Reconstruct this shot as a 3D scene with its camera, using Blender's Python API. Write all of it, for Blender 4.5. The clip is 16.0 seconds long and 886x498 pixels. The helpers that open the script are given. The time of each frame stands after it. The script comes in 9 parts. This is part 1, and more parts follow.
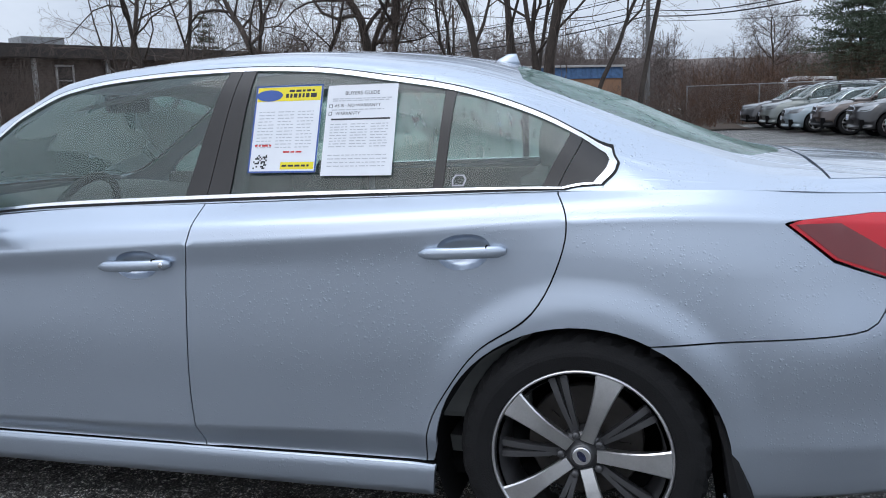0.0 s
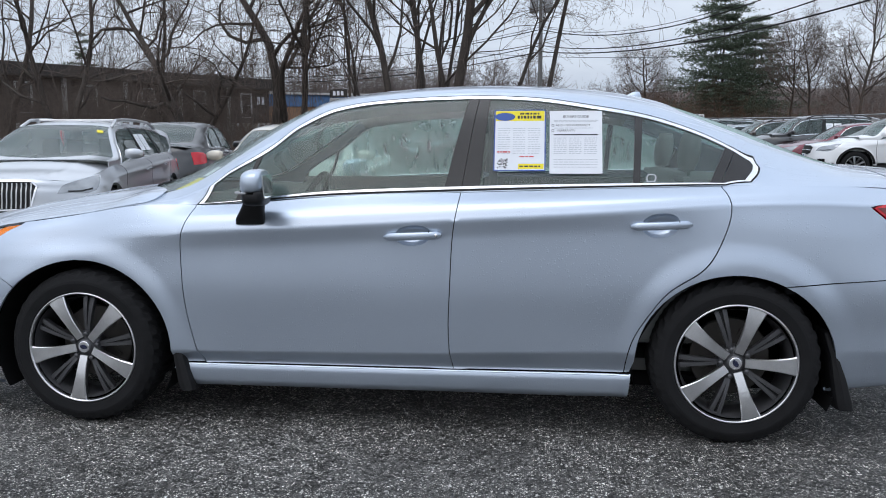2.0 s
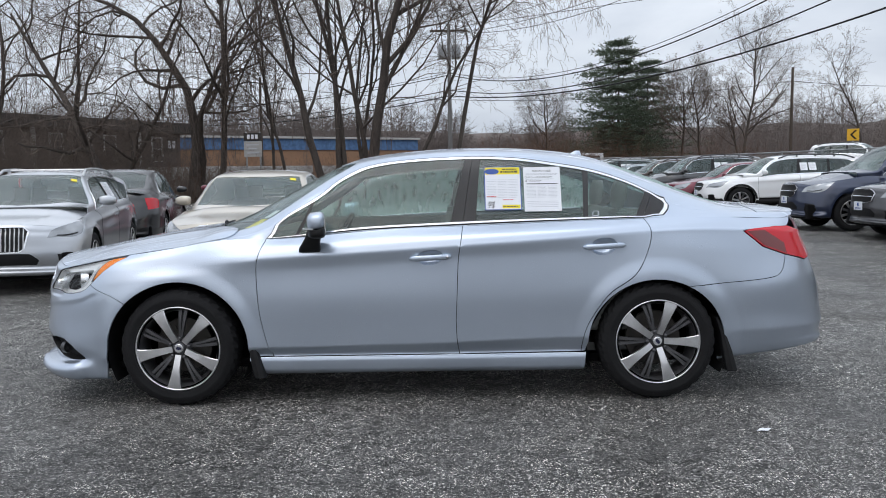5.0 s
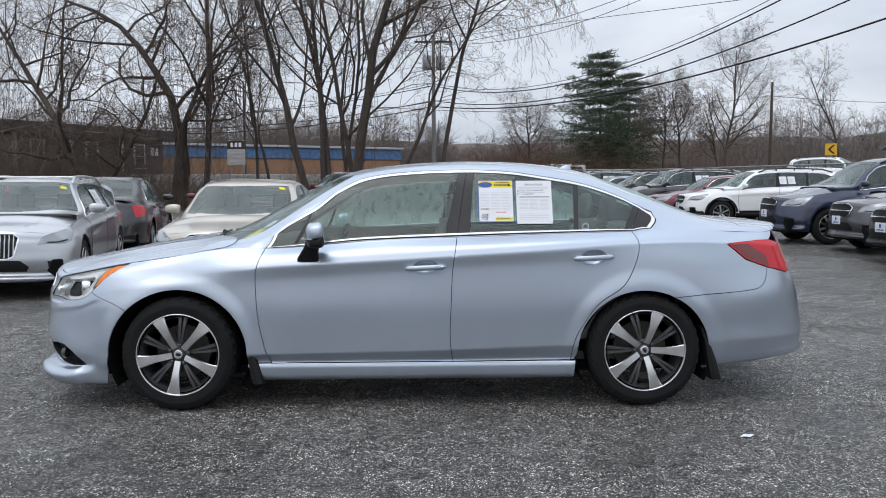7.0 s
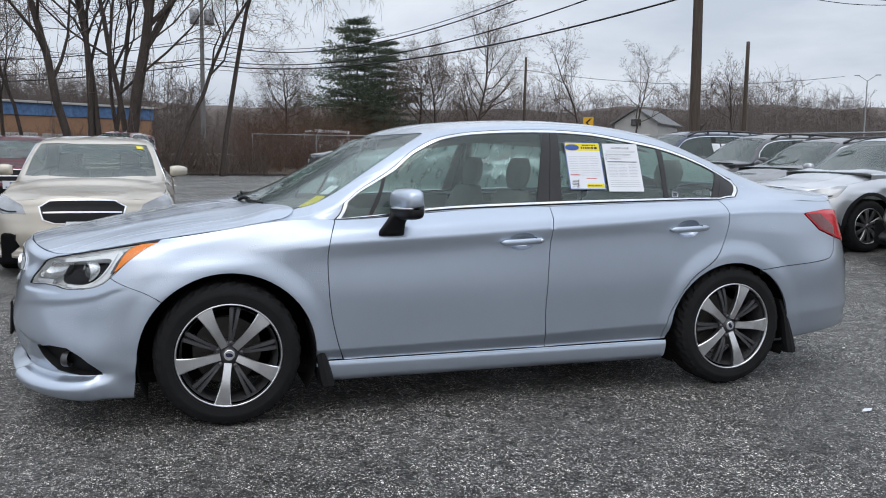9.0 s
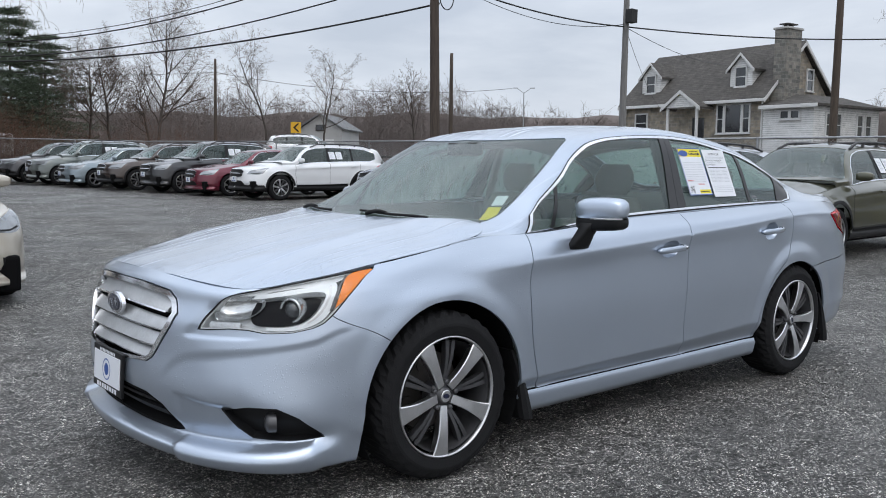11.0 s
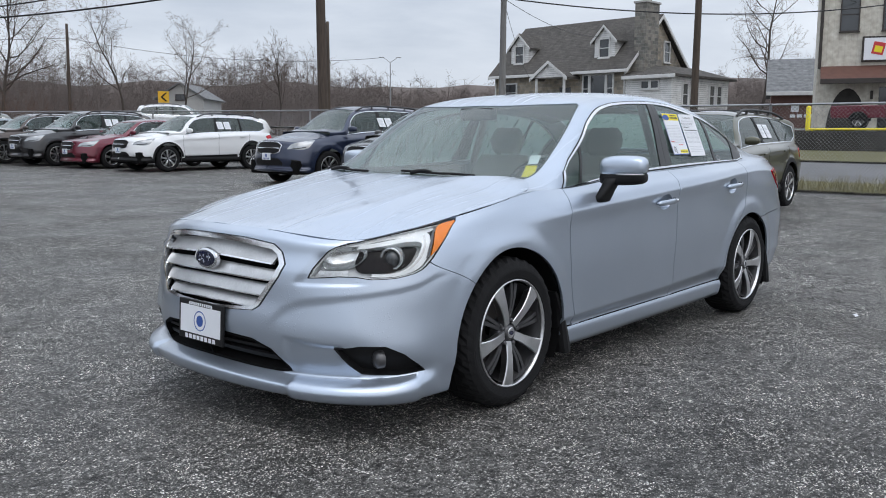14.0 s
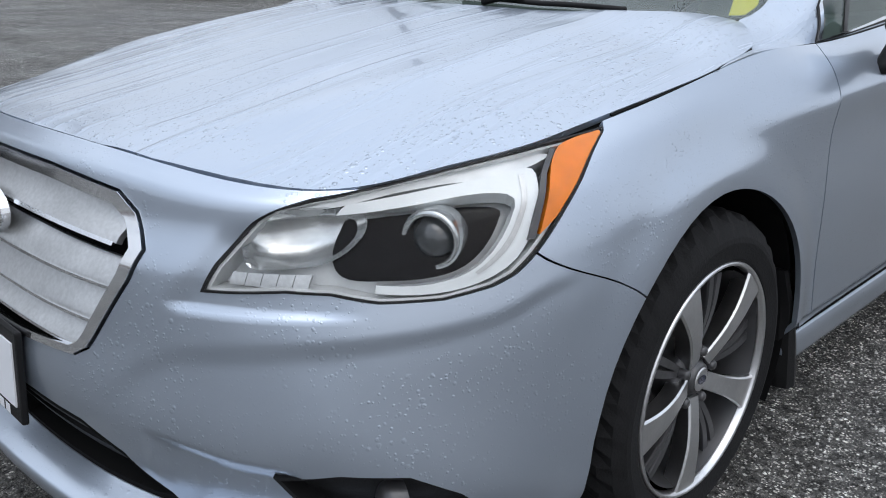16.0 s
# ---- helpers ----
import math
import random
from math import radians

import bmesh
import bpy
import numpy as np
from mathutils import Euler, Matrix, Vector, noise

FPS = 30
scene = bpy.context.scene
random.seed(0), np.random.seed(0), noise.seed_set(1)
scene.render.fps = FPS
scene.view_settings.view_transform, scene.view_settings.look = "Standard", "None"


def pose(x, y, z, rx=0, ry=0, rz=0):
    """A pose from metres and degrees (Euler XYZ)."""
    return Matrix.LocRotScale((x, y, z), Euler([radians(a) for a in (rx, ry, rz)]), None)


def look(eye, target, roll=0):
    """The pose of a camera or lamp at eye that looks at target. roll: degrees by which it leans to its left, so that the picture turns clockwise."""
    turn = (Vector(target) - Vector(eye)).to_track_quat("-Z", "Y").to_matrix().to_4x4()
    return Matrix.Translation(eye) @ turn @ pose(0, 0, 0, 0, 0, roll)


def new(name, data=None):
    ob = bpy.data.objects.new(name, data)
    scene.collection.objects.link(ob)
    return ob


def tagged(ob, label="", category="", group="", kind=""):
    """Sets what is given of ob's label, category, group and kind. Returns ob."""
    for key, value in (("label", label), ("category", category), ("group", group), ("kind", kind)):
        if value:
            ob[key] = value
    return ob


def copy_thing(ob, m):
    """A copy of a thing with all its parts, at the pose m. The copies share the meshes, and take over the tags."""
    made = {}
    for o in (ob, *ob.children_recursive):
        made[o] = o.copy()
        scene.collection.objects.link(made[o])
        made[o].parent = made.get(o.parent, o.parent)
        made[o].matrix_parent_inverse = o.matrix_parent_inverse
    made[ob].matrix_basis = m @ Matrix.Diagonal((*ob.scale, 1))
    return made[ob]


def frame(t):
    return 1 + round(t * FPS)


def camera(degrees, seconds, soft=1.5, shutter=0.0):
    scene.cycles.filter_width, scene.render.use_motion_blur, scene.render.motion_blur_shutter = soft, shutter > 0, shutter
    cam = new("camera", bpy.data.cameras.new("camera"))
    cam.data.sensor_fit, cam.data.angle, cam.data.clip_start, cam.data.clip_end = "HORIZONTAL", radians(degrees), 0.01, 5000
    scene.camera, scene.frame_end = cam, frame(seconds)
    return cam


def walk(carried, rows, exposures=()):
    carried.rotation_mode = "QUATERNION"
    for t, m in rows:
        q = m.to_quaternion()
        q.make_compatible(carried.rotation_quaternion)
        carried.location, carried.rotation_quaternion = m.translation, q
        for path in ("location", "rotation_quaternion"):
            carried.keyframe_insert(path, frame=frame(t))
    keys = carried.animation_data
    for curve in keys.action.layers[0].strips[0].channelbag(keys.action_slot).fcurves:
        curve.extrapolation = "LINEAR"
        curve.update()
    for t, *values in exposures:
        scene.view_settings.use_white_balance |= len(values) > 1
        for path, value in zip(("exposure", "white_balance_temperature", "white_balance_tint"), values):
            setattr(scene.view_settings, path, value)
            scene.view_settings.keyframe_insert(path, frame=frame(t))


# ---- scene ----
cam = camera(55.25, 16.0, soft=1.0)
METRES, EYE, TILT, LEAN, TURN = 11.045, 1.26, 0.0, 0.0, 14.79
ROWS = [
    (0.0, -0.00131, 0.00125, -0.00027, -0.41, -9.11, 1.67),
    (0.5, -0.04751, 0.00116, 0.00036, -3.97, -8.41, 1.87),
    (1.0, -0.07995, -0.01551, -0.00080, -6.33, -7.91, 1.49),
    (1.5, -0.09814, -0.04934, -0.00146, -7.65, -7.62, 0.82),
    (2.0, -0.11751, -0.08373, -0.00236, -8.52, -7.44, 0.13),
    (2.5, -0.12672, -0.11868, -0.00135, -9.63, -7.12, -0.32),
    (3.0, -0.13798, -0.14079, 0.00009, -11.00, -6.75, -0.32),
    (3.5, -0.16678, -0.15383, 0.00174, -12.71, -6.28, 0.03),
    (4.0, -0.17659, -0.17074, 0.00194, -14.18, -5.83, 0.45),
    (6.5, -0.19687, -0.20699, 0.00468, -15.21, -3.93, 0.88),
    (7.0, -0.19718, -0.20633, 0.00455, -16.11, -4.18, 0.29),
    (7.5, -0.21071, -0.19663, 0.00272, -18.38, -4.84, -0.14),
    (8.0, -0.25008, -0.16642, 0.00300, -22.31, -5.61, -0.42),
    (10.5, -0.42225, 0.05660, -0.00172, -50.49, -6.14, -0.89),
    (11.0, -0.45360, 0.09150, -0.00068, -55.07, -5.75, -0.66),
    (11.5, -0.47187, 0.12041, -0.00223, -58.76, -5.57, -0.28),
    (12.0, -0.49004, 0.14007, -0.00138, -61.57, -5.56, 0.09),
    (12.5, -0.51112, 0.14363, -0.00170, -63.28, -5.74, 0.36),
    (13.0, -0.52411, 0.13784, -0.00319, -64.12, -6.06, 0.36),
    (13.5, -0.52678, 0.13795, -0.00306, -64.44, -6.61, 0.09),
    (14.0, -0.52288, 0.13955, -0.00443, -64.29, -7.67, -0.27),
    (14.5, -0.48927, 0.16366, -0.00547, -63.83, -9.54, -0.60),
    (15.0, -0.44327, 0.18730, -0.00773, -62.96, -12.18, -0.84),
    (15.5, -0.39554, 0.21389, -0.00987, -61.85, -15.59, -1.05),
    (16.0, -0.35105, 0.23375, -0.01385, -60.41, -18.69, -1.15),
]
walk(cam, [(t, pose(2.968, -2.179, EYE, TILT, LEAN, TURN) @ pose(METRES * x, METRES * y, METRES * z, 90 + pitch, roll, yaw)) for t, x, y, z, yaw, pitch, roll in ROWS],
     exposures=[(0.0, 0.0, 6120, 10), (1.5, 0.0, 6180, 10), (3.0, 0.0, 6420, 10), (7.0, 0.0, 6520, 10), (16.0, 0.0, 6450, 10)])

# ---- world and sun: an overcast winter sky ----
world = bpy.data.worlds.new("overcast_sky")
scene.world = world
world.use_nodes = True
wt = world.node_tree
wt.nodes.clear()


def wnode(kind, **kw):
    n = wt.nodes.new(kind)
    for k, v in kw.items():
        n.inputs[k].default_value = v
    return n


# cloud layer over the sky: soft grey banks, a little brighter overhead
w_out = wnode("ShaderNodeOutputWorld")
w_bg = wnode("ShaderNodeBackground", Strength=1.0)
w_co = wnode("ShaderNodeTexCoord")
w_map = wnode("ShaderNodeMapping", Scale=(1.3, 1.3, 4.5))
w_noi = wnode("ShaderNodeTexNoise", Scale=1.7, Detail=7.0, Roughness=0.55, Distortion=0.3)
w_ramp = wnode("ShaderNodeValToRGB")
w_ramp.color_ramp.elements[0].position, w_ramp.color_ramp.elements[0].color = 0.33, (0.50, 0.555, 0.645, 1)
w_ramp.color_ramp.elements[1].position, w_ramp.color_ramp.elements[1].color = 0.66, (0.76, 0.81, 0.885, 1)
w_sky = wnode("ShaderNodeTexSky")
w_sky.sky_type, w_sky.sun_disc = "NISHITA", False
w_sky.sun_elevation, w_sky.sun_rotation = radians(38), radians(200)
w_sky.air_density, w_sky.dust_density = 1.0, 4.0
w_dim = wnode("ShaderNodeVectorMath")
w_dim.operation = "SCALE"
w_dim.inputs["Scale"].default_value = 0.10
w_mix = wnode("ShaderNodeMix")
w_mix.data_type, w_mix.inputs[0].default_value = "RGBA", 0.9
# an overcast sky is about twice as bright overhead as near the horizon
w_sep = wnode("ShaderNodeSeparateXYZ")
w_high = wnode("ShaderNodeMapRange", **{"From Min": 0.15, "From Max": 0.9, "To Min": 1.17, "To Max": 2.08})
for a, b in ((w_co.outputs["Generated"], w_map.inputs["Vector"]), (w_map.outputs[0], w_noi.inputs["Vector"]), (w_noi.outputs["Fac"], w_ramp.inputs["Fac"]),
             (w_sky.outputs[0], w_dim.inputs[0]), (w_dim.outputs[0], w_mix.inputs[6]), (w_ramp.outputs["Color"], w_mix.inputs[7]),
             (w_co.outputs["Generated"], w_sep.inputs[0]), (w_sep.outputs["Z"], w_high.inputs["Value"]), (w_high.outputs[0], w_bg.inputs["Strength"]),
             (w_mix.outputs[2], w_bg.inputs["Color"]), (w_bg.outputs[0], w_out.inputs["Surface"])):
    wt.links.new(a, b)
sun = new("sun", bpy.data.lights.new("sun", "SUN"))
sun.data.energy, sun.data.angle, sun.data.color = 0.6, radians(40), (1.0, 0.97, 0.93)
sun.matrix_world = look((0, 0, 30), (6, 10, 0))


# ---- materials ----
def material(name, colour, rough=0.5, metal=0.0, vary=0.0, scale=4.0, grain=0.0, grain_scale=60.0, bump=0.0, bump_scale=80.0, second=None, coat=0.0, spread=0.0, stretch=(1, 1, 1), rough_vary=0.0):
    """Principled material: colour varied by a coarse and a fine noise, relief by a third."""
    m = bpy.data.materials.new(name)
    m.use_nodes = True
    nt = m.node_tree
    p = nt.nodes["Principled BSDF"]
    p.inputs["Roughness"].default_value, p.inputs["Metallic"].default_value = rough, metal
    p.inputs["Coat Weight"].default_value = coat
    p.inputs["Coat Roughness"].default_value = 0.06
    p.inputs["Base Color"].default_value = (*colour, 1)
    co = nt.nodes.new("ShaderNodeTexCoord")
    mp = nt.nodes.new("ShaderNodeMapping")
    mp.inputs["Scale"].default_value = stretch
    nt.links.new(co.outputs["Object"], mp.inputs["Vector"])
    last = None
    if vary or grain or spread:
        last = (*colour, 1)
        for amount, sc, det, other in ((vary, scale, 5.0, second), (grain, grain_scale, 2.0, None)):
            if not amount:
                continue
            n = nt.nodes.new("ShaderNodeTexNoise")
            n.inputs["Scale"].default_value, n.inputs["Detail"].default_value = sc, det
            nt.links.new(mp.outputs[0], n.inputs["Vector"])
            r = nt.nodes.new("ShaderNodeMapRange")
            r.inputs["From Min"].default_value, r.inputs["From Max"].default_value = 0.3, 0.7
            nt.links.new(n.outputs["Fac"], r.inputs["Value"])
            mx = nt.nodes.new("ShaderNodeMix")
            mx.data_type = "RGBA"
            if other:
                mx.inputs[7].default_value = (*other, 1)
                r.inputs["To Max"].default_value = amount
            else:
                mx.blend_type = "MULTIPLY"
                mx.inputs[7].default_value = (1 - amount, 1 - amount, 1 - amount, 1)
            nt.links.new(r.outputs[0], mx.inputs[0])
            if isinstance(last, tuple):
                mx.inputs[6].default_value = last
            else:
                nt.links.new(last, mx.inputs[6])
            last = mx.outputs[2]
        if spread:
            oi = nt.nodes.new("ShaderNodeObjectInfo")
            hs = nt.nodes.new("ShaderNodeHueSaturation")
            r = nt.nodes.new("ShaderNodeMapRange")
            r.inputs["To Min"].default_value, r.inputs["To Max"].default_value = 1 - spread, 1 + spread
            nt.links.new(oi.outputs["Random"], r.inputs["Value"])
            nt.links.new(r.outputs[0], hs.inputs["Value"])
            if isinstance(last, tuple):
                hs.inputs["Color"].default_value = last
            else:
                nt.links.new(last, hs.inputs["Color"])
            last = hs.outputs[0]
        if not isinstance(last, tuple):
            nt.links.new(last, p.inputs["Base Color"])
    if rough_vary:
        n = nt.nodes.new("ShaderNodeTexNoise")
        n.inputs["Scale"].default_value, n.inputs["Detail"].default_value = scale * 1.7, 4.0
        nt.links.new(mp.outputs[0], n.inputs["Vector"])
        r = nt.nodes.new("ShaderNodeMapRange")
        r.inputs["From Min"].default_value, r.inputs["From Max"].default_value = 0.35, 0.65
        r.inputs["To Min"].default_value, r.inputs["To Max"].default_value = max(rough - rough_vary, 0.02), min(rough + rough_vary, 1)
        nt.links.new(n.outputs["Fac"], r.inputs["Value"])
        nt.links.new(r.outputs[0], p.inputs["Roughness"])
    if bump:
        n = nt.nodes.new("ShaderNodeTexNoise")
        n.inputs["Scale"].default_value, n.inputs["Detail"].default_value = bump_scale, 4.0
        nt.links.new(mp.outputs[0], n.inputs["Vector"])
        b = nt.nodes.new("ShaderNodeBump")
        b.inputs["Strength"].default_value, b.inputs["Distance"].default_value = bump, 0.01
        nt.links.new(n.outputs["Fac"], b.inputs["Height"])
        nt.links.new(b.outputs[0], p.inputs["Normal"])
    return m


def wet_paint(name, colour, metal=0.8, rough=0.31, drops=1.0, streak=0.0):
    """Car paint under a clear coat with rain drops standing on it; streak: run-off lines along the car on the flat panels."""
    m = material(name, colour, rough=rough, metal=metal, vary=0.06, scale=1.5, coat=1.0)
    nt = m.node_tree
    p = nt.nodes["Principled BSDF"]
    co = nt.nodes.new("ShaderNodeTexCoord")
    height = None
    for size, cut, w in ((70.0, 0.34, 1.0), (150.0, 0.42, 0.8)):
        v = nt.nodes.new("ShaderNodeTexVoronoi")
        v.inputs["Scale"].default_value = size
        nt.links.new(co.outputs["Object"], v.inputs["Vector"])
        # each cell carries a drop of its own size, some none
        wn = nt.nodes.new("ShaderNodeSeparateColor")
        nt.links.new(v.outputs["Color"], wn.inputs[0])
        lim = nt.nodes.new("ShaderNodeMath")
        lim.operation, lim.inputs[1].default_value = "MULTIPLY", cut
        nt.links.new(wn.outputs[0], lim.inputs[0])
        d = nt.nodes.new("ShaderNodeMath")
        d.operation = "SUBTRACT"
        nt.links.new(lim.outputs[0], d.inputs[0])
        nt.links.new(v.outputs["Distance"], d.inputs[1])
        c = nt.nodes.new("ShaderNodeMath")
        c.operation, c.use_clamp, c.inputs[1].default_value = "MULTIPLY", True, 6.0 * w
        nt.links.new(d.outputs[0], c.inputs[0])
        if height is None:
            height = c.outputs[0]
        else:
            s = nt.nodes.new("ShaderNodeMath")
            nt.links.new(height, s.inputs[0])
            nt.links.new(c.outputs[0], s.inputs[1])
            height = s.outputs[0]
    # drops come in patches
    n = nt.nodes.new("ShaderNodeTexNoise")
    n.inputs["Scale"].default_value, n.inputs["Detail"].default_value = 5.0, 3.0
    nt.links.new(co.outputs["Object"], n.inputs["Vector"])
    r = nt.nodes.new("ShaderNodeMapRange")
    r.inputs["From Min"].default_value, r.inputs["From Max"].default_value, r.inputs["To Max"].default_value = 0.38, 0.58, drops
    nt.links.new(n.outputs["Fac"], r.inputs["Value"])
    f = nt.nodes.new("ShaderNodeMath")
    f.operation = "MULTIPLY"
    nt.links.new(height, f.inputs[0])
    nt.links.new(r.outputs[0], f.inputs[1])
    out = f.outputs[0]
    if streak:
        mp = nt.nodes.new("ShaderNodeMapping")
        mp.inputs["Scale"].default_value = (0.9, 17.0, 2.0)
        nt.links.new(co.outputs["Object"], mp.inputs["Vector"])
        s = nt.nodes.new("ShaderNodeTexNoise")
        s.inputs["Scale"].default_value, s.inputs["Detail"].default_value, s.inputs["Distortion"].default_value = 1.4, 3.0, 0.8
        nt.links.new(mp.outputs[0], s.inputs["Vector"])
        q = nt.nodes.new("ShaderNodeMapRange")
        q.inputs["From Min"].default_value, q.inputs["From Max"].default_value, q.inputs["To Max"].default_value = 0.47, 0.62, streak
        nt.links.new(s.outputs["Fac"], q.inputs["Value"])
        a = nt.nodes.new("ShaderNodeMath")
        nt.links.new(out, a.inputs[0])
        nt.links.new(q.outputs[0], a.inputs[1])
        out = a.outputs[0]
        # run-off water dulls the coat
        cr = nt.nodes.new("ShaderNodeMapRange")
        cr.inputs["To Min"].default_value, cr.inputs["To Max"].default_value = 0.06, 0.5
        nt.links.new(q.outputs[0], cr.inputs["Value"])
        nt.links.new(cr.outputs[0], p.inputs["Coat Roughness"])
        br = nt.nodes.new("ShaderNodeMapRange")
        br.inputs["To Min"].default_value, br.inputs["To Max"].default_value = rough - 0.03, rough + 0.2
        nt.links.new(q.outputs[0], br.inputs["Value"])
        nt.links.new(br.outputs[0], p.inputs["Roughness"])
    b = nt.nodes.new("ShaderNodeBump")
    b.inputs["Strength"].default_value, b.inputs["Distance"].default_value = 0.8, 0.0026
    nt.links.new(out, b.inputs["Height"])
    nt.links.new(b.outputs[0], p.inputs["Coat Normal"])
    nt.links.new(b.outputs[0], p.inputs["Normal"])
    return m


def glass(name, tint, rough=0.0, film=0.0, ior=1.6):
    """Thin pane: part clear and tinted, part mirror, under a thin milky film of rain water that runs down it."""
    m = bpy.data.materials.new(name)
    m.use_nodes = True
    nt = m.node_tree
    nt.nodes.clear()
    out = nt.nodes.new("ShaderNodeOutputMaterial")
    tr = nt.nodes.new("ShaderNodeBsdfTransparent")
    tr.inputs[0].default_value = (*tint, 1)
    gl = nt.nodes.new("ShaderNodeBsdfGlossy")
    gl.inputs["Roughness"].default_value = rough
    fr = nt.nodes.new("ShaderNodeFresnel")
    fr.inputs["IOR"].default_value = ior
    mx = nt.nodes.new("ShaderNodeMixShader")
    nt.links.new(fr.outputs[0], mx.inputs[0])
    nt.links.new(tr.outputs[0], mx.inputs[1])
    nt.links.new(gl.outputs[0], mx.inputs[2])
    last = mx
    if film:
        co = nt.nodes.new("ShaderNodeTexCoord")
        mp = nt.nodes.new("ShaderNodeMapping")
        mp.inputs["Scale"].default_value = (30, 30, 1.6)
        n = nt.nodes.new("ShaderNodeTexNoise")
        n.inputs["Scale"].default_value, n.inputs["Detail"].default_value = 1.0, 4.0
        r = nt.nodes.new("ShaderNodeMapRange")
        r.inputs["From Min"].default_value, r.inputs["From Max"].default_value = 0.35, 0.68
        r.inputs["To Min"].default_value, r.inputs["To Max"].default_value = film * 0.8, film * 1.25
        df = nt.nodes.new("ShaderNodeBsdfDiffuse")
        df.inputs[0].default_value = (0.52, 0.74, 0.68, 1)
        tl = nt.nodes.new("ShaderNodeBsdfTranslucent")
        tl.inputs[0].default_value = (0.52, 0.74, 0.68, 1)
        wet = nt.nodes.new("ShaderNodeMixShader")
        wet.inputs[0].default_value = 0.5
        nt.links.new(df.outputs[0], wet.inputs[1])
        nt.links.new(tl.outputs[0], wet.inputs[2])
        m2 = nt.nodes.new("ShaderNodeMixShader")
        for s, e in ((co.outputs["Object"], mp.inputs["Vector"]), (mp.outputs[0], n.inputs["Vector"]), (n.outputs["Fac"], r.inputs["Value"]), (r.outputs[0], m2.inputs[0]),
                     (mx.outputs[0], m2.inputs[1]), (wet.outputs[0], m2.inputs[2])):
            nt.links.new(s, e)
        last = m2
    nt.links.new(last.outputs[0], out.inputs["Surface"])
    return m


PAINT = wet_paint("silver_blue_metallic_paint", (0.475, 0.54, 0.635), metal=0.76, rough=0.31, drops=0.18)
PAINT_TOP = wet_paint("wet_silver_blue_metallic_paint", (0.475, 0.54, 0.635), metal=0.76, rough=0.31, drops=0.9, streak=0.5)
GLASS = glass("green_tinted_glass", (0.80, 0.92, 0.88), film=0.10, ior=1.95)
GLASS_SIDE = glass("green_tinted_door_glass", (0.76, 0.89, 0.85), film=0.09, ior=1.75)
GLASS_MIST = glass("rain_misted_glass", (0.76, 0.89, 0.85), film=0.34, ior=1.75)
GLASS_DARK = glass("dark_tinted_glass", (0.30, 0.35, 0.35), film=0.08)
LENS = glass("clear_lens", (0.97, 0.975, 0.975), ior=1.16)
RUBBER = material("tyre_rubber", (0.013, 0.013, 0.014), rough=0.85, vary=0.3, scale=9, bump=0.25, bump_scale=220)
BLACK = material("black_trim_plastic", (0.012, 0.012, 0.013), rough=0.5, vary=0.25, scale=12, bump=0.1, bump_scale=300)
CAVITY = material("black_underbody", (0.004, 0.004, 0.0045), rough=0.95, vary=0.3, scale=8)
PILLAR = material("satin_black_pillar_film", (0.020, 0.019, 0.020), rough=0.28, vary=0.2, scale=20)
CHROME = material("bright_chrome_trim", (0.86, 0.87, 0.89), rough=0.14, metal=1.0, vary=0.08, scale=30)
SATIN = material("satin_silver_plastic", (0.62, 0.63, 0.64), rough=0.34, metal=0.75, vary=0.25, scale=9, grain=0.15, grain_scale=140)
ALLOY = material("machined_alloy", (0.80, 0.80, 0.81), rough=0.30, metal=1.0, vary=0.10, scale=22, grain=0.06, grain_scale=160)
ALLOY_DARK = material("dark_grey_wheel_paint", (0.10, 0.10, 0.105), rough=0.35, metal=0.5, vary=0.2, scale=14)
RUST = material("rusty_brake_iron", (0.085, 0.078, 0.072), rough=0.6, metal=0.5, vary=0.6, scale=18, second=(0.05, 0.045, 0.04))
AMBER = material("amber_lens", (0.90, 0.235, 0.006), rough=0.25, vary=0.2, scale=40, coat=0.35)
RED_LENS = material("red_lens", (0.58, 0.003, 0.015), rough=0.2, vary=0.25, scale=6, second=(0.42, 0.0, 0.008), coat=0.35)
RED_DARK = material("dark_red_lens", (0.16, 0.004, 0.006), rough=0.15, vary=0.2, scale=8, coat=1.0)
WHITE_PAPER = material("white_printed_paper", (0.80, 0.82, 0.86), rough=0.6, vary=0.04, scale=14)
YELLOW = material("yellow_print", (0.85, 0.72, 0.02), rough=0.5, vary=0.06, scale=30)
BLUE_INK = material("blue_print", (0.04, 0.10, 0.36), rough=0.5, vary=0.1, scale=40)
GREY_INK = material("grey_print", (0.50, 0.52, 0.56), rough=0.6, vary=0.1, scale=60)
BLACK_INK = material("black_print", (0.03, 0.03, 0.035), rough=0.6, vary=0.1, scale=60)
RED_INK = material("red_print", (0.60, 0.05, 0.05), rough=0.6, vary=0.1, scale=60)
INTERIOR = material("grey_cabin_plastic", (0.15, 0.155, 0.15), rough=0.7, vary=0.2, scale=8, bump=0.15, bump_scale=250)
SEAT = material("grey_seat_leather", (0.20, 0.20, 0.195), rough=0.6, vary=0.2, scale=7, bump=0.2, bump_scale=180)
EMBLEM = material("blue_black_emblem_enamel", (0.008, 0.012, 0.045), rough=0.15, vary=0.1, scale=40, coat=1.0)
LAMP_PALE = material("milky_lamp_plastic", (0.78, 0.80, 0.81), rough=0.3, metal=0.1, vary=0.25, scale=18, coat=0.5)
BEZEL = material("gloss_black_lamp_bezel", (0.006, 0.006, 0.007), rough=0.12, vary=0.2, scale=20)
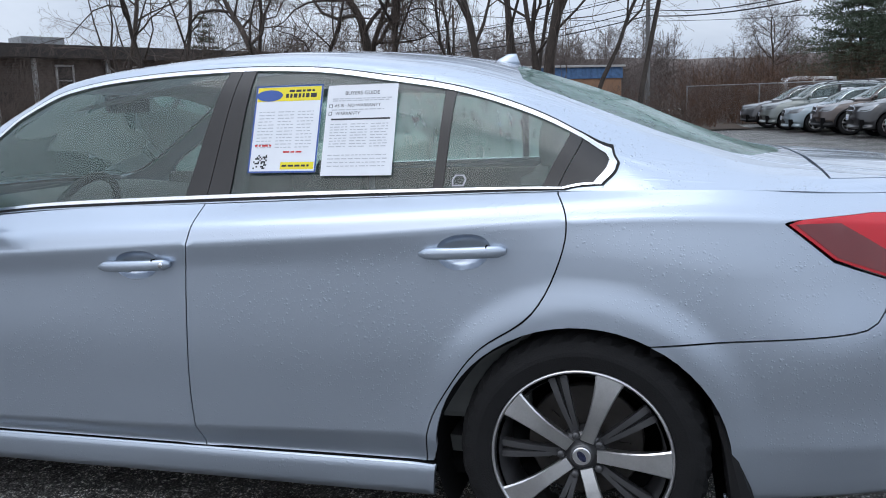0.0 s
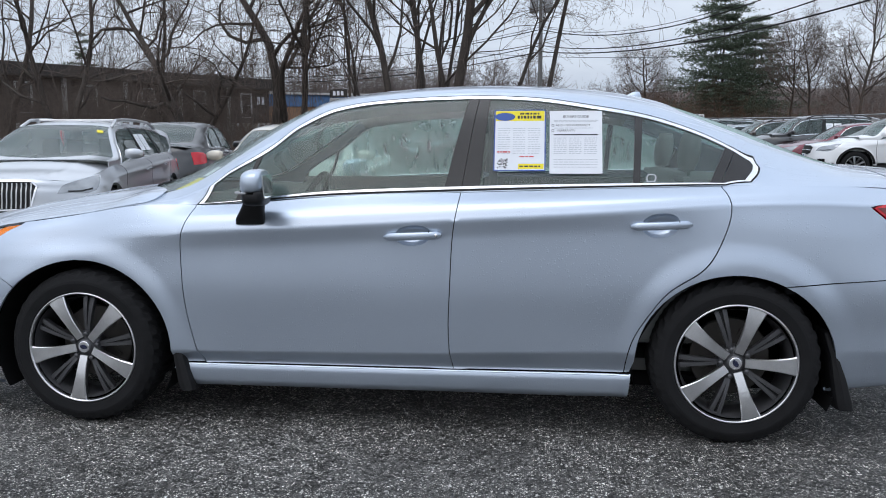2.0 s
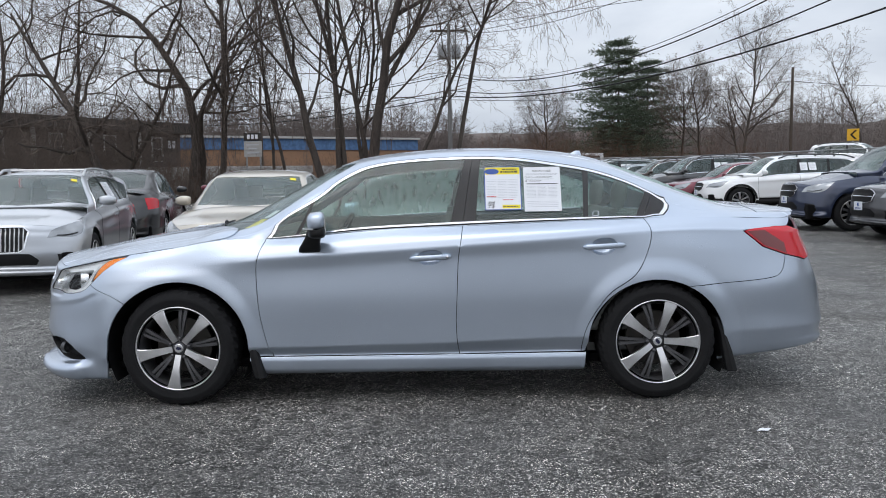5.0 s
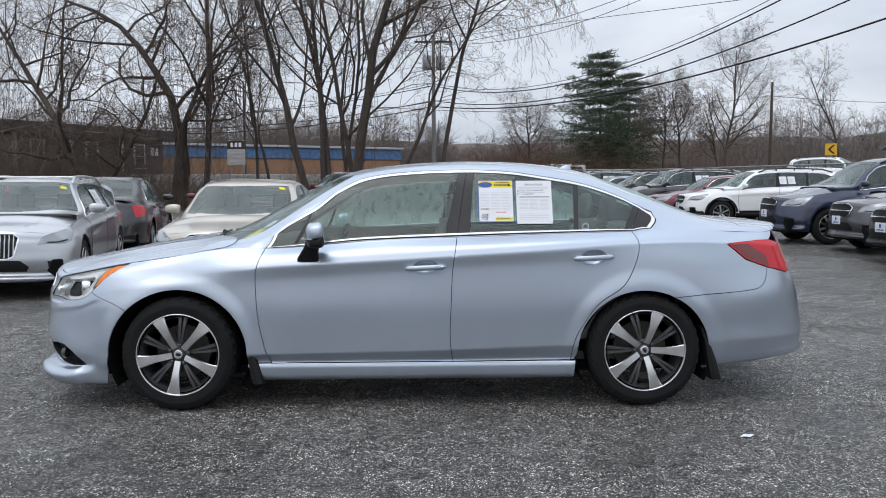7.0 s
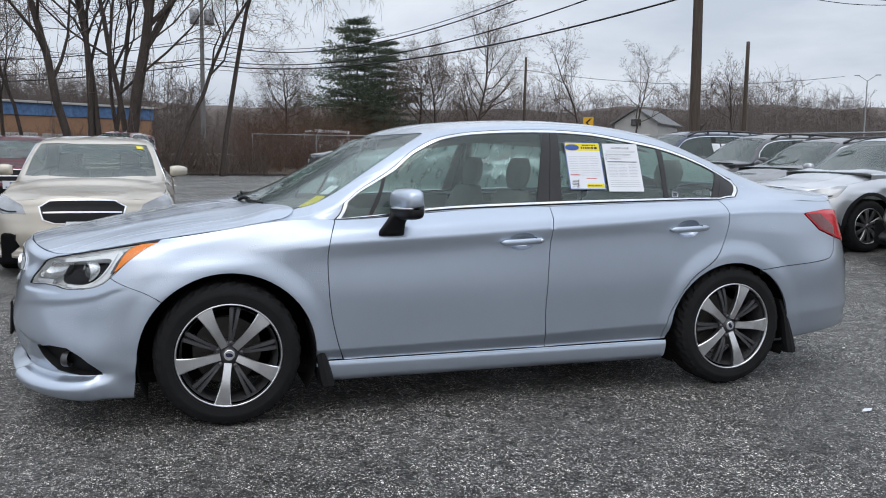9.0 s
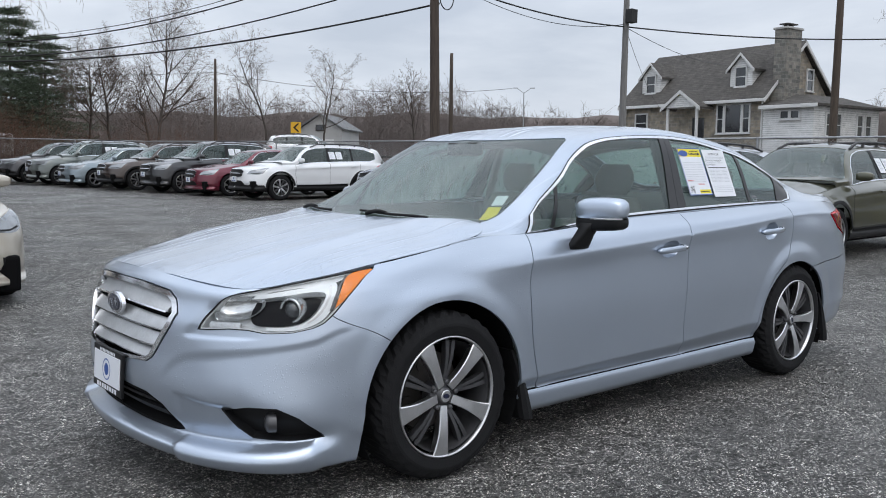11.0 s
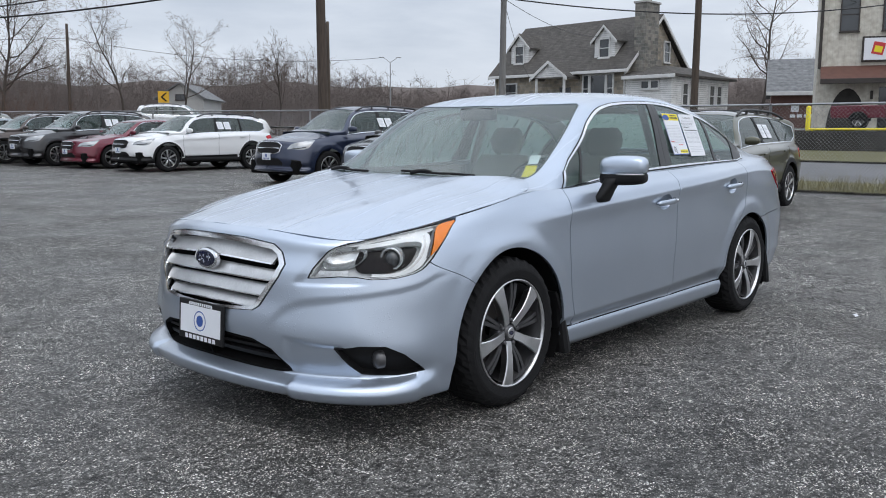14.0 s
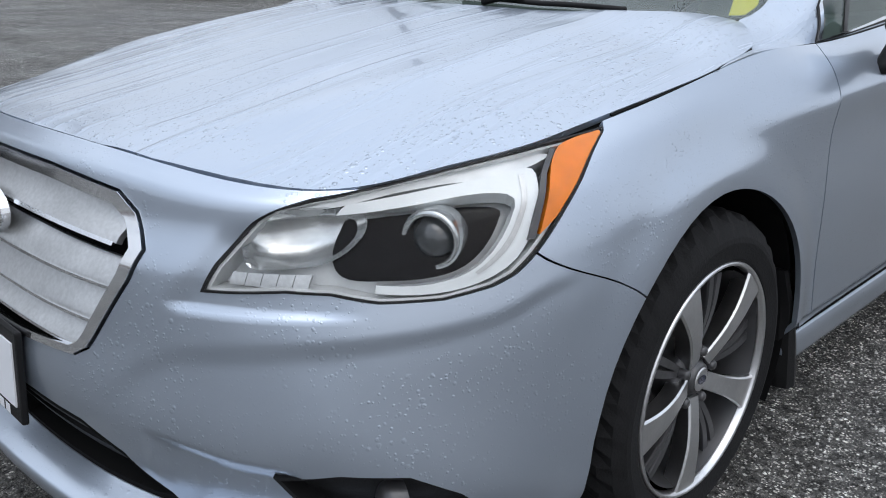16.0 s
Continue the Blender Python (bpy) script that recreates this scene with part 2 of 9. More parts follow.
LAMP_WHITE = material("white_light_guide", (0.80, 0.83, 0.84), rough=0.25, vary=0.08, scale=25, coat=0.6)
LAMP_BOWL = material("silvered_reflector", (0.80, 0.82, 0.83), rough=0.22, metal=0.9, vary=0.3, scale=25)
MIRROR = material("mirror_glass", (0.9, 0.92, 0.93), rough=0.02, metal=1.0)

for m, level in ((RUBBER, 0.25), (BLACK, 0.25), (CAVITY, 0.2), (BEZEL, 0.12)):
    m.node_tree.nodes["Principled BSDF"].inputs["Specular IOR Level"].default_value = level


# ---- building helpers ----
def mesh_object(name, verts, faces, mat, normals=None, smooth=True):
    me = bpy.data.meshes.new(name)
    me.from_pydata([tuple(map(float, v)) for v in verts], [], [tuple(int(i) for i in f) for f in faces])
    me.polygons.foreach_set("use_smooth", [smooth] * len(me.polygons))
    if mat:
        me.materials.append(mat)
    if normals is not None:
        me.normals_split_custom_set_from_vertices([tuple(map(float, n)) for n in normals])
    me.update()
    return new(name, me)


def under(ob, parent, label=""):
    ob.parent = parent
    return tagged(ob, label)


def part(name, bm, mat, parent, label="", smooth=False):
    """Links a bmesh as one mesh object under a thing or under a part."""
    me = bpy.data.meshes.new(name)
    if smooth:
        for f in bm.faces:
            f.smooth = True
    bm.to_mesh(me)
    bm.free()
    me.materials.append(mat)
    ob = new(name, me)
    if parent:
        ob.parent = parent
    return tagged(ob, label)


def box(bm, sx, sy, sz, m=None, bevel=0.0, seg=2):
    """A bevelled block of that size about the middle of m."""
    r = bmesh.ops.create_cube(bm, size=1.0)
    bmesh.ops.scale(bm, vec=(sx, sy, sz), verts=r["verts"])
    vs = r["verts"]
    if bevel:
        es = list({e for v in vs for e in v.link_edges})
        b = bmesh.ops.bevel(bm, geom=es, offset=bevel, segments=seg, affect="EDGES", profile=0.6)
        vs = list({v for f in b["faces"] for v in f.verts} | {v for v in vs if v.is_valid})
    if m is not None:
        bmesh.ops.transform(bm, matrix=m, verts=vs)
    return vs


def tube(bm, a, b, ra, rb=None, n=8, cap=True):
    """A tapered bar from a to b."""
    a, b = Vector(a), Vector(b)
    rb = ra if rb is None else rb
    q = (b - a).to_track_quat("Z", "Y").to_matrix()
    rings = []
    for p, r in ((a, ra), (b, rb)):
        rings.append([bm.verts.new(p + q @ Vector((r * math.cos(2 * math.pi * k / n), r * math.sin(2 * math.pi * k / n), 0))) for k in range(n)])
    for k in range(n):
        bm.faces.new((rings[0][k], rings[0][(k + 1) % n], rings[1][(k + 1) % n], rings[1][k]))
    if cap:
        bm.faces.new(rings[0][::-1])
        bm.faces.new(rings[1])


def lathe(bm, profile, n=48, m=None, closed=False):
    """A profile of (radius, height) turned about z."""
    rings = []
    for r, h in profile:
        rings.append([bm.verts.new((r * math.cos(2 * math.pi * k / n), r * math.sin(2 * math.pi * k / n), h)) for k in range(n)])
    pairs = list(zip(rings, rings[1:])) + ([(rings[-1], rings[0])] if closed else [])
    for a, b in pairs:
        for k in range(n):
            bm.faces.new((a[k], a[(k + 1) % n], b[(k + 1) % n], b[k]))
    if m is not None:
        bmesh.ops.transform(bm, matrix=m, verts=[v for r in rings for v in r])


def thing(name, label, category, m=None, group="", kind=""):
    ob = tagged(new(name), label, category, group, kind)
    if m is not None:
        ob.matrix_basis = m
    return ob


def slope(x, y):
    """Height of the lot: level round the car, rising gently further off."""
    d = math.hypot(x - 1.4, y) - 6.0
    return (min(0.012 * d, 0.6) if d > 0 else 0.0) + min(max(0.03 * (x - 14.5), 0.0), 0.30)


# ---- car bodies: lofted skins, cut into panels ----
def spline(k, p, q):
    """Natural cubic spline through p (n, c) at knots k, read at q."""
    k, p, q = np.asarray(k, float), np.asarray(p, float), np.asarray(q, float)
    n, h = len(k), np.diff(k)
    a, r = np.eye(n), np.zeros_like(p)
    for i in range(1, n - 1):
        a[i, i - 1], a[i, i], a[i, i + 1] = h[i - 1], 2 * (h[i - 1] + h[i]), h[i]
        r[i] = 6 * ((p[i + 1] - p[i]) / h[i] - (p[i] - p[i - 1]) / h[i - 1])
    m = np.linalg.solve(a, r)
    i = np.clip(np.searchsorted(k, q) - 1, 0, n - 2)
    t0, t1, hh = (k[i + 1] - q)[:, None], (q - k[i])[:, None], h[i][:, None]
    return m[i] * t0**3 / (6 * hh) + m[i + 1] * t1**3 / (6 * hh) + (p[i] / hh - m[i] * hh / 6) * t0 + (p[i + 1] / hh - m[i + 1] * hh / 6) * t1


def pchip(k, p, q):
    """Shape-keeping cubic: p (samples, knots, c) at knots k, one value of q for each sample."""
    k = np.asarray(k, float)
    h = np.diff(k)
    d = np.diff(p, axis=1) / h[None, :, None]
    s = np.zeros_like(p)
    w1, w2 = (2 * h[1:] + h[:-1])[None, :, None], (h[1:] + 2 * h[:-1])[None, :, None]
    a, b = d[:, :-1], d[:, 1:]
    ok = a * b > 0
    with np.errstate(divide="ignore", invalid="ignore"):
        s[:, 1:-1] = np.where(ok, (w1 + w2) / (w1 / np.where(ok, a, 1) + w2 / np.where(ok, b, 1)), 0)
    s[:, 0], s[:, -1] = d[:, 0], d[:, -1]
    q = np.clip(q, k[0], k[-1])
    i = np.clip(np.searchsorted(k, q) - 1, 0, len(k) - 2)
    r = np.arange(len(q))
    hh = h[i][:, None]
    t = ((q - k[i]) / h[i])[:, None]
    return (2 * t**3 - 3 * t**2 + 1) * p[r, i] + (t**3 - 2 * t**2 + t) * hh * s[r, i] + (-2 * t**3 + 3 * t**2) * p[r, i + 1] + (t**3 - t**2) * hh * s[r, i + 1]


def curve(knots, values, q):
    v = np.asarray(values, float)
    return pchip(knots, np.repeat(v[None, :, None], len(q), 0), np.asarray(q, float))[:, 0]


class Skin:
    """A surface of (x, half width, height) over a flat domain."""

    def at(self, uv):
        return self.raw(np.asarray(uv, float))

    def normal(self, uv):
        uv, e = np.asarray(uv, float), 2e-3
        a = self.at(uv + [e, 0]) - self.at(uv - [e, 0])
        b = self.at(uv + [0, e]) - self.at(uv - [0, e])
        n = np.cross(a, b)
        n /= np.linalg.norm(n, axis=1)[:, None] + 1e-12
        p = self.at(uv)
        core = np.stack([np.clip(p[:, 0], -0.3, 3.1), np.zeros(len(p)), np.full(len(p), 0.6)], 1)
        return n * np.where((n * (p - core)).sum(1) < 0, -1, 1)[:, None]

    def find(self, pts, axes, box):
        """Domain places whose surface points have the given two coordinates (axes: 0 x, 1 width, 2 height)."""
        u0, u1, v0, v1 = box
        g = np.stack(np.meshgrid(np.linspace(u0, u1, 260), np.linspace(v0, v1, 140), indexing="ij"), -1).reshape(-1, 2)
        s = self.at(g)[:, axes]
        pts = np.asarray(pts, float)
        uv = np.array([g[np.argmin(((s - p) ** 2).sum(1))] for p in pts])
        for _ in range(6):
            f = self.at(uv)[:, axes] - pts
            e = 1e-3
            ju = (self.at(uv + [e, 0])[:, axes] - self.at(uv - [e, 0])[:, axes]) / (2 * e)
            jv = (self.at(uv + [0, e])[:, axes] - self.at(uv - [0, e])[:, axes]) / (2 * e)
            det = ju[:, 0] * jv[:, 1] - ju[:, 1] * jv[:, 0]
            det = np.where(np.abs(det) < 1e-3, np.inf, det)
            du = (f[:, 0] * jv[:, 1] - f[:, 1] * jv[:, 0]) / det
            dv = (ju[:, 0] * f[:, 1] - ju[:, 1] * f[:, 0]) / det
            uv = np.clip(uv - np.clip(np.stack([du, dv], 1), -0.04, 0.04), [u0, v0], [u1, v1])
        return uv


def smooth01(t):
    t = np.clip(t, 0, 1)
    return t * t * (3 - 2 * t)


class Side(Skin):
    """Bumper, wings, doors and quarters: rings from the sill up to the belt, each from the middle of the nose round to the middle of the tail."""

    def __init__(self, rings, levels, wheels=((0.0, 0.335), (2.75, 0.335)), arch=0.395, flare=0.011, warp=None):
        self.warp, self.wheels, self.arch, self.flare = warp, wheels, arch, flare
        r = np.array(rings, float)
        ref = r[6]
        lv = np.array(levels, float)
        # the folds fade out round the nose and towards the tail
        n = r.shape[1]
        sill_fold = np.array([0.0] * 5 + [0.5, 0.7] + [1.0] * 7 + [1.0, 1.0])[:n, None]
        shoulder = np.array([0.0] * 7 + [0.5] + [1.0] * 5 + [0.7, 0.3, 0.3])[:n, None]
        for fold, gap, sharp in ((0.35, 0.009, sill_fold), (0.87, 0.010, shoulder)):
            i = int(np.argmin(np.abs(lv - fold)))
            lo, hi_ = gap / (lv[i] - lv[i - 1]), gap / (lv[i + 1] - lv[i])
            below, above = r[i] + (r[i - 1] - r[i]) * lo, r[i] + (r[i + 1] - r[i]) * hi_
            by_station = r.transpose(1, 0, 2)
            below = below * sharp + pchip(lv, by_station, np.full(n, lv[i] - gap)) * (1 - sharp)
            above = above * sharp + pchip(lv, by_station, np.full(n, lv[i] + gap)) * (1 - sharp)
            r = np.concatenate([r[:i], [below, r[i], above], r[i + 1:]])
            lv = np.concatenate([lv[:i], [lv[i] - gap, lv[i], lv[i] + gap], lv[i + 1:]])
        self.v = lv
        d = np.linalg.norm(np.diff(ref, axis=0), axis=1)
        k = np.concatenate([[0], np.cumsum(d)])
        # mirrored stations beyond both middles keep the nose and the tail square to the middle line
        flip = np.array([1, -1, 1])
        self.r = np.concatenate([r[:, 2:0:-1] * flip, r, r[:, -2:-4:-1] * flip], 1)
        self.k = np.concatenate([-k[2:0:-1], k, 2 * k[-1] - k[-2:-4:-1]])
        self.end = k[-1]

    def normal(self, uv):
        uv, e = np.asarray(uv, float), 2e-3
        n = np.cross(self.at(uv + [0, e]) - self.at(uv - [0, e]), self.at(uv + [e, 0]) - self.at(uv - [e, 0]))
        return n / (np.linalg.norm(n, axis=1)[:, None] + 1e-12)

    def raw(self, uv):
        s = np.stack([spline(self.k, ring, uv[:, 0]) for ring in self.r], 1)
        p = pchip(self.v, s, uv[:, 1])
        for x0, z0 in self.wheels:
            rad = np.hypot(p[:, 0] - x0, p[:, 2] - z0)
            p[:, 1] += self.flare * (1 - smooth01((rad - self.arch) / 0.10)) * smooth01((p[:, 1] - 0.6) / 0.2)
        return self.warp(p) if self.warp else p


class Top(Skin):
    """Greenhouse and deck: sections across the car at x, from the belt over the roof edge to the middle. Domain: x and the way across."""
    LEVELS = (0.0, 0.42, 0.50, 0.80, 1.10)

    def __init__(self, belt, rail, edge, centre, warp=None):
        self.belt, self.rail, self.edge, self.centre, self.warp = belt, rail, edge, centre, warp

    def raw(self, uv):
        x = uv[:, 0]

        def line(c):
            c = np.array(c)
            return np.stack([x, curve(c[:, 0], c[:, 1], x), curve(c[:, 0], c[:, 2], x)], 1)

        b, r, e = line(self.belt), line(self.rail), line(self.edge)
        c = np.array(self.centre)
        zc = curve(c[:, 0], c[:, 1], x)
        mid = np.stack([x, e[:, 1] * 0.52, e[:, 2] + (zc - e[:, 2]) * 0.80], 1)
        cen = np.stack([x, np.zeros_like(x), zc], 1)
        p = pchip(self.LEVELS, np.stack([b, r, e, mid, cen], 1), uv[:, 1])
        return self.warp(p) if self.warp else p


class Hood(Skin):
    """A sheet over the plan: height from the edge and the middle line."""

    def __init__(self, edge, centre, ridge=0.006, warp=None):
        self.edge, self.centre, self.ridge, self.warp = np.array(edge), np.array(centre), ridge, warp

    def raw(self, uv):
        x, w = uv[:, 0], uv[:, 1]
        e, ze = curve(self.edge[:, 0], self.edge[:, 1], x), curve(self.edge[:, 0], self.edge[:, 2], x)
        zc = curve(self.centre[:, 0], self.centre[:, 1], x)
        q = np.clip(np.abs(w) / np.maximum(e, 0.02), 0, 1.2)
        z = ze + (zc - ze) * (1 - q**2.6)
        z += self.ridge * np.exp(-(((np.abs(w) - 0.60 * e) / 0.05) ** 2)) * smooth01((x + 0.9) / 0.3) * smooth01((0.25 - x) / 0.2)
        p = np.stack([x, w, z], 1)
        return self.warp(p) if self.warp else p


def dense(poly, step):
    out = []
    poly = [np.asarray(p, float) for p in poly]
    for a, b in zip(poly, poly[1:] + poly[:1]):
        n = max(1, int(np.ceil(np.linalg.norm(b - a) / step)))
        out += [a + (b - a) * i / n for i in range(n)]
    return np.array(out)


def soft(pts, n=6, closed=False):
    """A rounded line through a few places."""
    p = np.array(pts, float)
    k = np.concatenate([[0], np.cumsum(np.linalg.norm(np.diff(p, axis=0), axis=1))])
    return spline(k, p, np.linspace(0, k[-1], (len(p) - 1) * n + 1))


def inset(poly, d):
    """The closed line poly moved inwards by d (outwards if negative)."""
    p = np.array(poly, float)
    area = 0.5 * np.sum(p[:, 0] * np.roll(p[:, 1], -1) - np.roll(p[:, 0], -1) * p[:, 1])
    s = 1 if area > 0 else -1
    e = np.roll(p, -1, 0) - p
    e /= np.linalg.norm(e, axis=1)[:, None] + 1e-12
    n = np.stack([-e[:, 1], e[:, 0]], 1) * s
    m = n + np.roll(n, 1, 0)
    m /= np.maximum((m * n).sum(1), 0.35)[:, None]
    return p + m * d


def inside(p, poly):
    x, y = p[:, 0][:, None], p[:, 1][:, None]
    a, b = poly, np.roll(poly, -1, 0)
    c = (a[:, 1] > y) != (b[:, 1] > y)
    with np.errstate(divide="ignore", invalid="ignore"):
        xi = (b[:, 0] - a[:, 0]) * (y - a[:, 1]) / (b[:, 1] - a[:, 1]) + a[:, 0]
    return (np.sum(c & (x < xi), 1) % 2) == 1


def gap_to(p, poly):
    a, b = poly, np.roll(poly, -1, 0)
    d = b - a
    t = np.clip(((p[:, None] - a) * d).sum(2) / ((d**2).sum(1) + 1e-12), 0, 1)
    return np.min(np.linalg.norm(p[:, None] - (a + t[..., None] * d), axis=2), axis=1)


def panel(skin, poly, holes=(), step=0.03, lift=0.0, lip=0.012, both=True, shape=None):
    """Cuts poly out of a skin: vertices, normals and faces of a sheet with a turned-in rim, mirrored to the other side if both."""
    from mathutils.geometry import delaunay_2d_cdt
    loops = [dense(poly, step)] + [dense(h, step) for h in holes]
    lo, hi = loops[0].min(0), loops[0].max(0)
    nx, ny = max(2, int((hi[0] - lo[0]) / step)), max(2, int((hi[1] - lo[1]) / step))
    g = np.stack(np.meshgrid(np.linspace(lo[0], hi[0], nx + 1), np.linspace(lo[1], hi[1], ny + 1), indexing="ij"), -1).reshape(-1, 2)
    keep = inside(g, loops[0])
    for h in loops[1:]:
        keep &= ~inside(g, h)
    g = g[keep]
    if len(g):
        keep = np.ones(len(g), bool)
        for q in loops:
            keep &= gap_to(g, q) > step * 0.45
        g = g[keep]
    verts, edges, n = [], [], 0
    for q in loops:
        edges += [(n + i, n + (i + 1) % len(q)) for i in range(len(q))]
        n += len(q)
    uv = np.concatenate(loops + [g]) if len(g) else np.concatenate(loops)
    vs, es, fs, *_ = delaunay_2d_cdt([Vector(p) for p in uv], edges, [], 0, 1e-5, False)
    uv = np.array([tuple(v) for v in vs])
    f = np.array([t for t in fs if len(t) == 3])
    c = uv[f].mean(1)
    keep = inside(c, loops[0])
    for h in loops[1:]:
        keep &= ~inside(c, h)
    f = f[keep]
    p, nor = skin.at(uv), skin.normal(uv)
    rise = lift if shape is None else lift + shape(uv)
    mid = np.abs(p[:, 1]) < 1e-3
    nor[mid, 1] = 0
    nor /= np.linalg.norm(nor, axis=1)[:, None] + 1e-12
    p = p + nor * (np.asarray(rise).reshape(-1, 1) if shape is not None else rise)
    geo = np.cross(p[f[:, 1]] - p[f[:, 0]], p[f[:, 2]] - p[f[:, 0]])
    bad = (geo * nor[f[:, 0]]).sum(1) < 0
    f[bad] = f[bad][:, ::-1]
    if shape is not None:
        acc = np.zeros_like(p)
        geo = np.cross(p[f[:, 1]] - p[f[:, 0]], p[f[:, 2]] - p[f[:, 0]])
        for i in range(3):
            np.add.at(acc, f[:, i], geo)
        base = nor
        nor = acc / (np.linalg.norm(acc, axis=1)[:, None] + 1e-12)
    else:
        base = nor
    # rim: boundary edges of what was kept
    count = {}
    for t in f:
        for a, b in ((t[0], t[1]), (t[1], t[2]), (t[2], t[0])):
            count[(a, b)] = 1
    rim = [e for e in count if (e[1], e[0]) not in count]
    V, N, F = [p], [nor], [f]
    if lip:
        k = len(p)
        a, b = np.array([e[0] for e in rim]), np.array([e[1] for e in rim])
        out = np.cross(p[b] - p[a], base[a])
        out /= np.linalg.norm(out, axis=1)[:, None] + 1e-12
        V += [p[a], p[b], p[b] - base[b] * lip, p[a] - base[a] * lip]
        N += [out] * 4
        m = len(rim)
        i = np.arange(m)
        F += [np.stack([k + i, k + 2 * m + i, k + m + i], 1), np.stack([k + i, k + 3 * m + i, k + 2 * m + i], 1)]
    V, N, F = np.concatenate(V), np.concatenate(N), np.concatenate(F)
    # left side of the car lies towards -y
    L = V * [1, -1, 1]
    if not both:
        return L, N * [1, -1, 1], F[:, ::-1]
    return np.concatenate([L, V]), np.concatenate([N * [1, -1, 1], N]), np.concatenate([F[:, ::-1], F + len(V)])


TWIN = {}


def skin_part(name, pieces, mat, parent, label="", pair=False):
    """One mesh of several cut panels; pair: the two sides of the car become parts of their own."""
    if pair:
        obs = []
        for s in (0, 1):
            half = []
            for v, n, f in pieces:
                m, h = len(v) // 2, len(f) // 2
                half.append((v[:m], n[:m], f[:h]) if s == 0 else (v[m:], n[m:], f[h:] - m))
            obs.append(skin_part(name, half, mat, TWIN.get(parent.name, parent) if s else parent, label))
        TWIN[obs[0].name] = obs[1]
        return obs[0]
    V, N, F, k = [], [], [], 0
    for v, n, f in pieces:
        V.append(v), N.append(n), F.append(f + k)
        k += len(v)
    return under(mesh_object(name, np.concatenate(V), np.concatenate(F), mat, np.concatenate(N)), parent, label)


def band(skin, line, width, lift, both=True, thick=0.004):
    """A raised strip along a line of the domain."""
    p = np.array(line, float)
    t = np.gradient(p, axis=0)
    t /= np.linalg.norm(t, axis=1)[:, None] + 1e-12
    n = np.stack([-t[:, 1], t[:, 0]], 1) * width / 2
    return panel(skin, np.concatenate([p + n, (p - n)[::-1]]), step=0.03, lift=lift, lip=thick, both=both)


def arc(x0, z0, r, a0, a1, n=28, rz=None):
    a = np.radians(np.linspace(a0, a1, n))
    return np.stack([x0 + r * np.cos(a), z0 + (rz or r) * np.sin(a)], 1)


LEVELS = (0.15, 0.19, 0.255, 0.285, 0.35, 0.42, 0.60, 0.78, 0.87, 0.93, 1.0)


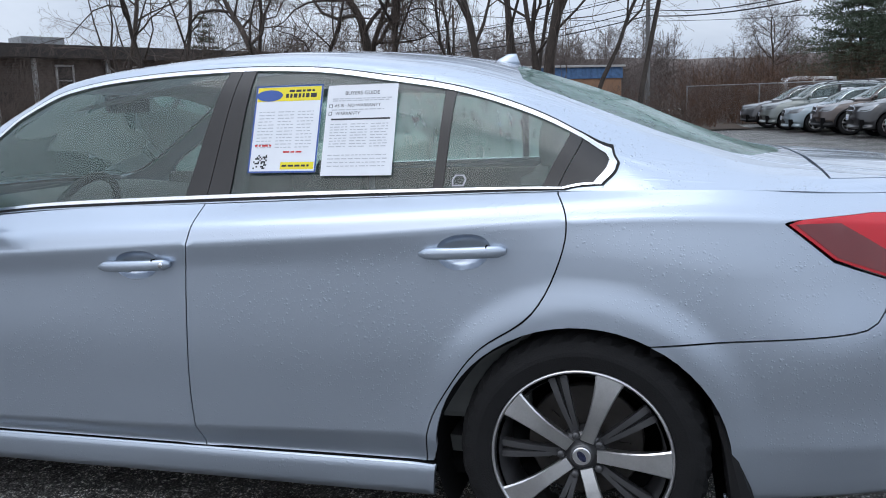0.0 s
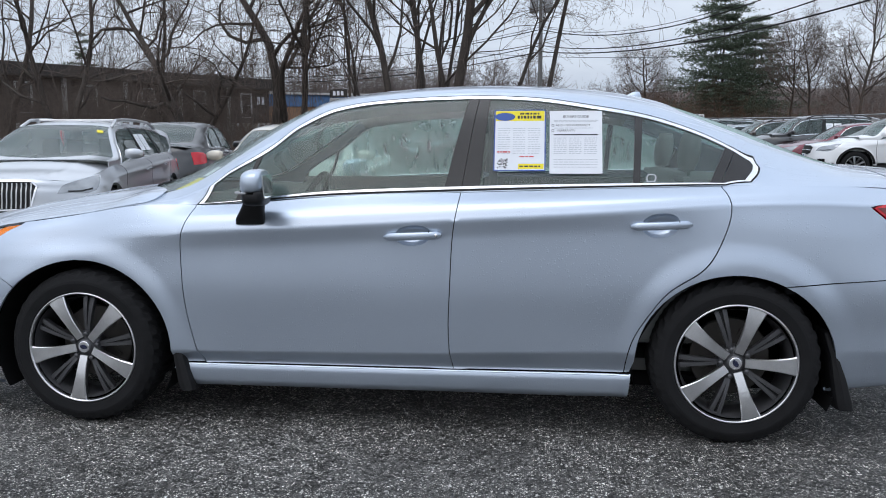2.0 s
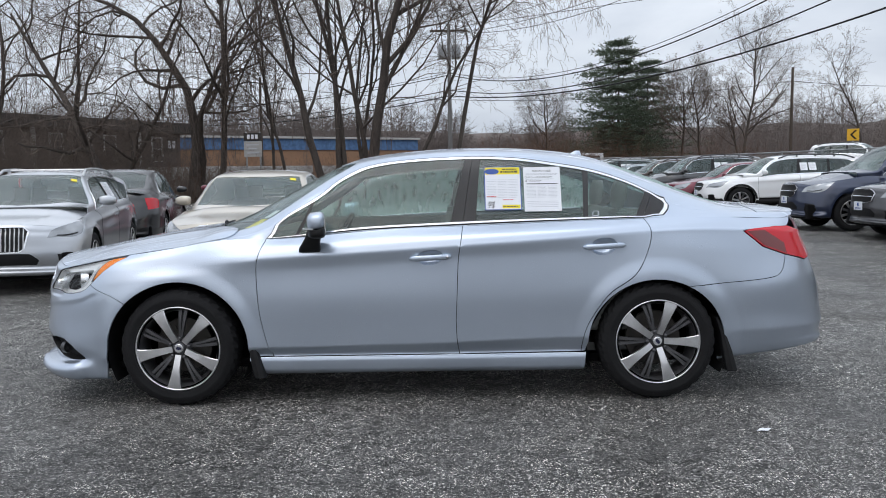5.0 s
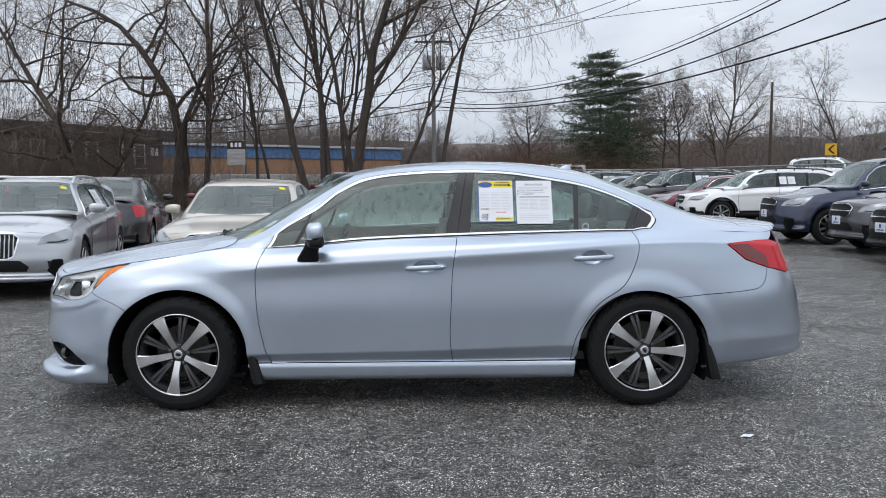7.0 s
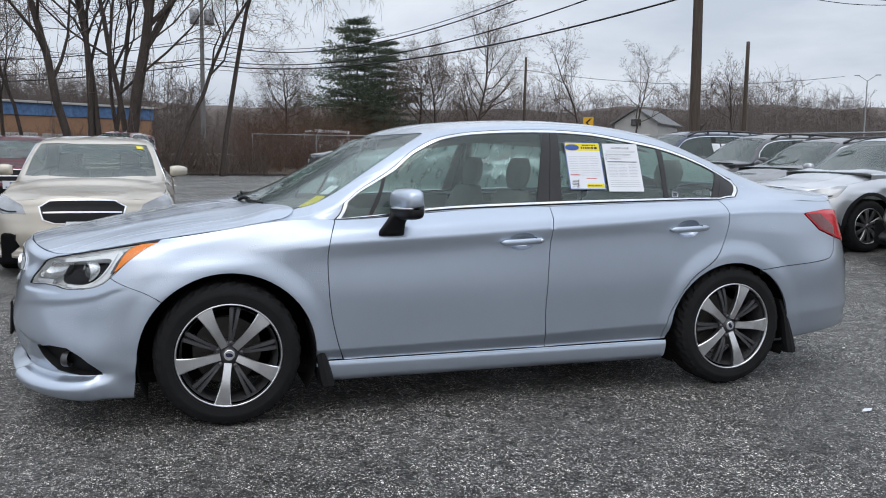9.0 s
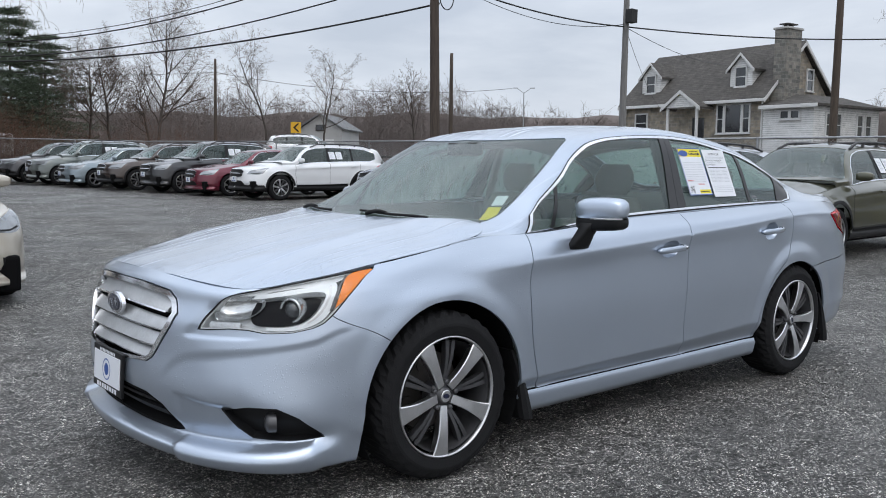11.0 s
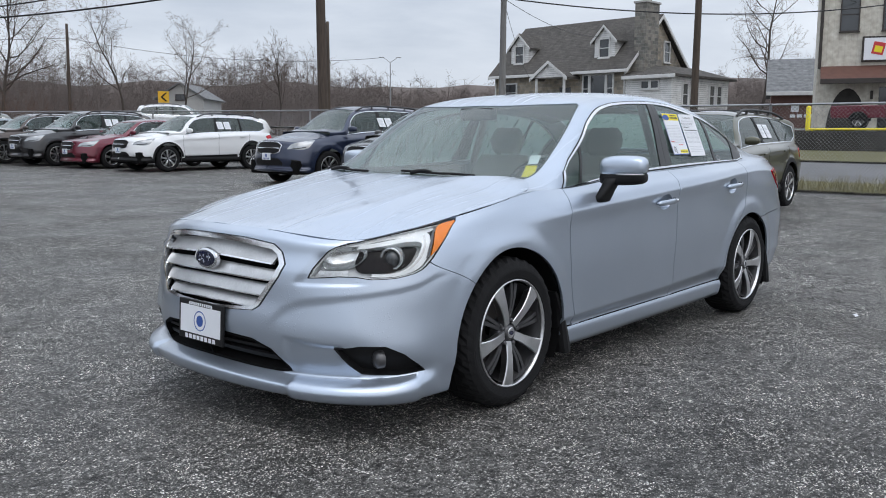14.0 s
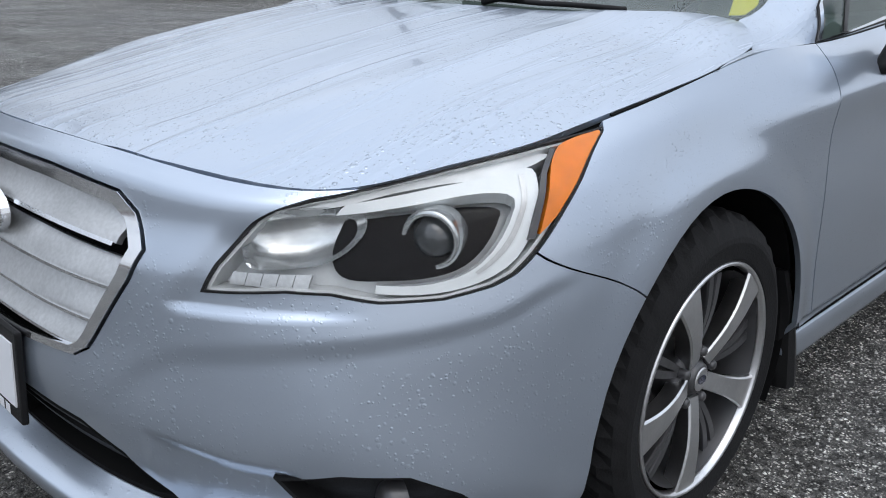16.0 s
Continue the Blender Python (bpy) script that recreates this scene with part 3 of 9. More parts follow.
def saloon_rings():
    """Rings of the silver saloon. Each: five stations round the nose, then half width and height at set places along the flank, then the tail."""
    along = (0.0, 0.25, 0.5, 1.1, 1.6, 2.3, 2.75, 3.2, 3.5)
    nose = (
        ((-.93, 0, .17), (-.89, .35, .165), (-.76, .58, .15), (-.62, .735, .145), (-.44, .81, .15)),
        ((-1.005, 0, .195), (-.965, .35, .19), (-.845, .635, .175), (-.672, .805, .168), (-.46, .855, .17)),
        ((-1.02, 0, .245), (-.98, .35, .235), (-.868, .650, .222), (-.685, .828, .222), (-.47, .866, .245)),
        ((-.958, 0, .272), (-.918, .35, .262), (-.80, .61, .252), (-.646, .780, .257), (-.47, .870, .285)),
        ((-.996, 0, .36), (-.959, .35, .36), (-.840, .616, .35), (-.683, .789, .345), (-.478, .873, .345)),
        ((-1.004, 0, .44), (-.969, .35, .44), (-.846, .623, .42), (-.690, .780, .42), (-.482, .873, .42)),
        ((-.989, 0, .56), (-.954, .35, .56), (-.838, .598, .57), (-.684, .753, .58), (-.478, .867, .60)),
        ((-.975, 0, .68), (-.94, .35, .675), (-.825, .585, .665), (-.67, .735, .67), (-.47, .852, .70)),
        ((-.95, 0, .755), (-.91, .35, .745), (-.79, .585, .735), (-.62, .725, .755), (-.45, .828, .785)),
        ((-.943, 0, .806), (-.901, .35, .796), (-.767, .597, .774), (-.585, .715, .795), (-.43, .80, .825)),
        ((-.91, 0, .838), (-.865, .35, .825), (-.725, .612, .797), (-.55, .712, .826), (-.40, .77, .856)),
    )
    width = (
        (.80, .80, .80, .80, .80, .80, .79, .76, .70),
        (.85, .85, .85, .852, .852, .852, .85, .83, .785),
        (.868, .862, .861, .862, .862, .862, .864, .85, .805),
        (.866, .852, .848, .846, .846, .846, .858, .855, .812),
        (.876, .882, .883, .883, .883, .883, .881, .870, .832),
        (.874, .880, .884, .886, .886, .885, .882, .872, .83),
        (.872, .880, .888, .893, .893, .892, .889, .881, .838),
        (.868, .876, .882, .886, .888, .885, .876, .862, .806),
        (.848, .872, .888, .896, .897, .890, .866, .840, .780),
        (.822, .842, .858, .873, .876, .868, .842, .816, .755),
        (.790, .797, .797, .800, .800, .800, .80, .79, .72),
    )
    height = (
        (.165, .165, .165, .165, .165, .165, .18, .22, .25),
        (.185, .185, .185, .185, .185, .185, .20, .236, .262),
        (.258, .258, .258, .258, .258, .258, .262, .28, .30),
        (.285, .285, .285, .285, .285, .288, .29, .31, .33),
        (.345, .342, .338, .345, .352, .373, .38, .40, .41),
        (.42, .42, .42, .43, .44, .455, .455, .46, .47),
        (.60, .60, .60, .61, .62, .63, .63, .62, .63),
        (.74, .755, .77, .80, .83, .86, .88, .83, .82),
        (.80, .825, .845, .875, .903, .943, .972, .975, .95),
        (.865, .885, .90, .925, .95, .985, 1.01, 1.01, .985),
        (.915, .953, .956, .995, 1.013, 1.034, 1.045, 1.042, 1.03),
    )
    tail_x = ((3.73, 3.79), (3.78, 3.84), (3.79, 3.85), (3.78, 3.845), (3.795, 3.86), (3.785, 3.855), (3.765, 3.84), (3.71, 3.79), (3.67, 3.74), (3.65, 3.72), (3.60, 3.69))
    tail_z = (.27, .285, .31, .34, .41, .47, .62, .80, .93, .99, 1.055)
    rings = []
    for i in range(11):
        r = list(nose[i]) + [(x, w, z) for x, w, z in zip(along, width[i], height[i])]
        r += [(tail_x[i][0], 0.62 if i < 8 else 0.58, tail_z[i]), (tail_x[i][1], 0, tail_z[i] + 0.01)]
        rings.append(r)
    return rings


def saloon_skins():
    rings = saloon_rings()
    side = Side(rings, LEVELS)
    belt = [(x, w, z) for x, w, z in rings[10][5:14]] + [(3.60, .64, 1.045), (3.72, .50, 1.062)]
    rail = [(.05, .74, .935), (.25, .765, .958), (.38, .772, .968), (.50, .772, 1.006), (.635, .748, 1.092), (.816, .708, 1.200), (.938, .672, 1.292), (1.096, .644, 1.363),
            (1.286, .630, 1.393), (1.54, .624, 1.408), (1.72, .622, 1.411), (1.92, .625, 1.403), (2.19, .640, 1.366), (2.38, .652, 1.331), (2.58, .676, 1.267), (2.72, .704, 1.200),
            (2.83, .738, 1.125), (3.0, .745, 1.085), (3.3, .73, 1.066), (3.6, .62, 1.062), (3.72, .48, 1.066)]
    edge = [(.05, .66, .952), (.25, .70, .980), (.42, .705, 1.022), (.50, .695, 1.06), (.635, .675, 1.145), (.816, .640, 1.262), (.938, .605, 1.335), (1.04, .585, 1.386), (1.286, .575, 1.424),
            (1.54, .570, 1.442), (1.72, .568, 1.446), (1.92, .570, 1.440), (2.19, .580, 1.410), (2.38, .588, 1.378), (2.58, .602, 1.318), (2.72, .615, 1.262), (3.0, .640, 1.155), (3.25, .640, 1.092),
            (3.6, .56, 1.068), (3.72, .45, 1.068)]
    centre = [(.05, 1.005), (.12, 1.018), (.3, 1.088), (.5, 1.195), (.75, 1.325), (.95, 1.408), (1.07, 1.436), (1.27, 1.460), (1.54, 1.478), (1.74, 1.482), (2.02, 1.475), (2.23, 1.458), (2.39, 1.434),
              (2.64, 1.362), (2.84, 1.290), (3.03, 1.207), (3.21, 1.140), (3.30, 1.117), (3.52, 1.098), (3.65, 1.085), (3.72, 1.07)]
    front_edge = np.array([r for r in rings[10]][:9])
    hood = Hood([(-.91, .03, .838)] + [tuple(r) for r in front_edge[1:9]], [(-.93, .832), (-.91, .838), (-.68, .884), (-.4, .940), (-.05, .998), (.1, 1.014), (.3, 1.03)])
    return side, Top(belt, rail, edge, centre), hood


def turned(bm, m):
    bmesh.ops.transform(bm, matrix=m, verts=bm.verts[:])
    return bm


def oval(c, a, b, ax, ay, n=16, power=2.0):
    """A superellipse of half axes a, b about c in the plane of ax, ay."""
    c, ax, ay = Vector(c), Vector(ax), Vector(ay)
    out = []
    for k in range(n):
        t = 2 * math.pi * k / n
        ct, st = math.cos(t), math.sin(t)
        out.append(c + ax * a * math.copysign(abs(ct) ** (2 / power), ct) + ay * b * math.copysign(abs(st) ** (2 / power), st))
    return out


def wheel(parent, m, radius=0.338, rim=0.238, width=0.225, style="saloon", spokes=5):
    """Wheel facing -y at m: tyre with tread blocks, rim with spokes, hub cap, nuts and brake disc."""
    hub = new("wheel")
    hub.parent, hub.matrix_basis = parent, m
    face = pose(0, 0, 0, -90, 0, 0)
    bm = bmesh.new()
    h = width / 2
    lathe(bm, [(rim - .004, -h + .012), (rim + .012, -h + .002), (rim + .045, -h - .004), (radius - .045, -h - .002), (radius - .018, -h + .012), (radius - .004, -h + .034), (radius, -h + .06), (radius, h - .06), (radius - .004, h - .034),
               (radius - .018, h - .012), (rim + .03, h), (rim, h - .01)], 96)
    # tread: every third step round the tyre is a groove
    bm.verts.ensure_lookup_table()
    for k, v in enumerate(bm.verts):
        ring, step = divmod(k, 96)
        if 4 <= ring <= 9 and (step + (ring % 2)) % 3 == 0:
            f = 1 - (.010 if ring in (5, 8) else .006) / radius
            v.co.x *= f
            v.co.y *= f
    turned(bm, face)
    part("tyre", bm, RUBBER, hub, smooth=False)
    bm = bmesh.new()
    lathe(bm, [(rim - .006, h - .02), (rim - .02, h - .03), (rim - .03, .02), (rim - .024, -h + .05), (rim - .014, -h + .012)], 64)
    turned(bm, face)
    part("rim_barrel", bm, ALLOY_DARK, hub, smooth=True)
    bm = bmesh.new()
    lathe(bm, [(rim - .006, -h + .020), (rim - .003, -h + .004), (rim + .001, -h - .001), (rim + .006, -h + .004), (rim + .005, -h + .014)], 72)
    turned(bm, face)
    part("rim_lip", bm, ALLOY, hub, smooth=True)

    def spoke(bm, a, r0, r1, w0, w1, z0, z1, depth, skew=0.0, flare=1.3):
        """A blade from the hub to the lip, bowed outwards."""
        steps = 11
        rows = []
        for i in range(steps):
            t = i / (steps - 1)
            r = r0 + (r1 - r0) * t
            w = (w0 + (w1 - w0) * t**flare) / 2
            z = z0 + (z1 - z0) * t - .010 * math.sin(math.pi * t)
            c = skew * t * t
            rows.append([(r, c - w, z + .004), (r, c - w * .88, z), (r, c + w * .88, z), (r, c + w, z + .004), (r, c + w * .7, z + depth), (r, c - w * .7, z + depth)])
        ca, sa = math.cos(a), math.sin(a)
        vv = [[bm.verts.new((p[0] * ca - p[1] * sa, p[0] * sa + p[1] * ca, p[2])) for p in row] for row in rows]
        for i in range(steps - 1):
            for k in range(6):
                bm.faces.new((vv[i][k], vv[i][(k + 1) % 6], vv[i + 1][(k + 1) % 6], vv[i + 1][k]))
        bm.faces.new(vv[0][::-1])
        bm.faces.new(vv[-1])

    zf = -h + .030
    if style == "saloon":
        for k in range(5):
            bm = bmesh.new()
            spoke(bm, math.radians(90 + 72 * k), .040, rim - .004, .038, .080, zf - .006, -h + .006, .040, flare=2.4)
            turned(bm, face)
            part("bright_spoke", bm, ALLOY, hub, "machined bright alloy spoke")
            for sk in (-1, 1):
                bm = bmesh.new()
                spoke(bm, math.radians(90 + 36 + sk * 4.2 + 72 * k), .050, rim - .014, .013, .021, zf + .012, -h + .030, .03)
                turned(bm, face)
                part("dark_spoke", bm, ALLOY_DARK, hub, "dark grey painted spoke")
            bm = bmesh.new()
            spoke(bm, math.radians(90 + 36 + 72 * k), .055, rim - .016, .006, .010, zf + .020, -h + .038, .02)
            turned(bm, face)
            part("spoke_web", bm, BLACK, hub)
    else:
        for k in range(spokes):
            bm = bmesh.new()
            spoke(bm, math.radians(90 + 360 / spokes * k), .04, rim - .010, .038, .055 if spokes > 5 else .075, zf, -h + .014, .035, skew=.01)
            turned(bm, face)
            part("spoke", bm, ALLOY if k % 2 == 0 or spokes == 5 else ALLOY_DARK, hub)
    bm = bmesh.new()
    lathe(bm, [(.001, zf - .012), (.028, zf - .012), (.032, zf - .008), (.034, zf), (.060, zf + .008), (.066, zf + .02), (.066, zf + .06)], 32)
    turned(bm, face)
    part("hub", bm, ALLOY_DARK, hub, smooth=True)
    bm = bmesh.new()
    lathe(bm, [(.001, zf - .0145), (.022, zf - .0145), (.025, zf - .0125)], 24)
    turned(bm, face)
    cap = part("centre_cap", bm, ALLOY, hub, "silver cap with a dark oval emblem")
    bm = bmesh.new()
    bm.faces.new([bm.verts.new(p) for p in oval((0, 0, zf - .0152), .017, .0095, (1, 0, 0), (0, 1, 0), 20)])
    bmesh.ops.reverse_faces(bm, faces=bm.faces[:])
    turned(bm, face)
    part("cap_emblem", bm, EMBLEM, cap)
    for k in range(5):
        a = math.radians(54 + 72 * k)
        bm = bmesh.new()
        lathe(bm, [(.0005, zf - .012), (.008, zf - .012), (.0105, zf - .008), (.0105, zf + .02)], 10, pose(.057 * math.cos(a), .057 * math.sin(a), 0))
        turned(bm, face)
        part("wheel_nut", bm, ALLOY_DARK, hub, smooth=True)
    bm = bmesh.new()
    lathe(bm, [(.03, .028), (.158, .028), (.162, .033), (.162, .05), (.05, .055)], 40)
    for k in range(5):
        a = math.radians(20 + 72 * k)
        box(bm, .03, .01, .01, pose(.11 * math.cos(a), .11 * math.sin(a), .026, 0, 0, math.degrees(a)))
    turned(bm, face)
    part("brake_disc", bm, RUST, hub)
    return hub


def copy_under(ob, parent, m):
    """A copy of a part with its sub-parts, under another thing."""
    c = copy_thing(ob, m)
    c.parent = parent
    return c


def loft(bm, sections, cap=True):
    """Skins rings of equal count."""
    rows = [[bm.verts.new(p) for p in s] for s in sections]
    n = len(rows[0])
    for a, b in zip(rows, rows[1:]):
        for k in range(n):
            bm.faces.new((a[k], a[(k + 1) % n], b[(k + 1) % n], b[k]))
    if cap:
        bm.faces.new(rows[0][::-1])
        bm.faces.new(rows[-1])
    bmesh.ops.recalc_face_normals(bm, faces=bm.faces[:])


def centre_gap(poly, axis, value, d=0.002):
    """Moves a closed line inwards by d but keeps what lies on the middle line there."""
    p = np.array(poly, float)
    q = inset(p, d)
    on = np.abs(p[:, axis] - value) < 1e-6
    q[on, axis] = value
    return q


def text_bars(bm, x0, x1, z, h, n, rng, y=0.0):
    """A line of unreadable print as short bars."""
    x = x0
    while x < x1 - 0.004 and n:
        w = min(rng.uniform(0.006, 0.02), x1 - x)
        vs = [bm.verts.new(v) for v in ((x, y, z), (x + w, y, z), (x + w, y, z + h), (x, y, z + h))]
        bm.faces.new(vs)
        x += w + 0.004


def letters(text, size, mat, parent, m, label=""):
    """Built-in lettering turned into a mesh part, lying in the xz plane of m."""
    cu = bpy.data.curves.new("lettering", "FONT")
    cu.body, cu.size, cu.align_x, cu.align_y = text, size, "CENTER", "CENTER"
    tmp = bpy.data.objects.new("lettering", cu)
    scene.collection.objects.link(tmp)
    me = bpy.data.meshes.new_from_object(tmp.evaluated_get(bpy.context.evaluated_depsgraph_get()))
    bpy.data.objects.remove(tmp)
    me.materials.clear()
    me.materials.append(mat)
    ob = new("lettering", me)
    ob.parent = parent
    ob.matrix_basis = m @ pose(0, 0, 0, 90, 0, 0)
    return tagged(ob, label)


def rect(bm, x0, x1, z0, z1, y=0.0):
    bm.faces.new([bm.verts.new(v) for v in ((x0, y, z0), (x1, y, z0), (x1, y, z1), (x0, y, z1))])


YC = 0.875
SIDE, TOP, HOOD = saloon_skins()
FLANK = (0.70, 5.25, 0.15, 1.0)
ARCH_F = np.concatenate([[(-.412, .150), (-.408, .25)], arc(0.0, .335, .402, 180, 0, 30, .385), [(.408, .25), (.42, .165)]])
ARCH_R = np.concatenate([[(2.335, .170), (2.345, .25)], arc(2.742, .335, .39, 180, 0, 30, .360), [(3.128, .25), (3.12, .20)]])


def saloon():
    car = thing("parked_saloon", "wet silver-blue four-door saloon car with window stickers parked on asphalt", "car", pose(0, YC, 0))
    S = lambda pts: SIDE.find(pts, (0, 2), FLANK)
    T = lambda pts: TOP.find(pts, (0, 2), (0.3, 3.2, 0.0, 0.52))
    rear = lambda pts: SIDE.find(pts, (1, 2), (5.0, SIDE.end, 0.15, 1.0))
    aF, aR = S(ARCH_F), S(ARCH_R)
    top_u = lambda x: S([(x, curve([-.4, 0, .25, .5, 1.1, 1.6, 2.3, 2.75, 3.2, 3.5], [.856, .915, .953, .956, .995, 1.013, 1.034, 1.045, 1.042, 1.03], [x])[0])])[0][0]
    lamp_low = np.array([(.542, .759), (.60, .765), (.67, .775), (.737, .771), (.805, .748), (.898, .740), (.97, .752), (1.005, .768), (1.039, .798)])
    lamp_tip = np.array([(1.228, .972)])
    lamp_up = np.array([(1.232, .986), (1.055, .996), (.83, .996), (.69, .992), (.635, .968), (.59, .898), (.555, .818)])
    i_fen = int(np.argmin(np.abs(aF[:20, 1] - S([(-.30, .595)])[0][1])))
    joint_f = np.linspace(lamp_low[-1], aF[i_fen], 8)
    cut_f = soft(S([(.545, .274), (.500, .40), (.470, .56), (.461, .695), (.468, .848), (.505, .945)]), 4)
    cut_b = soft(S([(1.614, .276), (1.600, .36), (1.601, .60), (1.610, .802), (1.640, 1.008)]), 4)
    cut_r = soft(S([(2.313, .283), (2.327, .385), (2.388, .511), (2.485, .633), (2.615, .723), (2.690, .856), (2.712, .968), (2.684, 1.038)]), 5)
    tf, tb, tr = (cut_f[-1][0], 1.0), (cut_b[-1][0], 1.0), (cut_r[-1][0], 1.0)
    sill = lambda a, b: [(u, .279) for u in np.linspace(a, b, 12)]
    belt = lambda a, b: [(u, 1.0) for u in np.linspace(a, b, 30)]

    # nose
    bumper = [(u, .15) for u in np.linspace(0, aF[0][0], 24)] + [tuple(p) for p in aF[:i_fen + 1]] + [tuple(p) for p in joint_f[::-1][1:]] + [tuple(p) for p in lamp_low[::-1][1:]]
    bumper += [tuple(p) for p in lamp_up[::-1][:4]] + [(.632, 1.0)] + [(u, 1.0) for u in np.linspace(.60, 0, 14)]
    grille = np.array([(0, .920), (.20, .917), (.362, .906), (.400, .880), (.432, .820), (.415, .755), (.330, .555), (.300, .525), (.15, .508), (0, .503)])
    intake = np.array([(0, .385), (.16, .385), (.30, .378), (.385, .352), (.44, .308), (.445, .298), (.40, .291), (.25, .289), (0, .289)])
    fog = np.array([(.640, .378), (.73, .394), (.83, .391), (.905, .358), (.955, .318), (.985, .288), (.85, .291), (.715, .300), (.69, .318)])

    def folds(uv):
        """The fold that runs under the lamp and turns down beside the grille, and the hollow at the lamp's inner tip."""
        u, v = uv[:, 0], uv[:, 1]
        line = curve([.0, .30, .388, .439, .507, .651, .786, .968, 1.081, 1.3], [.38, .40, .476, .558, .600, .620, .635, .660, .721, .74], u)
        d = -.005 * smooth01((line - v + .012) / .055) * smooth01((v - .36) / .16) * smooth01((u - .34) / .08) * smooth01((1.16 - u) / .12)
        d -= .011 * smooth01((.400 - .08 * (u - .45) - v + .004) / .009) * smooth01((v - .295) / .06) * smooth01((u - .435) / .03) * smooth01((.70 - u) / .05)
        d += .014 * smooth01((u - .455) / .022) * smooth01((.985 - u) / .06) * smooth01((.292 - v) / .03) * smooth01((v - .16) / .04)
        d -= .008 * smooth01((u - (.470 + (v - .709) * .403)) / .045) * smooth01((v - .70) / .022) * smooth01((.90 - v) / .05) * smooth01((.80 - u) / .1)
        return d

    skin_part("front_bumper", [panel(SIDE, centre_gap(bumper, 0, 0.0), holes=[centre_gap(grille, 0, -9, -.004) + [0, 0], centre_gap(intake, 0, -9, -.003), fog], step=.012, shape=folds)], PAINT, car)
    # grille: bright frame, dark mesh behind, four winged bars
    frame_in = centre_gap(grille, 0, 0.0, .022)
    ring = panel(SIDE, grille, holes=[frame_in], step=.012, lift=.006, lip=.03)
    g = skin_part("radiator_grille", [panel(SIDE, grille, step=.03, lift=-.055, lip=0)], CAVITY, car, "radiator grille with bright frame and satin bars")
    skin_part("grille_frame", [ring], CHROME, g, "bright chrome grille frame")
    for k, (v0, v1, w0) in enumerate(((.892, .830, .390), (.804, .735, .402), (.708, .636, .362), (.614, .559, .314))):
        u1 = w0 - .012
        poly = [(0, v0)] + [(u, v0 - .010 * (u / u1) ** 2) for u in np.linspace(.05, u1, 8)] + [(u1 - .006, v1 - .012)] + [(u, v1 - .010 * (u / u1) ** 2) for u in np.linspace(u1 - .02, .05, 7)] + [(0, v1)]
        tilt = lambda uv, a=v0, b=v1: -.004 - .024 * np.clip((uv[:, 1] - b) / (a - b), 0, 1)
        skin_part("grille_bar", [panel(SIDE, poly, step=.014, lift=0, lip=.012, shape=tilt)], SATIN, g)
        edge = [(u, v1 - .004 - .010 * (u / u1) ** 2) for u in np.linspace(0, u1 - .01, 16)]
        skin_part("grille_bar_edge", [band(SIDE, edge, .008, -.001, thick=.006)], CHROME, g)
    # emblem: dark blue oval in a bright ring with a winged bar behind it
    cx = SIDE.at([(0, .80)])[0]
    bm = bmesh.new()
    loft(bm, [oval((cx[0] + .004, 0, cx[2]), .082, .045, (0, 1, 0), (0, 0, 1), 32), oval((cx[0] - .010, 0, cx[2]), .080, .043, (0, 1, 0), (0, 0, 1), 32), oval((cx[0] - .014, 0, cx[2]), .070, .035, (0, 1, 0), (0, 0, 1), 32)])
    e = part("emblem_ring", bm, CHROME, g)
    bm = bmesh.new()
    loft(bm, [oval((cx[0] - .0142, 0, cx[2]), .068, .0335, (0, 1, 0), (0, 0, 1), 32), oval((cx[0] - .0165, 0, cx[2]), .060, .029, (0, 1, 0), (0, 0, 1), 32)])
    part("emblem_field", bm, EMBLEM, e)
    bm = bmesh.new()
    for yy, zz, r in ((-.030, .006, .015), (.006, .010, .007), (.018, -.004, .007), (.032, .008, .007), (.036, -.010, .007), (.006, -.013, .007)):
        for a in (0, 90):
            box(bm, .003, r * 2, r * .45, pose(cx[0] - .0175, yy, cx[2] + zz, a, 0, 0), .001, 1)
    part("emblem_stars", bm, CHROME, e)
    # lower intake
    skin_part("lower_intake", [panel(SIDE, intake, step=.03, lift=-.06, lip=0), panel(SIDE, inset(intake, -.004), holes=[centre_gap(intake, 0, 0, .006)], step=.02, lift=-.002, lip=.05)], CAVITY, car)
    for v in (.352, .322):
        skin_part("intake_slat", [band(SIDE, [(u, v - .012 * u) for u in np.linspace(0, .40 if v > .34 else .42, 12)], .012, -.022, thick=.012)], BLACK, car)
    # fog lamp pocket and lamp
    skin_part("fog_lamp_pocket", [panel(SIDE, fog, step=.02, lift=-.035, lip=0), panel(SIDE, inset(fog, -.003), holes=[inset(fog, .003)], step=.02, lift=-.001, lip=.036)], BLACK, car, pair=True)
    for s in (-1, 1):
        bm = bmesh.new()
        lathe(bm, [(.001, -.010), (.018, -.008), (.030, -.002), (.035, .006), (.035, .03)], 28, pose(-.715, s * .735, .333, 0, -90, 0) @ pose(0, 0, 0, s * 22, 0, 0) @ pose(0, 0, 0, 180, 0, 0))
        f = part("fog_lamp", bm, ALLOY_DARK, car, "round fog lamp", smooth=True)
    # lamps
    lamp = np.concatenate([lamp_low, lamp_tip, lamp_up])
    h = skin_part("headlamp", [panel(SIDE, inset(lamp, .004), step=.02, lift=-.060, lip=0), panel(SIDE, inset(lamp, .003), holes=[inset(lamp, .010)], step=.018, lift=-.010, lip=.05)], LAMP_PALE, car, "clear wraparound headlamp", pair=True)
    skin_part("headlamp_lens", [panel(SIDE, inset(lamp, .003), step=.018, lift=.001, lip=.0)], LENS, h, pair=True).visible_shadow = False
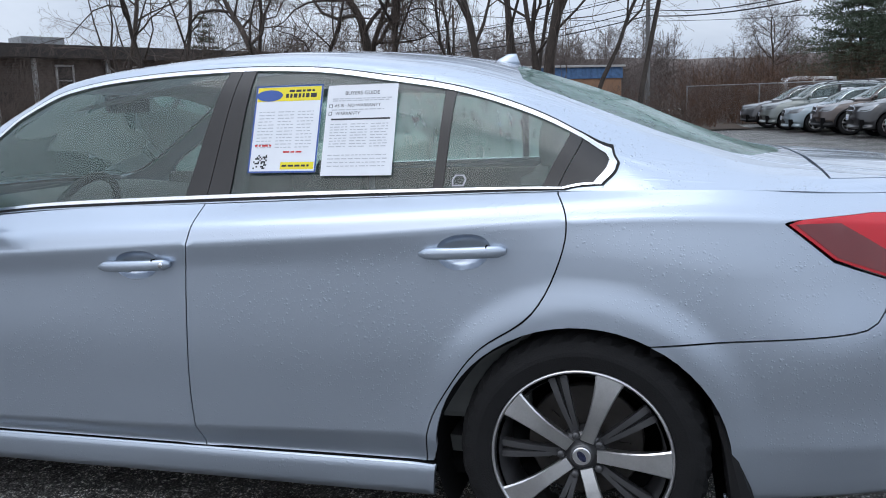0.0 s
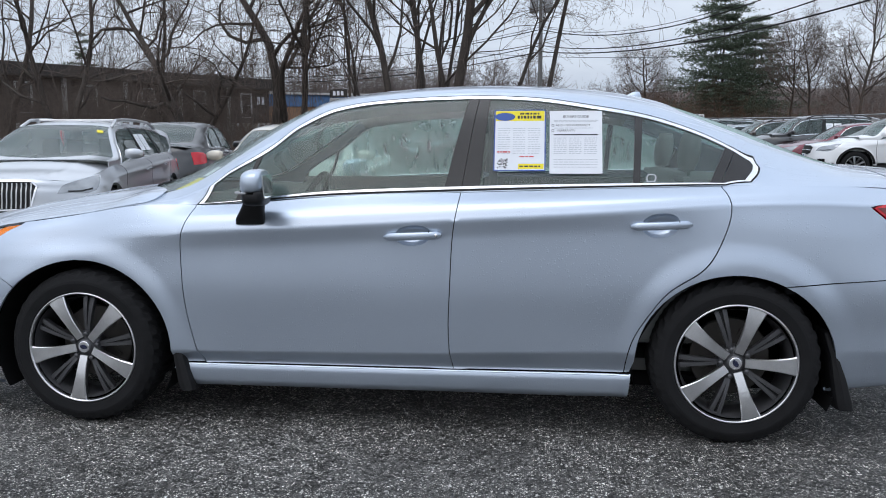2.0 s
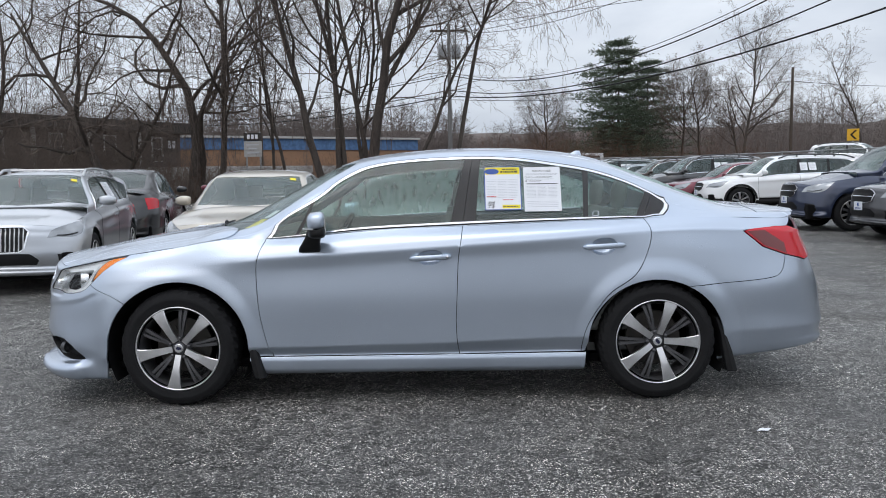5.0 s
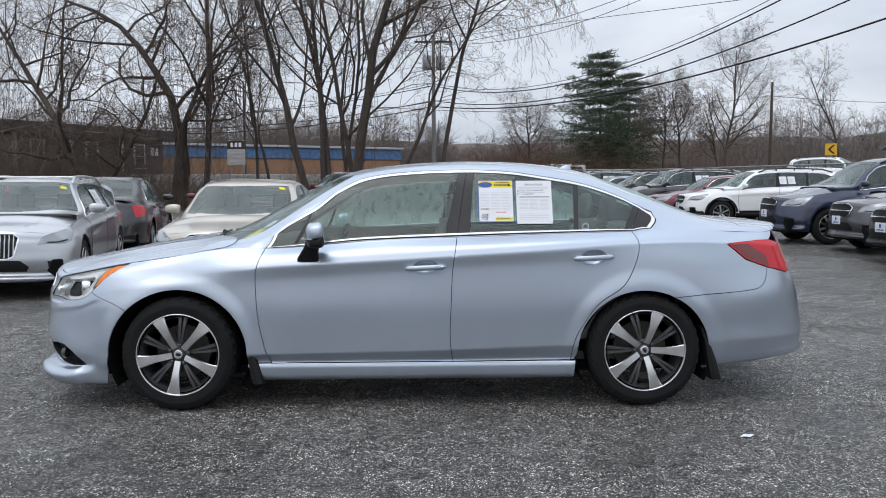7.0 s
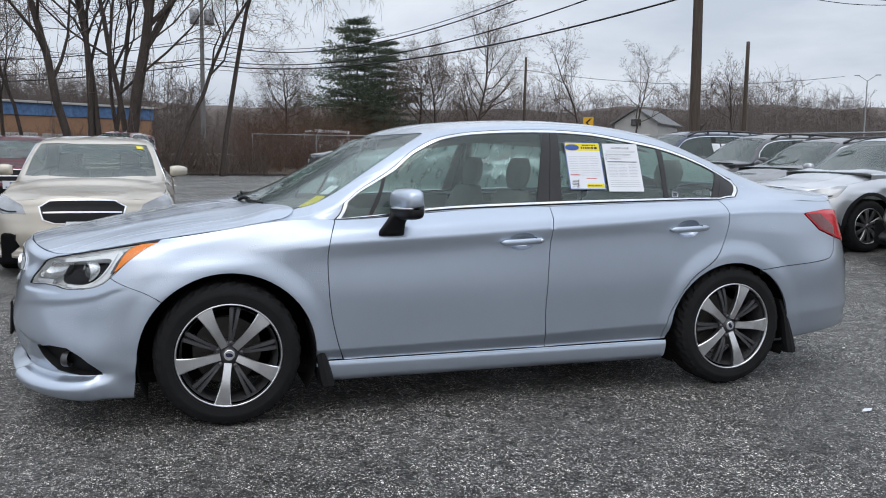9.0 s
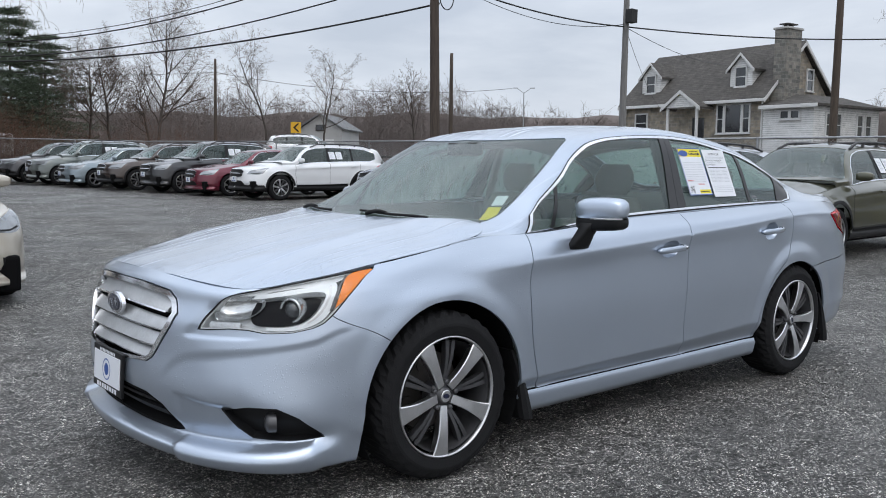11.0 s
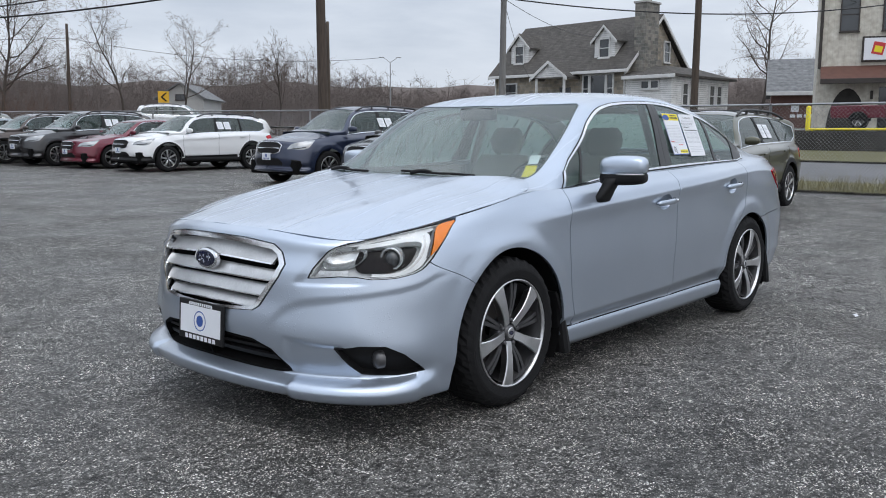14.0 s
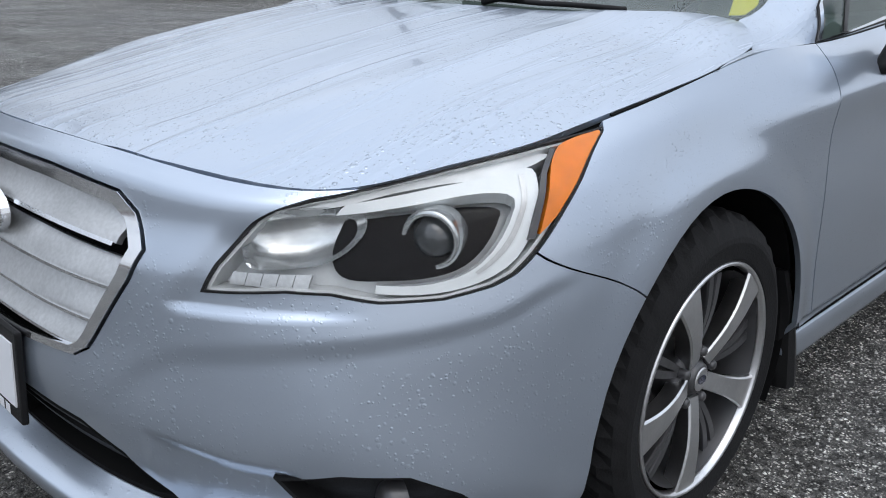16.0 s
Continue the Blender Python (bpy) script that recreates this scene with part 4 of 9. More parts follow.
    for o in TWIN[h.name].children:
        o.visible_shadow = False
    skin_part("headlamp_seal", [panel(SIDE, inset(lamp, -.001), holes=[inset(lamp, .004)], step=.018, lift=-.003, lip=.02)], BLACK, h, pair=True)
    amber = soft([(1.046, .822), (1.058, .86), (1.072, .915), (1.10, .974), (1.16, .985), (1.222, .981), (1.15, .903), (1.09, .848), (1.046, .822)], 4)[:-1]
    skin_part("side_marker", [panel(SIDE, amber, step=.014, lift=-.004, lip=.02)], AMBER, h, "amber side marker", pair=True)
    strake = np.array([(1.040, .818), (1.052, .86), (1.066, .918), (1.095, .978), (1.078, .978), (1.052, .92), (1.040, .87), (1.026, .818)])
    skin_part("lamp_divider", [panel(SIDE, strake, step=.014, lift=-.008, lip=.02)], ALLOY_DARK, h, pair=True)
    guide = np.concatenate([soft([(.70, .938), (.82, .946), (.96, .950), (1.035, .942), (1.045, .88), (1.025, .81), (.965, .768), (.87, .757), (.80, .770)], 4),
                            soft([(.80, .788), (.87, .778), (.94, .792), (.985, .835), (.992, .89), (.960, .906), (.82, .912), (.70, .906)], 4)])
    skin_part("light_guide", [panel(SIDE, guide, step=.012, lift=-.014, lip=.03)], LAMP_WHITE, h, "pale C-shaped light guide", pair=True)
    rib = np.concatenate([soft([(1.012, .935), (1.020, .88), (1.000, .82), (.95, .782)], 5), soft([(.945, .788), (.990, .825), (1.008, .88), (1.000, .935)], 5)])
    skin_part("guide_groove", [panel(SIDE, rib, step=.012, lift=-.0125, lip=.0)], SATIN, h, pair=True)
    upper = soft([(.625, .935), (.66, .972), (.72, .984), (.85, .988), (1.05, .986), (1.08, .975), (1.04, .958), (.86, .953), (.72, .944), (.66, .925), (.625, .935)], 4)[:-1]
    skin_part("upper_reflector", [panel(SIDE, upper, step=.014, lift=-.018, lip=.03)], LAMP_PALE, h, pair=True)
    bezel = soft([(.716, .896), (.80, .904), (.93, .902), (.972, .88), (.968, .835), (.935, .802), (.87, .790), (.80, .795), (.745, .806), (.715, .845), (.716, .896)], 4)[:-1]
    skin_part("projector_bezel", [panel(SIDE, bezel, step=.014, lift=-.040, lip=.0)], BEZEL, h, "glossy black bezel", pair=True)
    inner = soft([(.583, .850), (.600, .898), (.630, .930), (.70, .928), (.742, .905), (.752, .868), (.728, .835), (.66, .820), (.60, .822), (.583, .850)], 4)[:-1]
    bowl = lambda uv: -.045 * np.sqrt(np.clip(1 - ((uv[:, 0] - .668) / .092) ** 2 - ((uv[:, 1] - .874) / .060) ** 2, 0, 1))
    skin_part("inner_reflector", [panel(SIDE, inner, step=.010, lift=-.012, lip=0, shape=bowl)], LAMP_BOWL, h, "bright reflector bowl", pair=True)
    for k in range(5):
        u0 = .580 + k * .0245
        skin_part("lower_reflector", [panel(SIDE, [(u0, .782 - .001 * k), (u0 + .0235, .781 - .001 * k), (u0 + .0235, .810), (u0, .810)], step=.012, lift=-.018, lip=.012)], SATIN, h, pair=True)
    pc, pn = SIDE.at([(.862, .850)])[0], SIDE.normal([(.862, .850)])[0]
    lens_mat = material("dark_projector_glass", (0.05, 0.055, 0.06), rough=0.04, coat=1.0)
    for s in (-1, 1):
        bm = bmesh.new()
        ax = Vector((-.90, s * .42, 0)).normalized()
        q = ax.to_track_quat("Z", "Y").to_matrix().to_4x4()
        base = Vector((pc[0], s * pc[1], pc[2])) - Vector((pn[0], s * pn[1], pn[2])) * .040
        lathe(bm, [(.047, -.03), (.047, .010), (.043, .016), (.037, .014), (.036, .004)], 36, Matrix.Translation(base) @ q)
        pr = part("projector_ring", bm, LAMP_BOWL, h if s < 0 else TWIN[h.name], smooth=True)
        bm = bmesh.new()
        lathe(bm, [(.0005, .022), (.012, .021), (.022, .016), (.030, .007), (.036, -.004)], 28, Matrix.Translation(base) @ q)
        part("projector_lens", bm, lens_mat, pr, smooth=True)

    # wings, doors, quarters
    fender = [tuple(p) for p in joint_f] + [tuple(p) for p in aF[i_fen + 1:-1]] + [tuple(p) for p in S([(.425, .281), (.537, .281)])] + [tuple(p) for p in cut_f[1:]] + belt(tf[0], 1.235)[:] + [tuple(lamp_tip[0])]
    skin_part("front_wing", [panel(SIDE, inset(fender, .002), step=.017)], PAINT, car, pair=True)

    def cup(x, z):
        c = S([(x, z)])[0]
        a = np.linspace(0, 2 * np.pi, 28, endpoint=False)
        return np.stack([c[0] + .074 * np.sign(np.cos(a)) * np.abs(np.cos(a)) ** .8, c[1] + .050 * np.sin(a)], 1), c

    doors = []
    for name, poly, hx, hz in (("front_door", [tuple(p) for p in cut_f[::-1]] + sill(cut_f[0][0], cut_b[0][0])[1:-1] + [tuple(p) for p in cut_b] + belt(tb[0], tf[0]), 1.452, .845),
                               ("rear_door", [tuple(p) for p in cut_b[::-1]] + sill(cut_b[0][0], cut_r[0][0])[1:-1] + [tuple(p) for p in cut_r] + belt(tr[0], tb[0]), 2.440, .895)):
        hole, c = cup(hx, hz)
        d = skin_part(name, [panel(SIDE, inset(poly, .002), holes=[hole], step=.016)], PAINT, car, pair=True)
        dish = lambda uv, c=c: -.034 * np.sqrt(np.clip(1 - ((uv[:, 0] - c[0]) / .075) ** 2 - ((uv[:, 1] - c[1]) / .051) ** 2, 0, 1))
        skin_part("handle_recess", [panel(SIDE, hole, step=.009, lift=0, lip=0, shape=dish)], PAINT, d, pair=True)
        P, Nn = SIDE.at([c])[0], SIDE.normal([c])[0]
        for s in (-1, 1):
            bm = bmesh.new()
            secs = []
            for t in np.linspace(0, 1, 13):
                xx = P[0] - .118 + .236 * t
                wv = .006 + .020 * math.sin(math.pi * min(max(t, .03), .97)) ** .5
                hh = .016 * min(1, (t * 7 + .35)) * min(1, ((1 - t) * 9 + .5))
                secs.append(oval((xx, s * (P[1] + wv), P[2] - .003 + .010 * (t - .5)), .011, hh, (0, s, 0), (0, 0, 1), 12, 2.6))
            loft(bm, secs)
            hd = part("door_handle", bm, PAINT, d if s < 0 else TWIN[d.name], "painted pull handle", smooth=True)
            if name == "front_door" and s < 0:
                bm = bmesh.new()
                lathe(bm, [(.0005, .003), (.006, .003), (.008, .001), (.008, -.004)], 14, pose(P[0] + .098, -(P[1] + .031), P[2] + .002, 90, 0, 0))
                part("key_lock", bm, CHROME, hd, smooth=True)
            bm = bmesh.new()
            box(bm, .0025, .02, .028, pose(P[0] + .068, s * (P[1] + .020), P[2] + .004))
            part("handle_joint", bm, CAVITY, hd)
        doors.append(d)
    i_q = 20 + int(np.argmin(np.abs(aR[20:30, 1] - S([(2.99, .645)])[0][1])))
    qline = soft(np.concatenate([[aR[i_q]], S([(3.2, .676), (3.40, .695), (3.455, .712), (3.490, .77), (3.500, .822)])]), 4)
    tip, ltop = S([(3.247, .963), (3.45, .985)])
    back = rear([(.70, .965), (.56, .955), (.56, .80), (.72, .785)])
    tail = np.array([qline[-1], tip + [.11, -.052], tip, ltop, S([(3.53, .985)])[0], back[0], back[1], back[2], back[3]])
    quarter = [tuple(p) for p in cut_r[::-1]] + [tuple(S([(2.335, .286)])[0])] + [tuple(p) for p in aR[2:i_q + 1]] + [tuple(p) for p in qline[1:]] + [tuple(p) for p in tail[1:5]] + [(back[0][0], 1.0)] + belt(back[0][0] - .05, tr[0])
    skin_part("rear_quarter", [panel(SIDE, inset(quarter, .002), step=.017)], PAINT, car, pair=True)
    rb = [tuple(p) for p in qline] + [tuple(back[3]), tuple(back[2]), (SIDE.end, back[2][1])] + [(u, .15) for u in np.linspace(SIDE.end, aR[-1][0], 18)] + [tuple(p) for p in aR[:i_q:-1]]
    skin_part("rear_bumper", [panel(SIDE, inset(rb, .002), step=.02)], PAINT, car)
    tl = skin_part("tail_lamp", [panel(SIDE, inset(tail, .003), step=.02, lift=.004, lip=.02)], RED_LENS, car, "glossy red wraparound tail lamp", pair=True)
    skin_part("tail_lamp_edge", [panel(SIDE, [tail[0] + (.01, .006), tail[1] + (.006, .006), tip + (.02, .0), tip + (.12, .006), tail[0] + (-.01, .045)], step=.02, lift=.006, lip=.003)], RED_DARK, tl, pair=True)
    skin_part("boot_face", [panel(SIDE, [tuple(back[1]), (back[1][0], 1.0), (SIDE.end, 1.0), (SIDE.end, back[2][1]), tuple(back[2])], step=.04)], PAINT, car)
    # sill with its narrow ledge and the gap under the doors
    sp = [(u, .15) for u in np.linspace(aF[-1][0] + .01, aR[0][0] - .01, 20)] + [(u, .2765) for u in np.linspace(aR[1][0] - .005, aF[-2][0] + .01, 20)]
    skin_part("sill", [panel(SIDE, sp, step=.03)], PAINT, car, pair=True)
    skin_part("sill_strip", [band(SIDE, [(u, .270) for u in np.linspace(aF[-2][0] + .015, aR[1][0] - .01, 40)], .0035, .0012, thick=.002)], PAINT, car, pair=True)
    skin_part("door_gap", [band(SIDE, [(u, .2765) for u in np.linspace(aF[-2][0] + .015, aR[1][0] - .01, 40)], .0045, .0008, thick=.002)], CAVITY, car, pair=True)
    # hood
    xs = np.linspace(-.905, .07, 40)
    he = [(x, curve(HOOD.edge[:, 0], HOOD.edge[:, 1], [x])[0] - .003) for x in xs]
    rim = soft([(.07, .788), (.17, .786), (.262, .766), (.315, .722), (.318, .665), (.268, .60), (.205, .52), (.150, .40), (.110, .22), (.095, 0)], 5)
    hp = [(-.908, 0)] + he + [tuple(p) for p in rim[1:]]
    crown = lambda uv: .026 * smooth01((uv[:, 0] - .05) / .24) * smooth01((uv[:, 1] - .25) / .25) * smooth01((.785 - uv[:, 1]) / .09)
    skin_part("bonnet", [panel(HOOD, hp, step=.020, shape=crown)], PAINT_TOP, car, "wet bonnet with beads and runs of rain")
    skin_part("bonnet_gap", [band(HOOD, np.array(he[26:] + [tuple(p) for p in rim[1:20]]), .009, -.002, thick=.003)], CAVITY, car, pair=True)
    # roof and pillars with openings
    shield = np.concatenate([[(.115, 1.1)], soft([(.115, 1.09), (.150, .78), (.195, .65), (.275, .555), (.335, .522)], 5), soft([(.38, .506), (.65, .504), (.85, .506), (1.0, .512)], 5), soft([(1.015, .535), (.95, .68), (.885, .9), (.87, 1.09)], 5), [(.87, 1.1)]])
    rglass = np.concatenate([[(2.48, 1.1)], soft([(2.48, 1.09), (2.50, .80), (2.55, .585)], 4), soft([(2.59, .555), (2.86, .545), (3.14, .56)], 4), soft([(3.19, .585), (3.28, .80), (3.315, 1.09)], 4), [(3.315, 1.1)]])
    low = [(x, .012) for x in np.linspace(.515, 2.70, 50)]
    win = low + [tuple(p) for p in T([(2.795, 1.060), (2.828, 1.095), (2.834, 1.115), (2.817, 1.149), (2.72, 1.200), (2.58, 1.266), (2.38, 1.330), (2.19, 1.365), (1.92, 1.402), (1.72, 1.410), (1.54, 1.407), (1.286, 1.392), (1.096, 1.362), (.938, 1.291),
                                      (.816, 1.199), (.635, 1.091), (.56, 1.032)])]
    win = np.array(win)
    roof = [(.08, .0), (3.60, 0), (3.60, .41), (3.36, .42), (3.345, .6), (3.335, 1.1)] + [tuple(p) for p in rglass[::-1]] + [tuple(p) for p in shield[::-1] if p[0] > .37] + [(.345, .512), (.300, .500), (.265, .44), (.24, .36), (.18, .20), (.11, .05)]
    skin_part("roof", [panel(TOP, roof, holes=[inset(win, .003)], step=.028)], PAINT_TOP, car)
    skin_part("boot_lid", [panel(TOP, [(3.366, .43), (3.62, .43), (3.68, .6), (3.70, 1.1), (3.348, 1.1), (3.358, .6)], step=.03)], PAINT_TOP, car)
    skin_part("cowl", [panel(TOP, [(.07, 1.1), (.095, .78), (.15, .64), (.22, .555), (.262, .535), (.30, .545), (.28, .562), (.20, .655), (.155, .785), (.12, 1.1)], step=.03, lift=-.012, lip=0)], BLACK, car)
    ws = skin_part("windscreen", [panel(TOP, shield, step=.04, lift=-.003, lip=0)], GLASS, car)
    ws.visible_shadow = False
    skin_part("windscreen_border", [panel(TOP, shield, holes=[centre_gap(shield, 1, 1.1, .012)], step=.025, lift=-.0045, lip=0)], PILLAR, ws)
    rg = skin_part("rear_window", [panel(TOP, rglass, step=.04, lift=-.003, lip=0)], GLASS_MIST, car)
    rg.visible_shadow = False
    # side windows: bright surround, dark pillars, panes
    w_in = inset(win, .020)
    w_in[:50, 1] = .0225
    skin_part("window_seal", [panel(TOP, inset(win, -.008), holes=[inset(win, -.0005)], step=.02, lift=.002, lip=.004)], BLACK, car, pair=True)
    skin_part("window_surround", [panel(TOP, win, holes=[w_in], step=.02, lift=.004, lip=.012)], CHROME, car, "bright chrome window surround", pair=True)

    def cut_window(x_top0, x_bot0, x_top1, x_bot1):
        """The part of the window opening between two slanted lines."""
        q = dense(w_in, .02)
        f0 = lambda p: p[0] - (x_bot0 + (x_top0 - x_bot0) * p[1] / .42)
        f1 = lambda p: (x_bot1 + (x_top1 - x_bot1) * p[1] / .42) - p[0]
        for f in (f0, f1):
            out = []
            for a, b in zip(q, np.roll(q, -1, 0)):
                fa, fb = f(a), f(b)
                if fa >= 0:
                    out.append(a)
                if fa * fb < 0:
                    out.append(a + (b - a) * fa / (fa - fb))
            q = np.array(out)
        return q

    lines = {"a": (.60, .60), "m0": (.76, .665), "m1": (.785, .690), "b0": (1.671, 1.565), "bc": (1.712, 1.640), "b1": (1.756, 1.716), "d0": (2.352, 2.336), "d1": (2.385, 2.366), "e0": (2.712, 2.636), "e1": (2.745, 2.680)}
    side_glass = []
    for a, b, mat, lift, name in ((None, "m0", GLASS_SIDE, -.002, "side_window"), ("m0", "m1", PILLAR, .001, "window_divider"), ("m1", "b0", GLASS_SIDE, -.002, "side_window"), ("b0", "bc", PILLAR, .003, "centre_pillar"),
                                  ("bc", "b1", PILLAR, .003, "centre_pillar"), ("b1", "d0", GLASS_SIDE, -.002, "side_window"), ("d0", "d1", PILLAR, .001, "window_divider"), ("d1", "e0", GLASS_SIDE, -.002, "side_window"),
                                  ("e0", "e1", PILLAR, .003, "rear_pillar"), ("e1", None, PILLAR, .001, "rear_pillar")):
        l0, l1 = lines[a] if a else (0, 0), lines[b] if b else (9, 9)
        q = cut_window(l0[0], l0[1], l1[0], l1[1])
        if mat is PILLAR:
            q = inset(q, .0012)
        o = skin_part(name, [panel(TOP, q, step=.035, lift=lift, lip=0 if mat is GLASS_SIDE else .008)], mat, car, pair=True)
        if mat is GLASS_SIDE:
            o.visible_shadow = TWIN[o.name].visible_shadow = False
            TWIN[o.name].data.materials[0] = GLASS_MIST
    # door mirrors
    girth = ((0, .55), (.03, .74), (.10, .90), (.25, .99), (.5, 1.0), (.75, .95), (.90, .84), (.97, .66), (1.0, .46))
    for s in (-1, 1):
        bm = bmesh.new()
        loft(bm, [oval((.803 + .034 * t, s * (.850 + .228 * t), 1.060 + .004 * t - .010 * (1 - k)), .052 * k, .052 * k, (1, 0, .12), (0, 0, 1), 24, 3.0) for t, k in girth])
        mir = part("door_mirror", bm, PAINT, car, "painted door mirror on a black stalk", smooth=True)
        bm = bmesh.new()
        loft(bm, [oval((.806 + .034 * t, s * (.848 + .226 * t), .998 + .008 * t), .051 * k, .038 * k, (1, 0, 0), (0, 0, 1), 20, 3.2) for t, k in girth])
        part("mirror_base", bm, BLACK, mir, smooth=True)
        bm = bmesh.new()
        loft(bm, [oval(c, a, b, (1, 0, 0), (0, 1, 0), 18, 3.2) for c, a, b in (((.768, s * .872, .882), .064, .020), ((.770, s * .880, .905), .062, .026), ((.782, s * .892, .940), .050, .030), ((.797, s * .905, .975), .043, .036), ((.803, s * .912, 1.0), .043, .040))])
        part("mirror_stalk", bm, BLACK, mir, smooth=True)
        bm = bmesh.new()
        loft(bm, [oval((x, s * w, 1.022), .004, .007, (0, 0, 1), (1, 0, 0), 8) for x, w in ((.750, .960), (.756, 1.005), (.775, 1.050), (.815, 1.074), (.845, 1.074))])
        part("turn_repeater", bm, SATIN, mir, smooth=True)
        bm = bmesh.new()
        box(bm, .006, .165, .092, pose(.872, s * .962, 1.045, 0, -4, s * -6), .002)
        part("mirror_glass", bm, MIRROR, mir)
    # wipers resting along the foot of the windscreen
    foot = lambda w: float(np.interp(abs(w), [0, .30, .42, .53, .64, .70], [.115, .135, .165, .205, .28, .34]))

    def on_glass(y, up, off):
        x = foot(y) + up
        uv = TOP.find([(x, abs(y))], (0, 1), (x - .001, x + .001, .45, 1.1))
        return Vector((x, y, TOP.at(uv)[0][2] + off))

    for y0, y1, yp in ((-.50, -.06, -.16), (.16, .58, .50)):
        ys = np.linspace(y0, y1, 15)
        bm = bmesh.new()
        loft(bm, [oval(on_glass(y, .006 + .026 * t, .006), .005, .006, (1, 0, 0), (0, 0, 1), 8) for y, t in zip(ys, np.linspace(0, 1, 15))])
        wp = part("wiper", bm, BLACK, car, "black wiper", smooth=True)
        bm = bmesh.new()
        ya = np.linspace(yp, (y0 + y1) / 2 + (.02 if y0 < -.3 else -.02), 7)
        loft(bm, [oval(on_glass(y, -.008 + .030 * t, .010 + .008 * math.sin(math.pi * t)), .010 - .004 * t, .011 - .004 * t, (1, 0, 0), (0, 0, 1), 8) for y, t in zip(ya, np.linspace(0, 1, 7))])
        part("wiper_arm", bm, BLACK, wp, smooth=True)
    # roof aerial fin
    bm = bmesh.new()
    loft(bm, [oval((2.40 + .03 * t, 0, 1.432 + .026 * t - .012 * (1 - t)), .060 * (1 - .75 * t), .022 * (1 - .8 * t), (1, 0, 0), (0, 1, 0), 14) for t in (0, .35, .7, 1)])
    part("roof_aerial", bm, PAINT, car, smooth=True)
    # wheels, wells, flaps, underbody
    for x in (0.0, 2.75):
        for s in (-1, 1):
            m = pose(x, s * .778, .338, 0, 8 if x == 0 else 55, 0) if s < 0 else pose(x, .778, .338, 0, 30, 180)
            first = wheel(car, m) if x == 0 and s < 0 else copy_under(first, car, m)
            bm = bmesh.new()
            rows = []
            for a in np.linspace(-28, 208, 30):
                rows.append([bm.verts.new((x + .408 * math.cos(math.radians(a)), s * w, .335 + .395 * math.sin(math.radians(a)))) for w in (.868, .62, .48)])
            for a, b in zip(rows, rows[1:]):
                for k in range(2):
                    bm.faces.new((a[k], a[k + 1], b[k + 1], b[k]))
            bm.faces.new([r[2] for r in rows])
            part("wheel_well", bm, CAVITY, car)
            bm = bmesh.new()
            fx = x + (.405 if x == 0 else .372)
            secs = [oval((fx + dx, s * .795, z), a, w, (1, 0, 0), (0, 1, 0), 12, 4) for dx, z, w, a in ((-.025, .47, .07, .012), (.005, .38, .085, .018), (.030, .28, .092, .032), (.048, .20, .095, .038), (.058, .160, .095, .036))]
            loft(bm, secs)
            part("mud_flap", bm, BLACK, car)
    bm = bmesh.new()
    box(bm, 3.7, 1.46, .05, pose(1.20, 0, .22), .01)
    box(bm, 1.55, 1.0, .5, pose(-.05, 0, .48), .02)
    box(bm, .8, 1.1, .4, pose(3.05, 0, .56), .02)
    part("underbody", bm, CAVITY, car)
    # dark backing behind the panel joints
    pieces = [band(SIDE, q, .05, -.014, thick=0) for q in (joint_f[1:-1], cut_f, cut_b, cut_r, qline)]
    pieces.append(panel(SIDE, [(aF[-1][0] + .02, .16), (aR[0][0] - .02, .16), (aR[0][0] - .02, .30), (aF[-1][0] + .02, .30)], step=.05, lift=-.02, lip=0))
    for piece in pieces:
        skin_part("joint_backing", [piece], CAVITY, car, pair=True)
    cabin(car)
    stickers(car)
    return car


